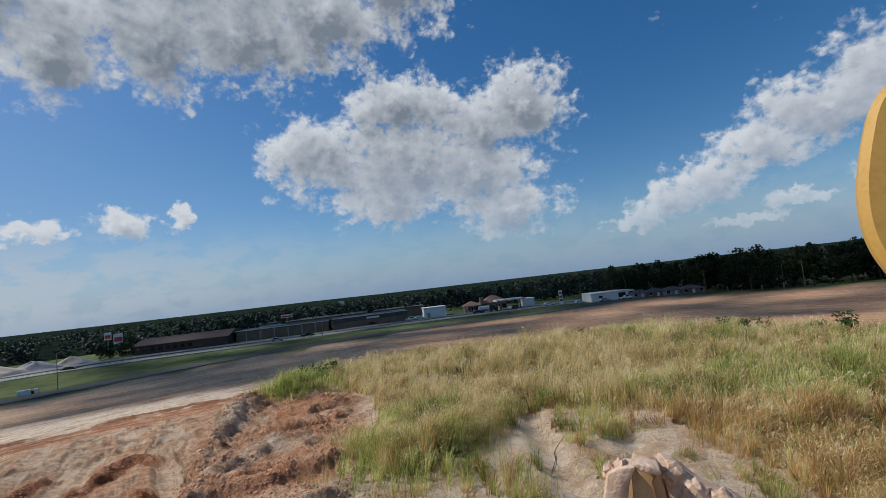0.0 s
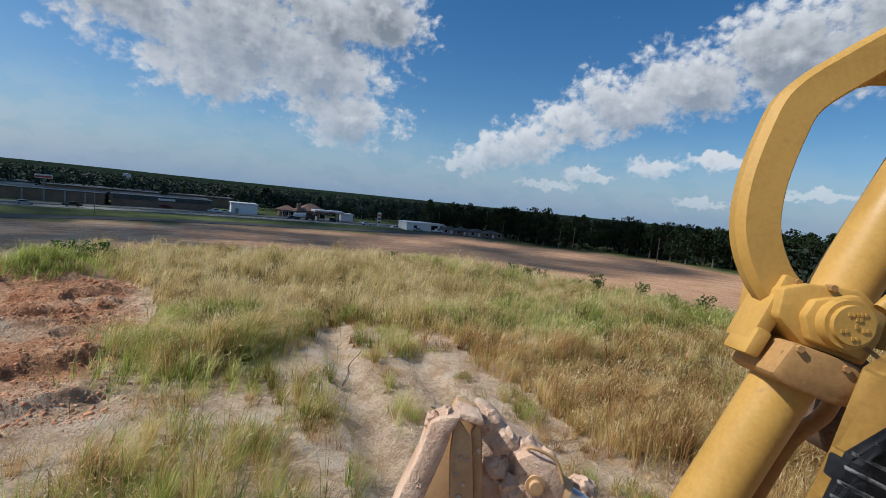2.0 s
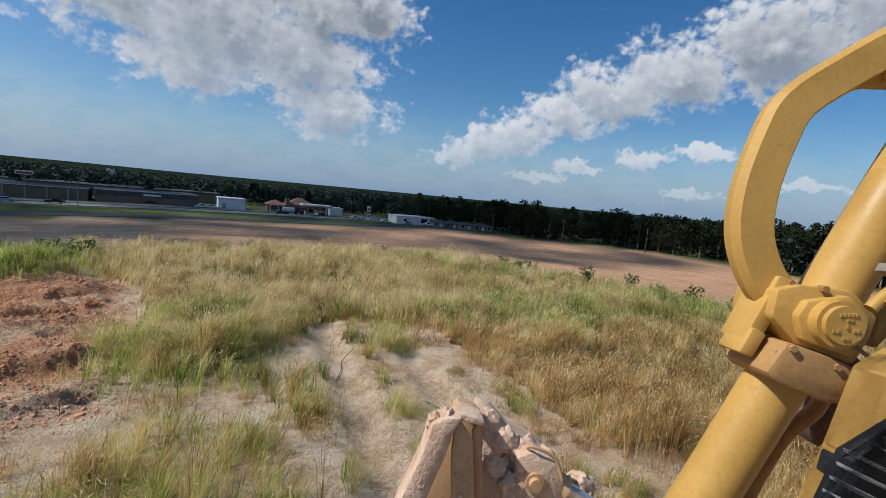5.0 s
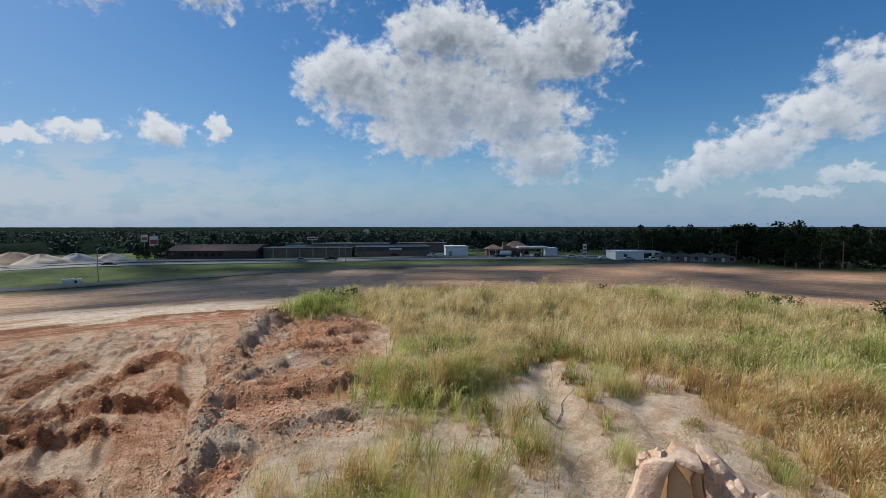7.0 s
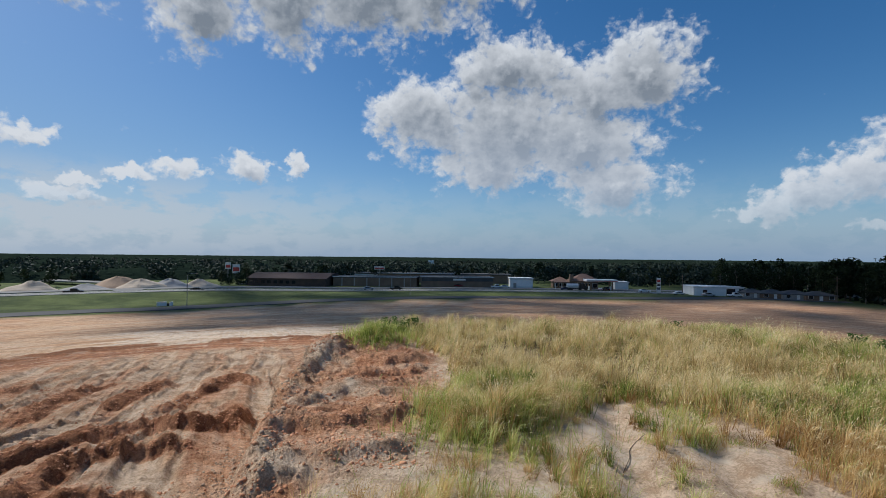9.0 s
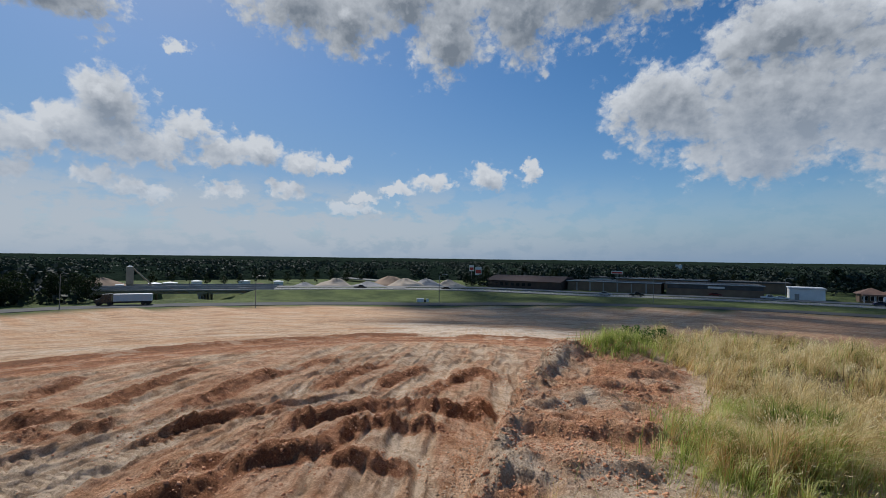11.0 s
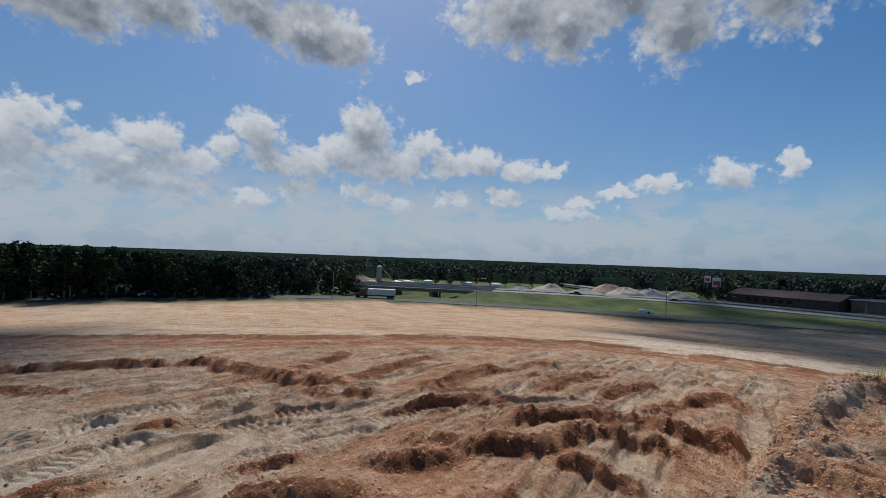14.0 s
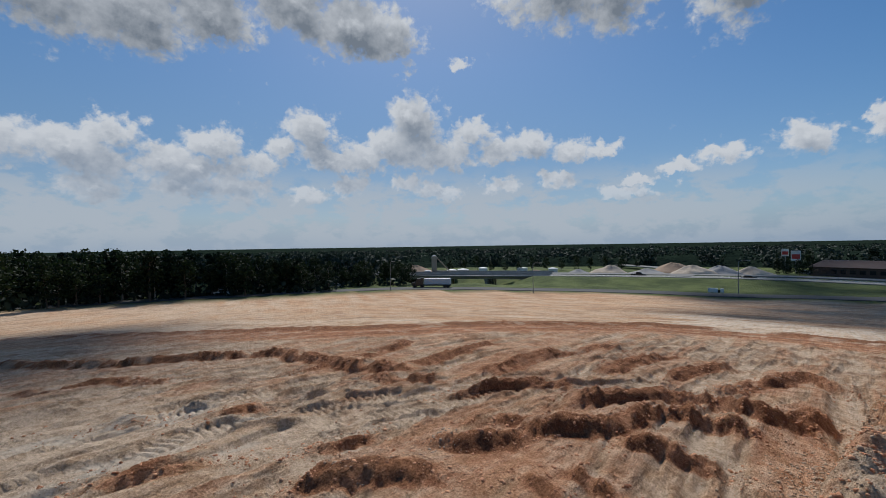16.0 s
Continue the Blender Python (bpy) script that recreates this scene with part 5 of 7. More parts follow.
park("white", -156, -16, 80, True, None, "white pickup truck parked under dark trees")
park("silver", -126, 206, 5, True, None, "silver pickup truck beside the brick building")


def build_truck(x, y, turn, long, label, tank=False):
    t = thing("tanker_truck" if tank else "semi_trailer_truck", Matrix.Translation((x, y, ground_z(x, y) + 0.1)) @ pose(0, 0, 0, 0, 0, turn), label, "truck")
    if tank:
        part("tank", rod((-long / 2, 0, 1.9), (long / 2 - 3, 0, 1.9), 1.05, n=20), PALE_ROOF, t)
        part("chassis", box(-long / 2, -0.5, 0.6, long / 2, 0.5, 0.95), BLACK, t)
    else:
        part("trailer", box(-long / 2, -1.25, 1.1, long / 2 - 3, 1.25, 3.1, 0.04), PALE_ROOF, t, "pale grey box trailer")
        part("chassis", box(-long / 2, -0.5, 0.6, long / 2, 0.5, 1.15), BLACK, t)
    cab = prism([(long / 2 - 2.6, 0.6), (long / 2 + 1.2, 0.6), (long / 2 + 1.2, 1.7), (long / 2 + 0.1, 1.9), (long / 2 - 0.5, 3.1), (long / 2 - 2.6, 3.3)], -1.15, 1.15, 0.06)
    cab.transform(pose(0, 0, 0, 90))
    part("cab", cab, CAR_PAINT["black"], t)
    for x_ in (-long / 2 + 0.8, -long / 2 + 2.0, long / 2 - 2.2, long / 2 + 0.4):
        for y_ in (-1.0, 1.0):
            part("wheel", rod((x_, y_ - 0.16, 0.5), (x_, y_ + 0.16, 0.5), 0.5, n=14), RUBBER, t)


build_truck(-147.5, 50, 240, 12, "dark-cabbed lorry with a pale box trailer on the road")
build_truck(30.5, 212.5, 6, 8, "pale tanker truck at the filling station", tank=True)


# ---- trees ----
def mesh_of(name, verts, faces, mat):
    me = bpy.data.meshes.new(name)
    v, f = np.asarray(verts, np.float32).reshape(-1, 3), np.asarray(faces, np.int32)
    me.vertices.add(len(v))
    me.vertices.foreach_set("co", v.ravel())
    me.loops.add(f.size)
    me.loops.foreach_set("vertex_index", f.ravel())
    me.polygons.add(len(f))
    me.polygons.foreach_set("loop_start", (np.arange(len(f)) * f.shape[1]).astype(np.int32))
    me.update(calc_edges=True)
    me.materials.append(mat)
    return me


def sprays(rng, centres, radii, count, size, flat=0.75):
    """Small four-cornered leaf sprays strewn in and on round clumps; corners and faces."""
    centres, radii = np.asarray(centres, float), np.asarray(radii, float)
    pick = rng.choice(len(centres), count, p=radii**2 / (radii**2).sum())
    way = rng.normal(size=(count, 3))
    way /= np.linalg.norm(way, axis=1)[:, None]
    reach = radii[pick] * rng.uniform(0.55, 1.08, count)
    mid = centres[pick] + way * reach[:, None] * (1, 1, flat)
    u = rng.normal(size=(count, 3))
    u /= np.linalg.norm(u, axis=1)[:, None]
    facing = way * 0.8 + rng.normal(size=(count, 3)) * 0.6
    v = np.cross(facing, u)
    v /= np.linalg.norm(v, axis=1)[:, None] + 1e-9
    s = size * rng.uniform(0.6, 1.3, (count, 1))
    corners = np.stack([mid - u * s, mid + v * s * 0.7, mid + u * s, mid - v * s * 0.7], 1)
    return corners.reshape(-1, 3), np.arange(count * 4).reshape(-1, 4)


def build_tree(seed, high, wide, pine=False, leaves=750, leaf=0.42):
    """A tree: tapered trunk, limbs, and a crown of leaf sprays with gaps."""
    rng = np.random.default_rng(seed)
    t = thing("pine_tree" if pine else "oak_tree", pose(0, 0, 0), "tall dark pine with a high ragged crown" if pine else "broad dark green leafy tree at the wood's edge",
              "tree", "trees round the field")
    lean = rng.normal(0, 0.02, 2)
    top = high * (0.95 if pine else 0.7)
    trunk = bmesh.new()
    for k in range(4):
        a, b_ = k / 4, (k + 1) / 4
        rod((lean[0] * a * high, lean[1] * a * high, a * top - 0.4 * (k == 0)), (lean[0] * b_ * high, lean[1] * b_ * high, b_ * top), 0.26 * (1 - 0.75 * a), 0.26 * (1 - 0.75 * b_), 8, trunk)
    clumps, sizes = [], []
    low = 0.5 if pine else 0.22
    for k in range(16 if pine else 20):
        h = rng.uniform(low, 0.97)
        shape = math.sin(math.pi * (0.15 + 0.8 * (h - low) / (1 - low))) if not pine else 1.05 - 0.75 * (h - low) / (1 - low)
        a = rng.uniform(0, 2 * math.pi)
        d = wide / 2 * shape * rng.uniform(0.25, 0.85)
        p = (math.cos(a) * d + lean[0] * h * high, math.sin(a) * d + lean[1] * h * high, h * high)
        clumps.append(p)
        sizes.append(wide * (0.13 if pine else 0.17) * rng.uniform(0.7, 1.35))
        if k % 2 == 0:
            rod((lean[0] * h * high, lean[1] * h * high, min(h * high - d * 0.5, top * 0.95)), p, 0.09, 0.03, 5, trunk)
    if not pine:
        clumps.append((0, 0, high * 0.62))
        sizes.append(wide * 0.30)
    part("trunk", trunk, PALE_BARK if seed % 3 == 0 else BARK, t)
    corners, faces = sprays(rng, clumps, sizes, leaves, leaf)
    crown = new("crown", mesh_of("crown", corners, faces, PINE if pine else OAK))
    crown.parent = t
    return t


TREES = [build_tree(11, 13, 9), build_tree(12, 12, 10), build_tree(13, 14.5, 8.5), build_tree(14, 11, 8), build_tree(15, 15, 6.5, True), build_tree(16, 16, 6, True), build_tree(18, 14, 7, True)]
PLANTED = [False] * len(TREES)


def plant_tree(k, x, y, high, turn):
    t = TREES[k]
    base = (13, 12, 14.5, 11, 15, 16, 14)[k]
    m = Matrix.Translation((x, y, ground_z(x, y) - 0.1)) @ pose(0, 0, 0, 0, 0, turn) @ Matrix.Scale(high / base, 4)
    if not PLANTED[k]:
        PLANTED[k] = True
        t.matrix_world = m
        return
    ob = copy_thing(t, Matrix.Identity(4))
    ob.matrix_world = m


WOOD_EDGE = [(102, 202), (116, 188), (119, 170), (122, 155), (143, 147), (168, 110), (166, 62), (139, 22), (134, -20)]


def tree_rows():
    rng = np.random.default_rng(5)
    # the wood at the right hand of the field
    edge = [(86, 205), (102, 200), (116, 186), (118, 168), (121, 153), (143, 145), (168, 108), (166, 62), (139, 22), (134, -20)]
    out = []
    for row in range(4):
        for (ax, ay), (bx, by) in zip(edge, edge[1:]):
            size = math.hypot(bx - ax, by - ay)
            for k in range(max(int(size / 5.0), 1)):
                s = (k + rng.uniform(0.1, 0.9)) / max(int(size / 5.0), 1)
                x, y = ax + (bx - ax) * s, ay + (by - ay) * s
                r = math.hypot(x, y)
                far_out = (r + row * 9.0 + rng.uniform(0, 6)) / r
                b = math.degrees(math.atan2(-x, y))
                top = 3.2 + r * far_out * math.tan(radians(-0.2 + 0.75 * float(ease(-b, 40, 68)))) + rng.normal(0, 0.9) - (1.8 if row == 0 else 0)
                out.append((x * far_out, y * far_out, top - LOW, row))
    # the dark trees at the left hand
    for row in range(5):
        for b in np.arange(74.5, 126, 1.7):
            r = (168 if b < 84 else 152) + row * 7 + rng.uniform(-3, 5)
            bb = b + rng.uniform(-1.1, 1.1)
            slope = -2.1 if bb < 79 else (-1.9 + 1.25 * float(ease(bb, 82, 97)) + 0.3 * float(ease(bb, 100, 110)))
            p = bearing(bb, r)
            out.append((p.x, p.y, 3.2 + r * math.tan(radians(slope)) + rng.normal(0, 0.8) - LOW - (1.0 if row == 0 else 0), row))
    # behind the buildings and the yard
    for b in np.arange(-20, 34, 2.2):
        r = 272 + rng.uniform(0, 30)
        p = bearing(b + rng.uniform(-1, 1), r)
        out.append((p.x, p.y, 8.5 + 2.2 * float(ease(-b, 0, 18)) + rng.normal(0, 1.0), 1))
    for b in (33.9, 33.0, 32.1, 31.4):
        p = bearing(b, 224)
        out.append((p.x, p.y, 6.5 + rng.uniform(-1, 1), 0))
    for b in np.arange(47, 70, 1.7):
        p = bearing(b, 250 + rng.uniform(-8, 20))
        out.append((p.x, p.y, 6.5 + rng.normal(0, 1.0), 1))
    for k, (x, y, high, row) in enumerate(out):
        kind = int(rng.choice([0, 1, 2, 3], p=[0.3, 0.3, 0.2, 0.2])) if row < 2 or rng.random() < 0.35 else int(rng.choice([4, 5, 6]))
        plant_tree(kind, x, y, max(high, 5), rng.uniform(0, 360))


tree_rows()


def far_woods():
    """The woods out to the horizon: crowns near, closed canopy far."""
    rng = np.random.default_rng(8)
    centres, radii = [], []
    while len(centres) < 6500:
        b, r = rng.uniform(-95, 140), 178 * (5.2 ** (rng.random() ** 0.9))
        x, y = -math.sin(radians(b)) * r, math.cos(radians(b)) * r
        if -32 < b < 76 and r < 262 and not (34 < b < 36):
            continue
        if 34 < b < 74 and r < 300:
            continue
        if b < -24 and r < 150 + 60 * (b > -60) + 20:
            continue
        high = rng.uniform(6, 10.0) * (1.2 if b < -15 else 1.0)
        centres.append((x, y, LOW + high - 3.5))
        radii.append(rng.uniform(3.0, 5.0))
        if r < 330:
            centres.append((x + rng.uniform(-3, 3), y + rng.uniform(-3, 3), LOW + 1.6))
            radii.append(2.6)
    # low brush along the feet of the woods
    for bx, by in [bearing(b, 151 + rng.uniform(0, 12)).xy for b in np.arange(84, 128, 0.35)] + [bearing(b, 166 + rng.uniform(0, 10)).xy for b in np.arange(75, 84, 0.4)]:
        centres.append((bx, by, LOW + rng.uniform(0.6, 1.8)))
        radii.append(rng.uniform(1.6, 2.8))
    for (ax, ay), (cx, cy) in zip(WOOD_EDGE, WOOD_EDGE[1:]):
        for k in range(int(math.hypot(cx - ax, cy - ay) / 1.6)):
            s = rng.random()
            grow = 1.02 + rng.uniform(0, 0.05)
            centres.append(((ax + (cx - ax) * s) * grow, (ay + (cy - ay) * s) * grow, LOW + rng.uniform(0.5, 2.0)))
            radii.append(rng.uniform(1.5, 2.8))
    corners, faces = sprays(rng, centres, radii, 260000, 0.95, 0.95)
    ob = new("far_woods", mesh_of("far_woods", corners, faces, FAR_LEAF))
    tagged(ob, "mixed dark green woods spreading to the horizon", "woods", kind="stuff")


def far_canopy():
    n_b, n_r = 700, 116
    bs, rs = np.radians(np.linspace(-110, 150, n_b)), 296 * (14.7 ** np.linspace(0, 1, n_r))
    b, r = np.meshgrid(bs, rs, indexing="xy")
    x, y = -np.sin(b) * r, np.cos(b) * r
    bumps = fractal(x / 16, y / 16, 4, 301, 0.6) - 0.5
    z = LOW + 5.8 + 5.5 * bumps + ease(r, 500, 2600) * (4.2 + 7 * (fractal(x / 900, y / 900, 3, 305) - 0.5)) - 2.2 * ease(r, 360, 300)
    z = LOW - 0.5 + (z - LOW + 0.5) * ease(r, 296, 312)
    i = (np.arange(n_r - 1)[:, None] * n_b + np.arange(n_b - 1)[None, :]).ravel()
    me = mesh_of("forest_canopy", np.stack([x.ravel(), y.ravel(), z.ravel()], 1), np.stack([i, i + n_b, i + n_b + 1, i + 1], 1), CANOPY)
    tagged(new("forest_canopy", me), "unbroken forest canopy reaching the flat horizon", "woods", kind="stuff")


# canopy colour holds the same blue tint in place of haze
CANOPY = material("forest_canopy", (0.010, 0.017, 0.013), (0.021, 0.032, 0.022), 0.95, scale=0.012, fine=0.16, bump=1.0, depth=3.0, spec=0.0)
far_woods()
far_canopy()


# ---- the bulldozer beside the camera ----
def build_bulldozer():
    HOOD_PARTS = ("engine_hood", "side_grille", "louvre", "grille_frame", "hinge", "sticker", "sticker_patch", "wire_loom", "wire", "rubber_stop")
    PIPE_PARTS = ("oil_pipe", "pipe_clamp", "clamp_bolt", "cable_conduit")
    dozer = thing("bulldozer", pose(1.6, 0.2, 0), "yellow bulldozer with a raised mud-caked blade", "bulldozer")
    back = dozer.matrix_world.inverted()
    seat = pose(0.013, 0.063, 3.203, 83.90, -6.38, -30.31) @ Matrix.Scale(1.1, 4)      # the plane in which the lift ram leans
    def lean(bm, spot, across, up):
        """Turn a flat part about a spot of it, so that it faces out to the side and upward, each corner kept on its line from the seat."""
        whole = spot[2] - across * spot[0] - up * spot[1]
        for v in bm.verts:
            v.co *= whole / (v.co.z - across * v.co.x - up * v.co.y)

    def fix(name, bm, mat, parent=dozer, label="", shade=True, axes=seat):
        """A part built in the seat's axes, or in axes of its own."""
        if name in HOOD_PARTS:
            lean(bm, (0.912, -0.304, -1.079), 0.45, -0.5)
            if name in ("side_grille", "louvre", "grille_frame", "hinge", "rubber_stop"):
                bm.transform(Matrix.Scale(0.968, 4))
        elif name == "brace":
            lean(bm, (1.2, -0.1, -1.45), 0.35, -0.45)
        elif name in PIPE_PARTS:
            bm.transform(Matrix.Translation((0.022, 0, 0)) @ Matrix.Scale(0.89, 4))
        bm.transform(back @ axes)
        ob = part(name, bm, mat, parent, label)
        return smooth(ob, 35) if shade else ob

    # lift ram. In the seat's axes: x to the right, y up, z to the viewer
    ram = fix("lift_ram", rod((0.307, -1.110, -1.250), (1.390, 0.689, -1.250), 0.0725, n=48), YELLOW, label="smooth yellow hydraulic ram barrel")
    fix("collar", rod((1.251, 0.457, -1.250), (1.327, 0.583, -1.250), 0.079, n=48), YELLOW, ram)
    # trunnion block that holds the ram
    yoke = fix("trunnion_block", prism([(0.730, -0.085), (0.789, -0.074), (0.910, -0.090), (0.970, -0.156), (0.948, -0.215), (0.910, -0.276), (0.770, -0.225), (0.714, -0.156)], -1.36, -1.17, 0.010), YELLOW, label="heavy yellow cast trunnion block")
    fix("shoulder", prism([(0.786, -0.112), (0.885, -0.100), (0.936, -0.157), (0.888, -0.256), (0.772, -0.211), (0.761, -0.151)], -1.20, -1.145, 0.008), YELLOW, yoke)
    fix("lower_flange", prism([(0.675, -0.286), (0.729, -0.211), (0.860, -0.261), (0.934, -0.311), (0.929, -0.339), (0.899, -0.373), (0.811, -0.359), (0.692, -0.308)], -1.33, -1.13, 0.012), DUSTY, yoke, "dusty lower clamp flange")
    fix("side_plate", prism([(0.754, -0.052), (0.794, -0.070), (0.700, -0.230), (0.661, -0.221)], -1.32, -1.20, 0.006), YELLOW, yoke)
    fix("foot", prism([(0.682, -0.184), (0.717, -0.204), (0.679, -0.266), (0.644, -0.251)], -1.30, -1.19, 0.008), YELLOW, yoke)
    for x, y, z in [(0.780, -0.073, -1.200), (0.837, -0.085, -1.165), (0.839, -0.272, -1.130), (0.737, -0.227, -1.130), (0.910, -0.317, -1.130)]:
        fix("bolt", rod((x, y, z - 0.02), (x, y, z + 0.008), 0.009, n=6), DUSTY, yoke)
    cap_x, cap_y, cap_z = 0.841, -0.167, -1.115
    fix("bearing_cap", rod((cap_x, cap_y, cap_z - 0.06), (cap_x, cap_y, cap_z), 0.0600, 0.0575, 48), YELLOW, yoke, "round cast bearing cap with raised marks")
    fix("cap_face", rod((cap_x, cap_y, cap_z - 0.004), (cap_x, cap_y, cap_z + 0.012), 0.0475, 0.0455, 48), YELLOW, yoke)
    for x, y, w, h in ((0.006, 0.026, 0.044, 0.008), (0.008, 0.014, 0.016, 0.007), (0.002, -0.002, 0.014, 0.010), (-0.024, -0.012, 0.020, 0.008), (0.022, -0.012, 0.018, 0.008), (-0.002, -0.030, 0.018, 0.008)):
        mark = bmesh.new()
        pieces = max(int(w / 0.008), 1)
        for j in range(pieces):
            at_x = cap_x + x - w / 2 + (j + 0.5) * w / pieces
            box(at_x - 0.0026, cap_y + y - h / 2, cap_z + 0.010, at_x + 0.0026, cap_y + y + h / 2, cap_z + 0.0150, bm=mark)
        fix("cast_mark", mark, YELLOW, yoke)

    # guard loop of flat bar round the ram's head
    centre = bend([(0.797, -0.140, -1.250), (0.738, -0.063, -1.250), (0.706, 0.048, -1.250), (0.719, 0.171, -1.250), (0.769, 0.310, -1.250), (0.824, 0.403, -1.250), (0.951, 0.485, -1.250), (1.105, 0.570, -1.250), (1.321, 0.689, -1.250)], 6)
    guard, rows = bmesh.new(), []
    for k, p in enumerate(centre):
        way = (centre[min(k + 1, len(centre) - 1)] - centre[max(k - 1, 0)]).normalized()
        side = Vector((-way.y, way.x, 0))
        h = 0.049
        ring = ((h, -0.030), (h + 0.004, 0.008), (h - 0.012, 0.030), (-h + 0.005, 0.036), (-h, 0.030), (-h, -0.030))
        rows.append([guard.verts.new(p + side * a + Vector((0, 0, z))) for a, z in ring])
    for a, b_ in zip(rows, rows[1:]):
        for j in range(6):
            guard.faces.new((a[j], a[(j + 1) % 6], b_[(j + 1) % 6], b_[j]))
    guard.faces.new(rows[0][::-1])
    guard.faces.new(rows[-1])
    bmesh.ops.recalc_face_normals(guard, faces=guard.faces)
    loop = fix("guard_loop", guard, YELLOW, label="bent yellow flat-bar hose guard")
    fix("web", prism([(0.909, 0.467), (1.021, 0.519), (1.150, 0.547), (1.246, 0.531), (1.214, 0.454), (1.053, 0.464), (0.973, 0.448)], -1.33, -1.30, 0.004), YELLOW, loop)
    fix("tab", prism([(1.092, 0.470), (1.092, 0.505), (1.108, 0.540), (1.143, 0.563), (1.122, 0.505)], -1.33, -1.285, 0.004), YELLOW, loop)

    # brace behind the ram, pipes, clamps and hoses
    fix("brace", prism([(1.147, -0.261), (1.238, -0.103), (1.373, 0.086), (1.571, 0.317), (1.606, 0.247), (1.606, 0.107), (1.373, -0.072), (1.166, -0.289)], -1.48, -1.42, 0.006), YELLOW, label="flat yellow brace behind the ram")
    steel_pipe = fix("oil_pipe", tube(bend([(1.005, -0.147, -1.270), (1.037, -0.116, -1.270), (1.098, -0.058, -1.270), (1.184, 0.125, -1.270), (1.290, 0.326, -1.280), (1.455, 0.612, -1.300)]), 0.0165, 12), YELLOW, label="yellow steel oil pipe along the ram")
    for (x, y, z), turn in zip([(1.054, -0.044, -1.240), (1.167, 0.152, -1.240)], (-30, -35)):
        m = pose(x, y, z, 0, 0, turn)
        fix("pipe_clamp", box(-0.024, -0.013, -0.045, 0.024, 0.013, -0.004, 0.003, m=m), STEEL, steel_pipe, "rusty steel pipe clamp")
        fix("clamp_bolt", rod(m @ Vector((-0.010, 0, -0.006)), m @ Vector((-0.010, 0, 0.012)), 0.008, n=6), STEEL, steel_pipe)
    fix("cable_conduit", tube(bend([(1.031, -0.130, -1.250), (1.089, -0.069, -1.240), (1.100, 0.002, -1.240), (1.119, 0.055, -1.240), (1.188, 0.109, -1.240), (1.260, 0.171, -1.250), (1.374, 0.331, -1.270)]), 0.0085, 10), DUSTY, label="braided brown cable conduit")
    fix("lower_pipe", tube(bend([(0.949, -0.390, -1.320), (0.901, -0.440, -1.300), (0.816, -0.492, -1.280), (0.765, -0.568, -1.280), (0.681, -0.726, -1.280), (0.531, -1.026, -1.280)]), 0.021, 12), DUSTY, label="dusty yellow pipe below the block")
    fix("hose", tube(bend([(1.406, 0.387, -1.300), (1.265, 0.231, -1.240), (1.225, 0.137, -1.220), (1.234, 0.032, -1.220), (1.288, -0.090, -1.240), (1.439, -0.255, -1.300)]), 0.022, 12), RUBBER, label="thick black hydraulic hose")
    fix("hose", tube(bend([(1.471, 0.419, -1.300), (1.312, 0.212, -1.220), (1.269, 0.076, -1.200), (1.269, -0.013, -1.200), (1.327, -0.119, -1.220)]), 0.015, 10), RUBBER)
    fix("hose_sleeve", tube(bend([(1.283, 0.031, -1.200), (1.242, -0.058, -1.200), (1.251, -0.132, -1.200), (1.320, -0.209, -1.220)]), 0.020, 10), DUSTY)
    valve = fix("valve_block", prism([(1.185, 0.552), (1.301, 0.570), (1.301, 0.413), (1.216, 0.385), (1.176, 0.428)], -1.22, -1.15, 0.006), YELLOW, label="slotted yellow valve cover")
    for k in range(5):
        fix("slot", box(1.216, 0.535 - k * 0.022, -1.152, 1.261, 0.535 + 0.009 - k * 0.022, -1.146), BLACK, valve)

    # engine hood with its side grille
    hood = fix("engine_hood", prism([(1.205, -0.365), (1.300, -0.305), (2.834, -0.209), (2.834, -2.033), (0.64, -2.033), (1.040, -0.770), (1.105, -0.630)], -1.56, -1.42, 0.012), YELLOW, label="yellow engine hood with a worn sticker")
    grille = fix("side_grille", prism([(1.207, -0.520), (1.238, -0.524), (1.354, -0.576), (2.448, -1.070), (2.448, -1.745), (0.823, -1.745), (0.953, -0.846), (0.999, -0.759), (1.072, -0.614)], -1.425, -1.385, 0.002), PITCH_BLACK, label="black louvred side grille")
    for k in range(18):
        fall = k * 0.047
        left = 1.183 - (0.135 * min(fall / 0.085, 1.0) + 0.42 * max(fall - 0.085, 0.0))
        top = -0.523 - fall - (left - 1.183) * 0.5 * 0.6
        fix("louvre", prism([(left, top - 0.005), (left, top + 0.005), (left + 1.5, top + 0.005 - 0.75), (left + 1.5, top - 0.005 - 0.75)], -1.385, -1.335, 0.001), SLAT, grille)
    fix("grille_frame", prism([(0.934, -0.779), (0.954, -0.779), (0.991, -0.737), (1.055, -0.608), (1.179, -0.522), (1.303, -0.576), (2.362, -1.057), (2.362, -1.023), (1.315, -0.546), (1.177, -0.485), (1.035, -0.579), (0.964, -0.737)], -1.40, -1.325, 0.003), BLACK, grille)
    fix("rubber_stop", prism([(0.965, -0.561), (1.043, -0.600), (1.021, -0.668), (0.946, -0.623)], -1.36, -1.29, 0.006), BLACK, grille, "square black rubber bump stop")
    fix("hinge", prism([(1.130, -0.525), (1.174, -0.519), (1.187, -0.572), (1.144, -0.585)], -1.36, -1.32, 0.004), DARK_IRON, grille)
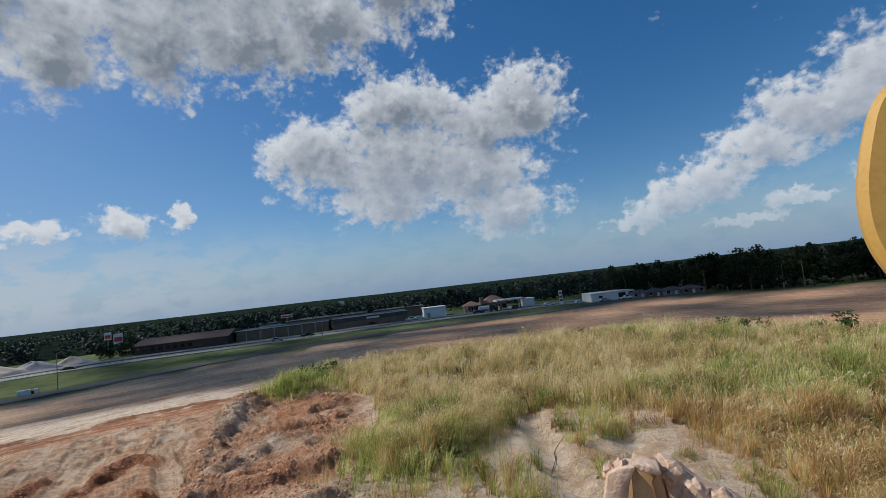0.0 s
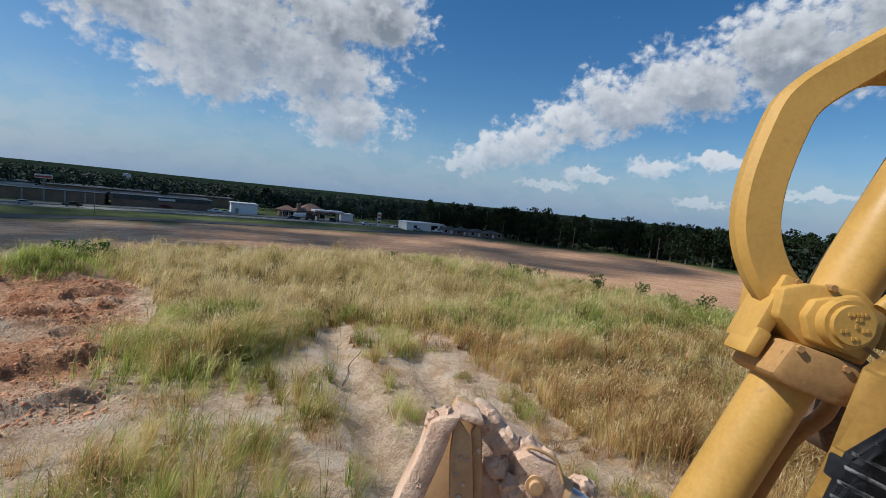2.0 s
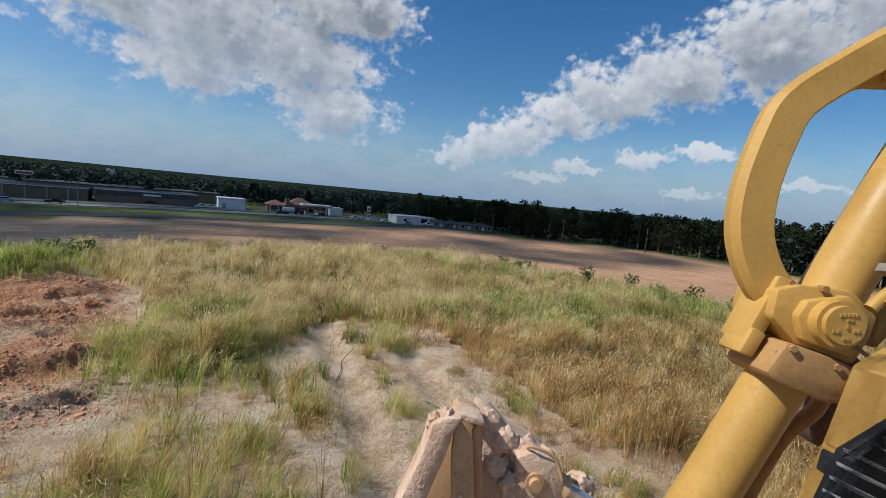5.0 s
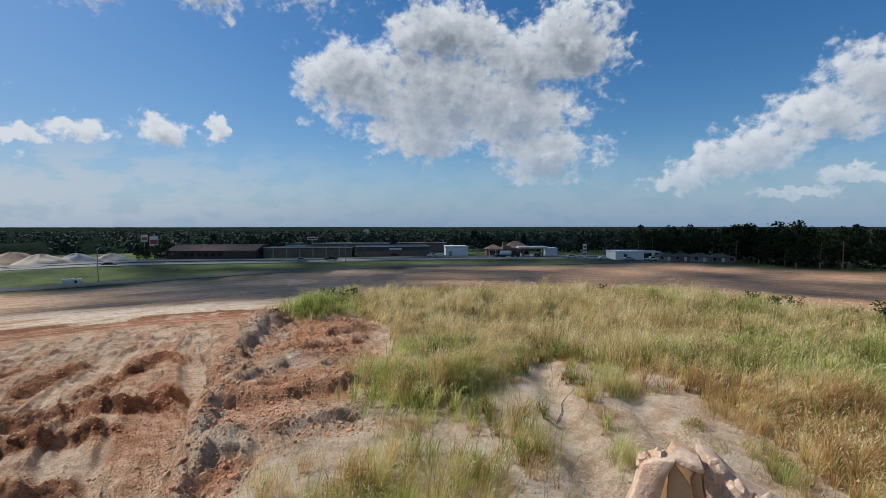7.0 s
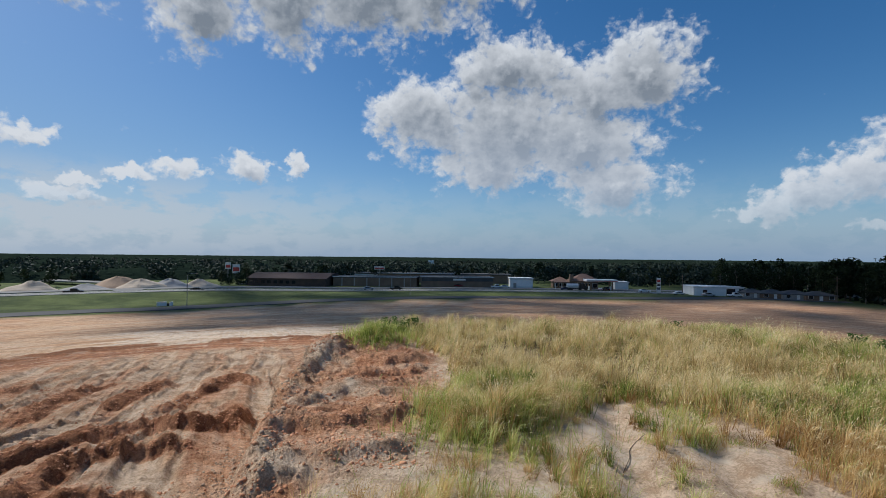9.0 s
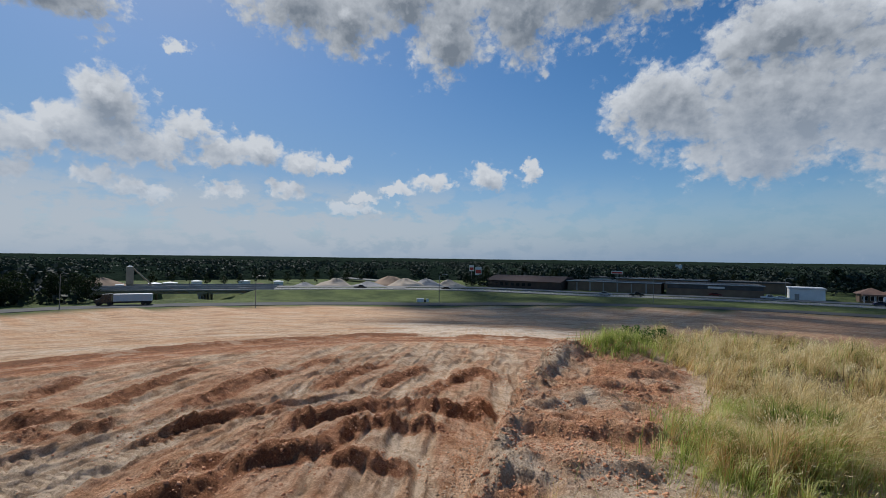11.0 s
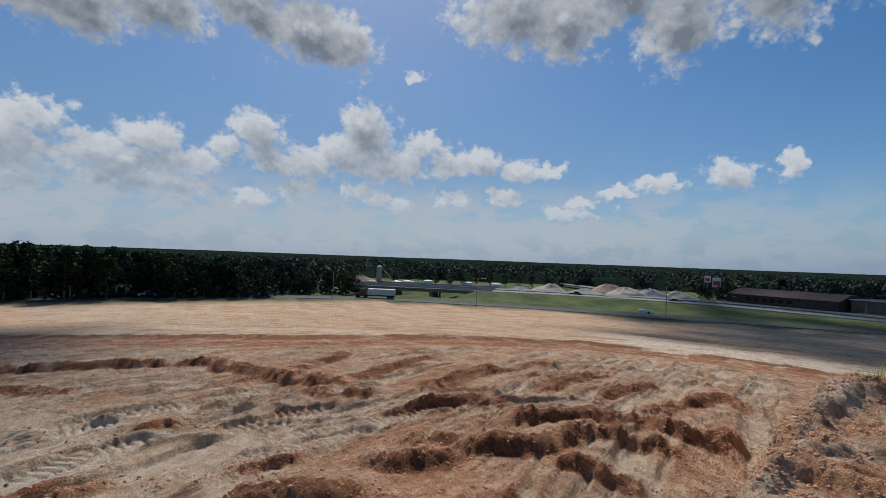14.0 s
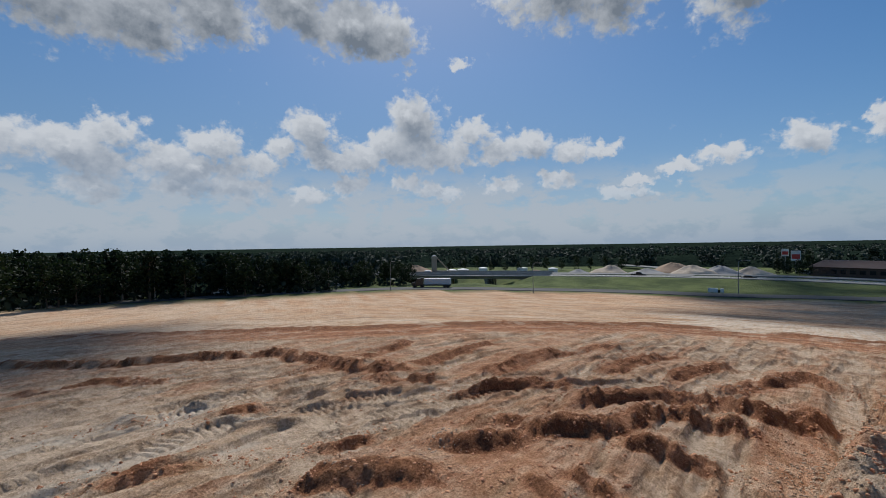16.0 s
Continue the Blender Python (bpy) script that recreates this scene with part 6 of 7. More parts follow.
    fix("sticker", prism([(1.355, -0.426), (1.412, -0.405), (1.473, -0.419), (1.779, -0.489), (1.779, -0.734), (1.604, -0.655), (1.399, -0.567), (1.338, -0.538), (1.363, -0.480)], -1.4205, -1.4145), DECAL_BLACK, hood, "torn black and white sticker", False)
    for kind, corners, up in ((DECAL_WHITE, [(1.415, -0.436), (1.534, -0.454), (1.538, -0.585), (1.499, -0.602), (1.429, -0.545), (1.450, -0.492)], 0.0016), (DECAL_BLACK, [(1.473, -0.464), (1.503, -0.468), (1.499, -0.492), (1.475, -0.489)], 0.003), (DECAL_BLACK, [(1.468, -0.517), (1.503, -0.520), (1.503, -0.545), (1.473, -0.541)], 0.003), (YELLOW, [(1.499, -0.611), (1.639, -0.541), (1.657, -0.664)], 0.0022)):
        fix("sticker_patch", prism(corners, -1.4150, -1.4145 + up), kind, hood, "", False)
    fix("mounting_bracket", prism([(1.030, -0.330), (1.110, -0.300), (1.150, -0.345), (1.120, -0.450), (1.060, -0.545), (1.010, -0.600), (0.985, -0.520)], -1.6, -1.43, 0.012), DARK_IRON, label="dirt-dark cast mounting bracket")
    fix("wire_loom", tube(bend([(1.107, -0.279, -1.420), (1.160, -0.315, -1.410), (1.247, -0.302, -1.430), (1.354, -0.324, -1.450), (1.481, -0.300, -1.470), (1.790, -0.295, -1.500)]), 0.007, 8), DUSTY, label="brown wire loom on the hood")
    fix("wire", tube(bend([(1.152, -0.296, -1.400), (1.221, -0.306, -1.400), (1.290, -0.277, -1.410), (1.343, -0.279, -1.420), (1.398, -0.304, -1.440)]), 0.004, 8), GALVANISED)

    # blade corner with its ribs, caked in mud. x right, y up, z to the viewer
    blade_m = pose(-0.050, 0.029, 3.235, 83.58, -4.63, -22.78) @ Matrix.Scale(1.05, 4)
    moldboard = bmesh.new()
    for low, high, corners in ((-1.62, -1.50, [(-0.075, -0.90), (-0.052, -0.845), (0.022, -0.69), (0.058, -0.585), (0.105, -0.567), (0.16, -0.567), (0.128, -0.62), (0.105, -0.69), (0.035, -0.845), (0.0, -0.92), (-0.15, -1.30), (-0.25, -1.25)]),):
        prism(corners, low, high, 0.012, moldboard)
    blade = fix("blade", moldboard, MUD, axes=blade_m, label="raised dozer blade corner caked in pink mud")
    web = prism([(0.16, -0.567), (0.232, -0.595), (0.24, -0.70), (0.225, -1.1), (-0.10, -1.1), (0.105, -0.69), (0.128, -0.62)], -1.72, -1.66, 0.004)
    fix("back_plate", web, TAN, blade, axes=blade_m)
    rib = prism([(0.14, -0.588), (0.155, -0.59), (0.197, -0.655), (0.205, -0.86), (0.205, -1.15), (0.10, -1.15), (0.125, -0.86), (0.125, -0.70)], -1.56, -1.535, 0.004)
    fix("rib", rib, TAN, blade, "tan welded stiffening rib", axes=blade_m)
    rib = prism([(0.20, -0.645), (0.230, -0.60), (0.238, -0.80), (0.24, -1.12), (0.215, -1.12), (0.207, -0.75)], -1.60, -1.575, 0.004)
    fix("rib", rib, TAN, blade, axes=blade_m)
    roof = prism([(0.150, -0.560), (0.235, -0.585), (0.240, -0.612), (0.155, -0.588)], -1.66, -1.53, 0.006)
    fix("top_plate", roof, MUD, blade, axes=blade_m)
    beam = prism([(0.238, -0.60), (0.30, -0.625), (0.36, -0.695), (0.46, -0.745), (0.52, -0.80), (0.52, -1.0), (0.24, -1.2)], -1.85, -1.66, 0.02)
    fix("top_beam", beam, MUD, blade, "blade top beam under crumbly mud", axes=blade_m)
    lug = prism([(0.36, -0.74), (0.41, -0.72), (0.51, -0.765), (0.535, -0.86), (0.47, -1.0), (0.37, -1.0)], -1.66, -1.58, 0.012)
    fix("ram_lug", lug, MUD, blade, axes=blade_m)
    hook = tube(bend([(0.40, -0.715, -1.60), (0.41, -0.70, -1.58), (0.47, -0.725, -1.58), (0.50, -0.755, -1.58), (0.52, -0.82, -1.58)]), 0.006, 8)
    fix("hose_hook", hook, TAN, blade, axes=blade_m)
    pin = bmesh.new()
    rod((0.42, -0.825, -1.60), (0.42, -0.825, -1.55), 0.022, n=20, bm=pin)
    fix("pin", pin, TAN, blade, axes=blade_m)
    eye_ring = bmesh.new()
    rod((0.42, -0.825, -1.59), (0.42, -0.825, -1.57), 0.034, n=20, bm=eye_ring)
    fix("pin_boss", eye_ring, TAN, blade, axes=blade_m)
    tilt = bmesh.new()
    rod((0.45, -0.82, -1.64), (0.545, -0.875, -1.62), 0.045, n=20, bm=tilt)
    fix("rod_end", tilt, TAN, blade, axes=blade_m)
    shaft = bmesh.new()
    rod((0.53, -0.865, -1.62), (0.78, -1.02, -1.58), 0.030, n=20, bm=shaft)
    fix("tilt_rod", shaft, CHROME, blade, "bare bright tilt ram rod", axes=blade_m)
    tail = bmesh.new()
    rod((0.76, -1.01, -1.58), (1.5, -1.55, -1.50), 0.06, n=20, bm=tail)
    fix("tilt_ram", tail, DUSTY, blade, axes=blade_m)

    def lump(points, radius, seed, squash=1.0):
        own = bmesh.new()
        for k, p in enumerate(points):
            made = bmesh.ops.create_icosphere(own, subdivisions=3, radius=1.0)["verts"]
            r = radius * (0.8 + 0.4 * grain(k * 3.7, seed))
            for v in made:
                d = v.co.normalized()
                q = d * 2.2 + Vector((seed + k * 5, 0, 0))
                swell = 1 + 0.28 * noise.noise(q) + 0.22 * noise.noise(q * 2.7) + 0.14 * noise.noise(q * 6.5)
                v.co = Vector(p) + Vector((d.x * r, d.y * r * squash, d.z * r)) * swell
        return own

    for k, (x, y, z) in enumerate(((0.27, -0.655, -1.70), (0.33, -0.72, -1.68), (0.40, -0.765, -1.68), (0.47, -0.80, -1.67), (0.30, -0.80, -1.66), (0.36, -0.87, -1.63), (0.63, -0.92, -1.72))):
        fix("mud_cake", lump([(x, y, z)], 0.055, 3 + k), MUD, blade, "crumbly lump of dried mud", axes=blade_m)
    for k, (x, y, z) in enumerate(((0.07, -0.60, -1.545), (0.11, -0.585, -1.55), (0.05, -0.70, -1.53), (0.02, -0.78, -1.52))):
        fix("mud_cake", lump([(x, y, z)], 0.026, 19 + k, 1.3), MUD, blade, "thin flake of dried mud", axes=blade_m)
    for k, (x, y) in enumerate(((0.145, -0.77), (0.17, -0.80), (0.155, -0.84), (0.185, -0.72), (0.16, -0.71), (0.22, -0.69), (0.175, -0.88))):
        fix("mud_crumb", lump([(x, y, -1.532)], 0.008, 20 + k), MUD, blade, axes=blade_m)

    # below: track frames and push arms that carry it all
    for x in (-1.15, 1.25):
        shoe_run = prism([(-3.6, 0.35), (-3.2, 0.02), (0.6, 0.02), (1.0, 0.35), (1.0, 0.75), (0.6, 1.02), (-3.2, 1.02), (-3.6, 0.75)], -0.28, 0.28, 0.03)
        shoe_run.transform(pose(x, 0, 0) @ pose(0, 0, 0, 90, 0, 90))
        track = part("crawler_track", shoe_run, DARK_IRON, dozer, "dark steel crawler track")
        for k in range(17):
            bar = box(x - 0.29, -3.2 + k * 0.22, 1.02, x + 0.29, -3.17 + k * 0.22, 1.07)
            part("grouser", bar, DARK_IRON, track)
    part("hull", box(-0.75, -3.4, 0.5, 1.0, 0.6, 1.25, 0.05), DUSTY, dozer)
    arm = tube([(-1.55, -1.2, 0.55), (-1.45, 0.4, 0.7), (-0.95, 1.25, 1.35)], 0.10, 10)
    part("push_arm", arm, DUSTY, dozer)


build_bulldozer()


# ---- clods, grass and weeds ----
def land_z(x, y):
    return land(x, y)[0]


def clods(name, count, seed, mat, label, weight, small, large, area):
    """Broken lumps of earth strewn where the weight says, all one object."""
    rng = np.random.default_rng(seed)
    x0, x1, y0, y1 = area
    x, y = rng.uniform(x0, x1, count * 14), rng.uniform(y0, y1, count * 14)
    keep = rng.random(len(x)) < weight(x, y)
    x, y = x[keep][:count], y[keep][:count]
    k = len(x)
    g = (1 + 5**0.5) / 2
    ico = np.array([(-1, g, 0), (1, g, 0), (-1, -g, 0), (1, -g, 0), (0, -1, g), (0, 1, g), (0, -1, -g), (0, 1, -g), (g, 0, -1), (g, 0, 1), (-g, 0, -1), (-g, 0, 1)]) / 1.902
    tri = np.array([(0, 11, 5), (0, 5, 1), (0, 1, 7), (0, 7, 10), (0, 10, 11), (1, 5, 9), (5, 11, 4), (11, 10, 2), (10, 7, 6), (7, 1, 8),
                    (3, 9, 4), (3, 4, 2), (3, 2, 6), (3, 6, 8), (3, 8, 9), (4, 9, 5), (2, 4, 11), (6, 2, 10), (8, 6, 7), (9, 8, 1)])
    size = small * (large / small) ** (rng.random(k) ** 2.6)
    a = rng.uniform(0, 2 * np.pi, k)
    v = ico[None] * rng.uniform(0.55, 1.35, (k, 12, 1)) * rng.uniform(0.7, 1.25, (k, 1, 3)) * size[:, None, None]
    ca, sa = np.cos(a)[:, None], np.sin(a)[:, None]
    v = np.stack([v[..., 0] * ca - v[..., 1] * sa, v[..., 0] * sa + v[..., 1] * ca, v[..., 2] * 0.75], -1)
    v += np.stack([x, y, land_z(x, y) - size * 0.08], 1)[:, None]
    f = tri[None] + (np.arange(k) * 12)[:, None, None]
    ob = new(name, mesh_of(name, v.reshape(-1, 3), f.reshape(-1, 3), mat))
    return tagged(ob, label, "clods", kind="stuff")


def berm_weight(x, y):
    w = np.zeros(x.shape)
    for line, high, half in BERMS:
        w = np.maximum(w, np.exp(-(along(x, y, line)[1] / (half * 1.3)) ** 2) * (along(x, y, line)[0] < 1.2))
    return w * 0.9 + 0.05 * ease(fractal(x / 1.5, y / 1.5, 3, 19), 0.45, 0.6)


def pile_weight(x, y):
    red = ease(inside(x, y, GRASS_EDGE), 0.1, -0.4) * ease(inside(x, y, MOUND), -0.6, 0.2) * (y > 3.5) * (x < 0.5)
    return red * (0.15 + 0.85 * ease(fractal(x / 1.6, y / 0.6, 4, 29), 0.42, 0.58))


def flank_weight(x, y):
    d = inside(x, y, MOUND)
    return np.exp(-((d + 0.4) / 0.6) ** 2) * (x < -1.8) * (y > 0) * (0.2 + 0.8 * ease(fractal(x / 0.8, y / 0.8, 3, 33), 0.4, 0.6))


clods("clay_clods", 19000, 1, CLOD, "broken orange clay clods along pushed ridges", berm_weight, 0.010, 0.050, (-26, -2, -6, 19))
clods("red_clods", 10000, 2, CLOD, "crumbled red clay lumps on the bank", pile_weight, 0.009, 0.048, (-7, 0, 3, 18))
clods("grey_clods", 6500, 3, GREY_CLOD, "grey crumbs of dry soil on the bank's flank", flank_weight, 0.010, 0.055, (-9, -1, -1, 19))
clods("sand_crumbs", 1500, 4, GREY_CLOD, "small dry crumbs on the bare sand", lambda x, y: 0.05 + 0.2 * (fractal(x / 0.7, y / 0.7, 3, 39) > 0.52), 0.008, 0.035, (-3, 6, 3, 12))

WAYS = ([(2.4, 11.6), (2.1, 9), (2.0, 6.5), (1.7, 3)], [(3.7, 9.6), (3.5, 7.5), (3.3, 5), (2.9, 2)])


def grass(name, count, seed, mat, label, cover, tall, wide, head=0.0, area=(-7, 23.5, 2, 23.5), lean=(0.24, 0.06)):
    """Blades with a bent tip, some with a seed head, all one object. cover gives the chance and the height at a place."""
    rng = np.random.default_rng(seed)
    x0, x1, y0, y1 = area
    xs, ys, hs = [], [], []
    got = 0
    for _ in range(40):
        x, y = rng.uniform(x0, x1, 60000), rng.uniform(y0, y1, 60000)
        chance, high = cover(x, y)
        keep = rng.random(len(x)) < chance
        xs.append(x[keep]), ys.append(y[keep]), hs.append(high[keep])
        got += keep.sum()
        if got >= count:
            break
    x, y, high = (np.concatenate(c)[:count] for c in (xs, ys, hs))
    k = len(x)
    # blades gather in tussocks and spread outward from them
    cell = 0.30 * (1 + np.floor(np.hypot(x, y) / 9) * 0.25)
    ix, iy = np.floor(x / cell), np.floor(y / cell)
    tx, ty = (ix + 0.15 + 0.7 * lattice(ix, iy, seed)) * cell, (iy + 0.15 + 0.7 * lattice(ix, iy, seed + 9)) * cell
    pull = 0.25 + 0.5 * lattice(ix, iy, seed + 21)
    x, y = tx + (x - tx) * pull, ty + (y - ty) * pull
    z = land_z(x, y) - 0.02
    swell = 0.5 + 0.9 * fractal(x / 0.75, y / 0.75, 2, 145)
    h = tall * high * rng.uniform(0.5, 1.15, k) * (0.55 + 0.7 * lattice(ix, iy, seed + 33)) * swell
    gust = fractal(x / 2.2, y / 2.2, 3, 141) - 0.5
    bx = (lean[0] + 0.6 * gust + rng.normal(0, 0.32, k)) * h + (x - tx) * 1.9
    by = (lean[1] + 0.4 * gust + rng.normal(0, 0.32, k)) * h + (y - ty) * 1.9
    a = rng.uniform(0, np.pi, k)
    r = np.hypot(x, y)
    w = wide * rng.uniform(0.6, 1.3, k) * (0.42 + r / 14)
    ux, uy = np.cos(a) * w, np.sin(a) * w
    foot, zero = np.stack([x, y, z], 1), np.zeros(k)
    side = np.stack([ux, uy, zero], 1)
    droop = np.minimum((bx**2 + by**2) / h**2, 1.5)
    knee = foot + np.stack([bx * 0.40, by * 0.40, h * (0.72 - 0.06 * droop)], 1)
    tip = foot + np.stack([bx * 1.15, by * 1.15, h * (0.98 - 0.30 * droop)], 1)
    v = np.stack([foot - side * 0.5, foot + side * 0.5, knee + side * 0.42, knee - side * 0.42, tip], 1)
    f = np.array([(0, 1, 2), (0, 2, 3), (3, 2, 4)])[None] + (np.arange(k) * 5)[:, None, None]
    v, f = v.reshape(-1, 3), f.reshape(-1, 3)
    blades = len(f)
    if head:
        pick = rng.random(k) < head
        up = (tip - knee)[pick]
        up /= np.linalg.norm(up, axis=1)[:, None]
        top, s = tip[pick], side[pick] / np.linalg.norm(side[pick], axis=1)[:, None]
        size = (0.035 + 0.04 * rng.random((len(top), 1))) * (0.8 + r[pick] / 40)[:, None]
        thick = 0.0058 * (0.45 + r[pick] / 12)[:, None]
        q = np.stack([top - up * size, top - up * size * 0.4 + s * thick, top + up * size * 0.5, top - up * size * 0.4 - s * thick], 1)
        g = np.array([(0, 1, 2), (0, 2, 3)])[None] + (np.arange(len(top)) * 4)[:, None, None] + len(v)
        v, f = np.concatenate([v, q.reshape(-1, 3)]), np.concatenate([f, g.reshape(-1, 3)])
    me = mesh_of(name, v, f, mat)
    me.materials.append(SEED_HEAD)
    me.polygons.foreach_set("material_index", (np.arange(len(f)) >= blades).astype(np.int32))
    return tagged(new(name, me), label, "grass", kind="stuff")


def meadow(x, y):
    """How much tall grass stands at a place: dense, and the bare part."""
    edge = inside(x, y, GRASS_EDGE) + 0.7 * (fractal(x / 1.2, y / 1.2, 3, 151) - 0.5)
    bare = ease(inside(x, y, BARE) + 0.9 * (fractal(x / 0.9, y / 0.9, 3, 153) - 0.5), -0.25, 0.25)
    full = ease(edge, -0.15, 0.35)
    gaps = ease(fractal(x / 0.9, y / 0.9, 3, 157), 0.34, 0.48)
    return full * (1 - bare) * (0.12 + 0.88 * gaps), full * bare


# clumps that stand on the bare sand and along its edge: middle, half width, height
CLUMPS = ((-1.0, 5.4, 0.45, 0.9), (-1.4, 5.2, 0.30, 0.8), (-0.6, 5.9, 0.50, 0.9), (-0.3, 4.6, 0.45, 0.9), (-2.3, 5.3, 0.18, 0.7), (1.0, 6.8, 0.28, 0.8), (1.2, 6.1, 0.34, 0.8), (0.3, 5.4, 0.40, 0.8),
          (3.1, 8.5, 0.32, 1.0), (3.6, 8.7, 0.30, 1.0), (1.4, 9.6, 0.35, 0.9), (-0.5, 8.6, 0.75, 1.1), (-0.9, 9.4, 0.8, 1.1), (0.3, 9.0, 0.5, 1.0), (0.6, 4.2, 0.4, 0.8))


def clumped(x, y):
    """How much of a standing clump there is at a place."""
    c = np.zeros(np.shape(x))
    for mid_x, mid_y, half, high in CLUMPS:
        c = np.maximum(c, high * np.exp(-(((x - mid_x) ** 2 + (y - mid_y) ** 2) / half**2) ** 1.5))
    return c * (0.5 + 0.9 * fractal(x / 0.45, y / 0.45, 2, 199))


def nearness(x, y):
    return np.clip(11 / np.maximum(np.hypot(x, y), 5), 0.25, 1.3)


def straw_cover(x, y):
    dense, _ = meadow(x, y)
    dry = ease(fractal(x / 3.0, y / 3.0, 3, 161) + 0.45 * ease(y, 9, 15) - 0.20 * ease(x, 4, 9) * ease(y, 16, 11), 0.42, 0.60)
    return dense * (0.10 + 0.9 * dry) * nearness(x, y) * 0.75, 0.75 + 0.5 * fractal(x / 1.1, y / 1.1, 3, 163)


def green_cover(x, y):
    dense, _ = meadow(x, y)
    lush = ease(fractal(x / 2.6, y / 2.6, 3, 171) + 0.50 * ease(x, 3, 7) * ease(y, 8.0, 10) - 0.70 * ease(y, 10.5, 14) * ease(x, 11, 7) - 0.30 * ease(x, 3.3, 4.6) * ease(y, 10.5, 8), 0.42, 0.58)
    edge = np.exp(-((x + 0.4) / 1.1) ** 2 - ((y - 9.2) / 1.3) ** 2) + 1.3 * np.exp(-((x + 4.9) / 0.9) ** 2 - ((y - 17.0) / 0.9) ** 2) + np.exp(-((x + 4.3) / 1.3) ** 2 - ((y - 18.8) / 1.4) ** 2)
    edge = edge + 0.9 * clumped(x, y)
    return np.clip(dense * (0.12 + 0.88 * lush) + 0.8 * edge * (fractal(x / 0.8, y / 0.8, 2, 173) > 0.35), 0, 1) * nearness(x, y) * 0.75, 0.72 + 0.45 * fractal(x / 1.3, y / 1.3, 3, 175) + 0.1 * edge


def russet_cover(x, y):
    dense, _ = meadow(x, y)
    rust = ease(x, 3.2, 4.4) * ease(y, 10, 7.5) * (0.35 + 0.65 * ease(x, 9, 6)) + 0.22 * ease(fractal(x / 2.0, y / 2.0, 3, 181), 0.5, 0.65)
    dense, rust = dense + 0.9 * clumped(x, y), rust + 0.6 * clumped(x, y)
    return dense * np.clip(rust, 0, 1) * nearness(x, y) * 0.8, 0.8 + 0.4 * fractal(x / 1.0, y / 1.0, 3, 183)


def tuft_cover(x, y):
    _, bare = meadow(x, y)
    worn = np.ones(x.shape)
    for line in WAYS:
        worn = worn * ease(along(x, y, line)[0], 0.22, 0.5)
    clump = ease(fractal(x / 0.5, y / 0.5, 3, 191) + 0.10 * ease(x, 1.6, -0.5), 0.50, 0.64)
    return bare * (0.035 + clump) * (0.04 + 0.96 * worn), 0.35 + 0.7 * clump


def tuft_green_cover(x, y):
    chance, high = tuft_cover(x, y)
    return chance * ease(fractal(x / 1.1, y / 1.1, 2, 195), 0.45, 0.6), high


grass("straw_grass", 88000, 11, STRAW, "tall dry straw-coloured grass with pale seed heads", straw_cover, 0.62, 0.0070, 0.42)
grass("green_grass", 84000, 12, GREEN_GRASS, "tall green grass bending in the wind", green_cover, 0.58, 0.0076, 0.16)
grass("russet_grass", 66000, 13, RUSSET, "tall russet-stemmed dry grass on the bank", russet_cover, 0.60, 0.0066, 0.35, area=(-3, 18, 2, 16))
grass("sand_tufts", 13000, 14, RUSSET, "thin dry grass tufts on bare sand", tuft_cover, 0.30, 0.0052, 0.25, area=(-3.4, 6.5, 2.2, 11.8))
grass("green_tufts", 8000, 15, GREEN_GRASS, "thin green grass tufts on bare sand", tuft_green_cover, 0.34, 0.0065, 0.1, area=(-3.4, 6.5, 2.2, 11.8))


def thatch_cover(x, y):
    dense, bare = meadow(x, y)
    return dense * nearness(x, y) * 0.6, 0.7 + 0.6 * fractal(x / 0.9, y / 0.9, 2, 197)


grass("grass_thatch", 26000, 16, RUSSET, "short brown undergrowth among taller grass", thatch_cover, 0.26, 0.011, 0.0, lean=(0.1, 0.0))


def build_weed(seed):
    rng = np.random.default_rng(seed)
    t = thing("weed_plant", pose(0, 0, 0), "leafy dark green weed standing above the grass", "weed", "weeds on the bank")
    stems = bmesh.new()
    clumps = []
    for k in range(6):
        a, d = rng.uniform(0, 2 * math.pi), rng.uniform(0.1, 0.32)
        top = (math.cos(a) * d, math.sin(a) * d, rng.uniform(0.35, 0.85))
        tube(bend([(0, 0, -0.03), (top[0] * 0.4, top[1] * 0.4, top[2] * 0.5), top], 4), 0.007, 5, stems)
        clumps += [top, (top[0] * 0.7, top[1] * 0.7, top[2] * 0.7), (top[0] * 0.6, top[1] * 0.6, top[2] * 0.4)]
    part("stems", stems, WEED, t)
    corners, faces = sprays(rng, clumps, np.full(len(clumps), 0.17), 420, 0.045)
    leaves = new("leaves", mesh_of("leaves", corners, faces, WEED))
    leaves.parent = t
    return t


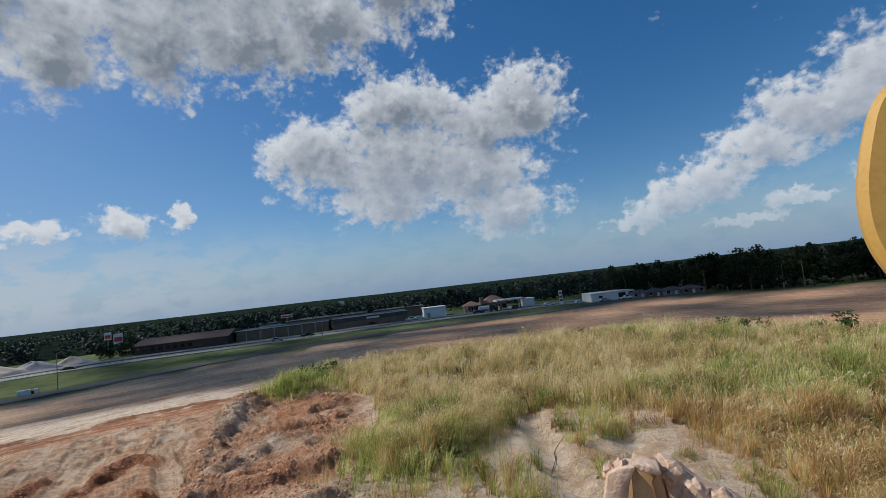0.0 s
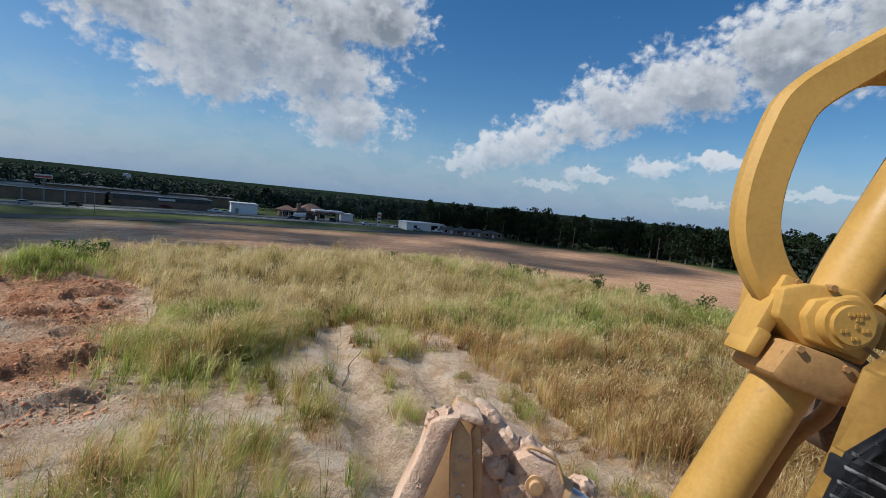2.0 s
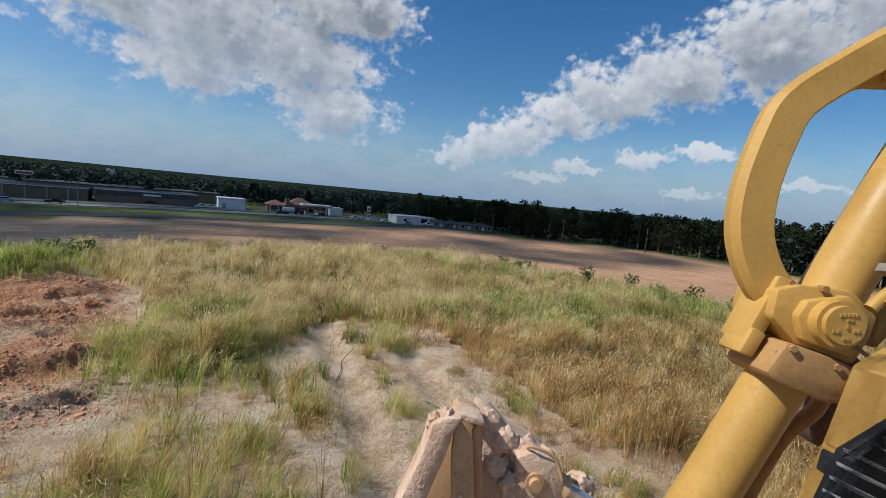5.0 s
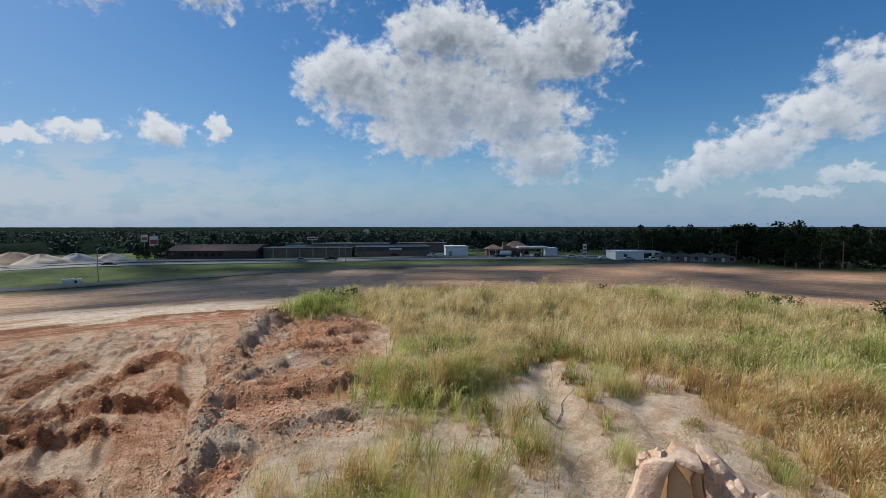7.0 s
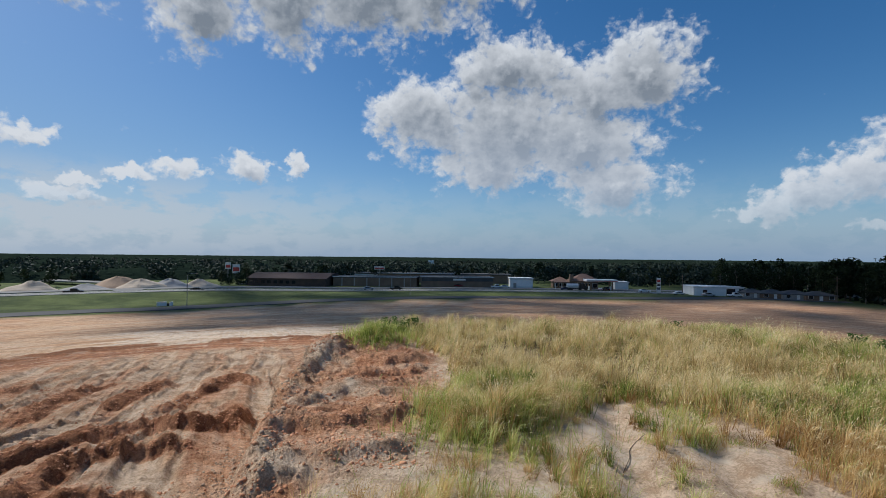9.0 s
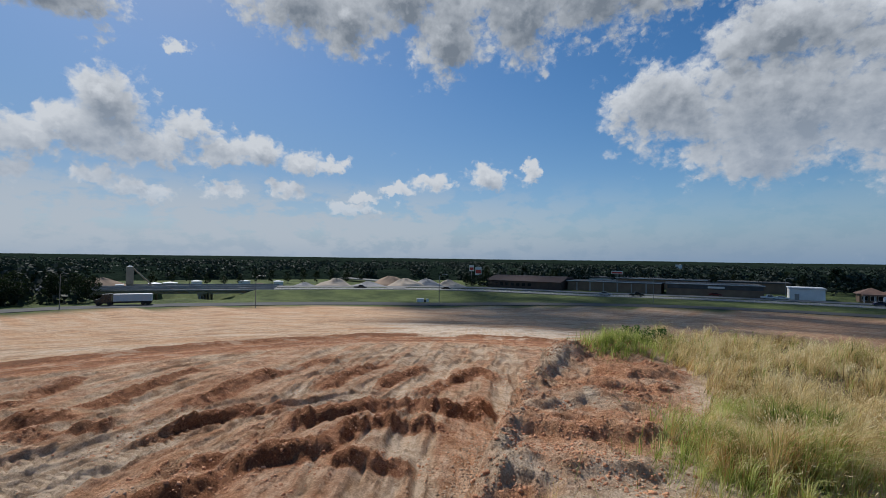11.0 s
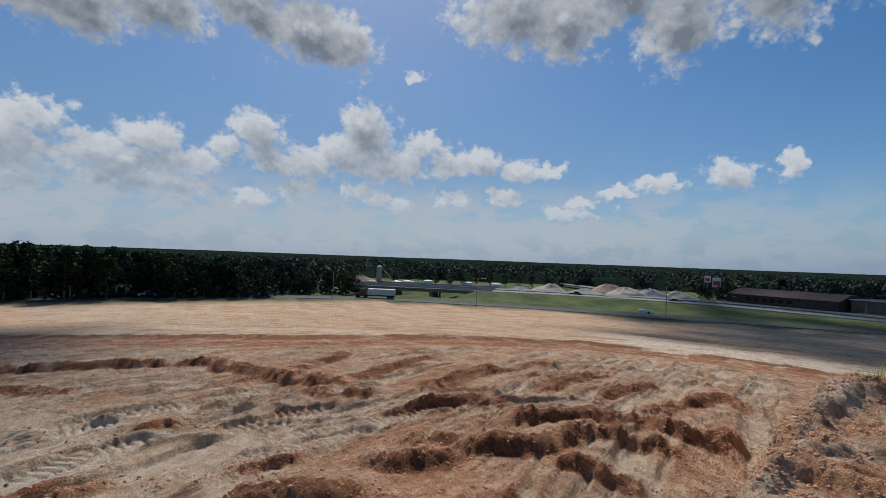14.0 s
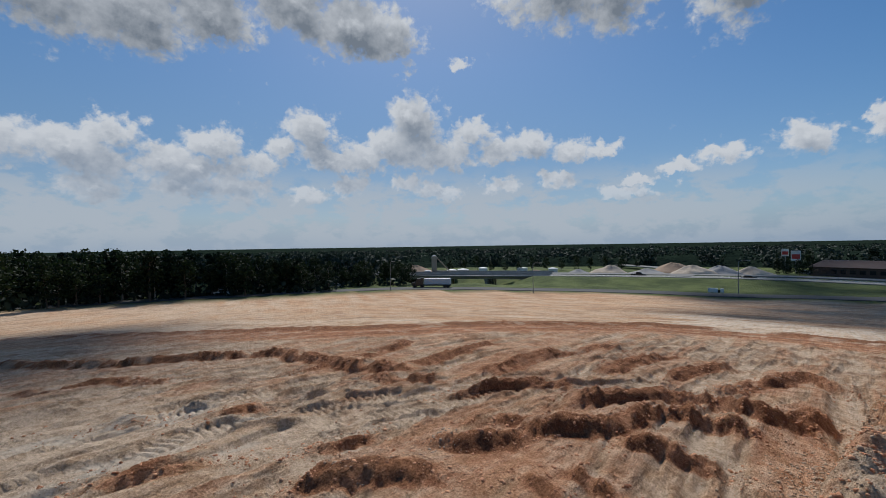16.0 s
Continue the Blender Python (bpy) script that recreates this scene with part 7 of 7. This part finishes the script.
def place_weeds():
    rng = np.random.default_rng(77)
    kinds = [build_weed(1), build_weed(2), build_weed(3)]
    first = [True] * 3
    spots = [(12.6, 17.2), (13.1, 16.9), (12.2, 17.8), (14.2, 15.6), (14.6, 14.9), (15.6, 13.4), (16.4, 12.6), (17.2, 11.6), (18.0, 10.4), (7.5, 21.6), (-4.4, 18.4), (-5.0, 19.0), (-3.9, 18.9), (18.9, 9.0), (20.2, 7.4)]
    for j, (x, y) in enumerate(spots):
        k = j % 3
        m = Matrix.Translation((x, y, ground_z(x, y))) @ pose(0, 0, 0, 0, 0, rng.uniform(0, 360)) @ Matrix.Scale(rng.uniform(0.7, 1.1), 4)
        if first[k]:
            first[k] = False
            kinds[k].matrix_world = m
        else:
            copy_thing(kinds[k], Matrix.Identity(4)).matrix_world = m


place_weeds()


def build_stick(points, radius, label):
    pts = [(x, y, ground_z(x, y) + radius + lift) for x, y, lift in points]
    ob = part("fallen_stick", tube(bend(pts, 5), radius, 6), WOOD)
    return tagged(ob, label, "stick")


build_stick([(1.88, 7.4, 0), (2.1, 7.9, 0.02), (2.2, 8.25, 0.01), (2.5, 8.5, 0.04)], 0.007, "thin dark dead branch lying on sand")
build_stick([(3.0, 6.2, 0), (3.35, 6.0, 0.02)], 0.008, "short dark twig lying on sand")


# ---- unseen clouds of loose balls, added to shade field and left woods ----
def build_shade_cloud(mid_x, mid_y, half_x, half_y, swells, seed, size):
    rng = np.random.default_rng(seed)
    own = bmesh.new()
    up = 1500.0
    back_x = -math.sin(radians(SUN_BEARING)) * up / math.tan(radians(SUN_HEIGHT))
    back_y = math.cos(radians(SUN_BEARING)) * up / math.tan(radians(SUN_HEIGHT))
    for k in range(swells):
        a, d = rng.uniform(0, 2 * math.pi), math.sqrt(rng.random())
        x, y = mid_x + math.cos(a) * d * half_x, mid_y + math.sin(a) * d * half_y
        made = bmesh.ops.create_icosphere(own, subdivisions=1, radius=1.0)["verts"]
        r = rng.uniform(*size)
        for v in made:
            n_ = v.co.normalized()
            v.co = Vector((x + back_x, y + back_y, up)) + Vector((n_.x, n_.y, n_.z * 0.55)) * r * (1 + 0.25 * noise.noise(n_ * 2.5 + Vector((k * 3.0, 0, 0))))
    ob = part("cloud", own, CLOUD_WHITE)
    tagged(ob, "unseen cloud of loose white balls added to shade the ground", "cloud", kind="structure")


build_shade_cloud(54, 214, 196, 128, 600, 3, (6, 9))
build_shade_cloud(-64, 116, 38, 26, 34, 7, (6, 9))
build_shade_cloud(-36, 84, 36, 28, 54, 5, (6, 9))
build_shade_cloud(-46, -34, 44, 24, 84, 6, (6, 9))
build_shade_cloud(-240, -50, 90, 95, 150, 4, (9, 16))
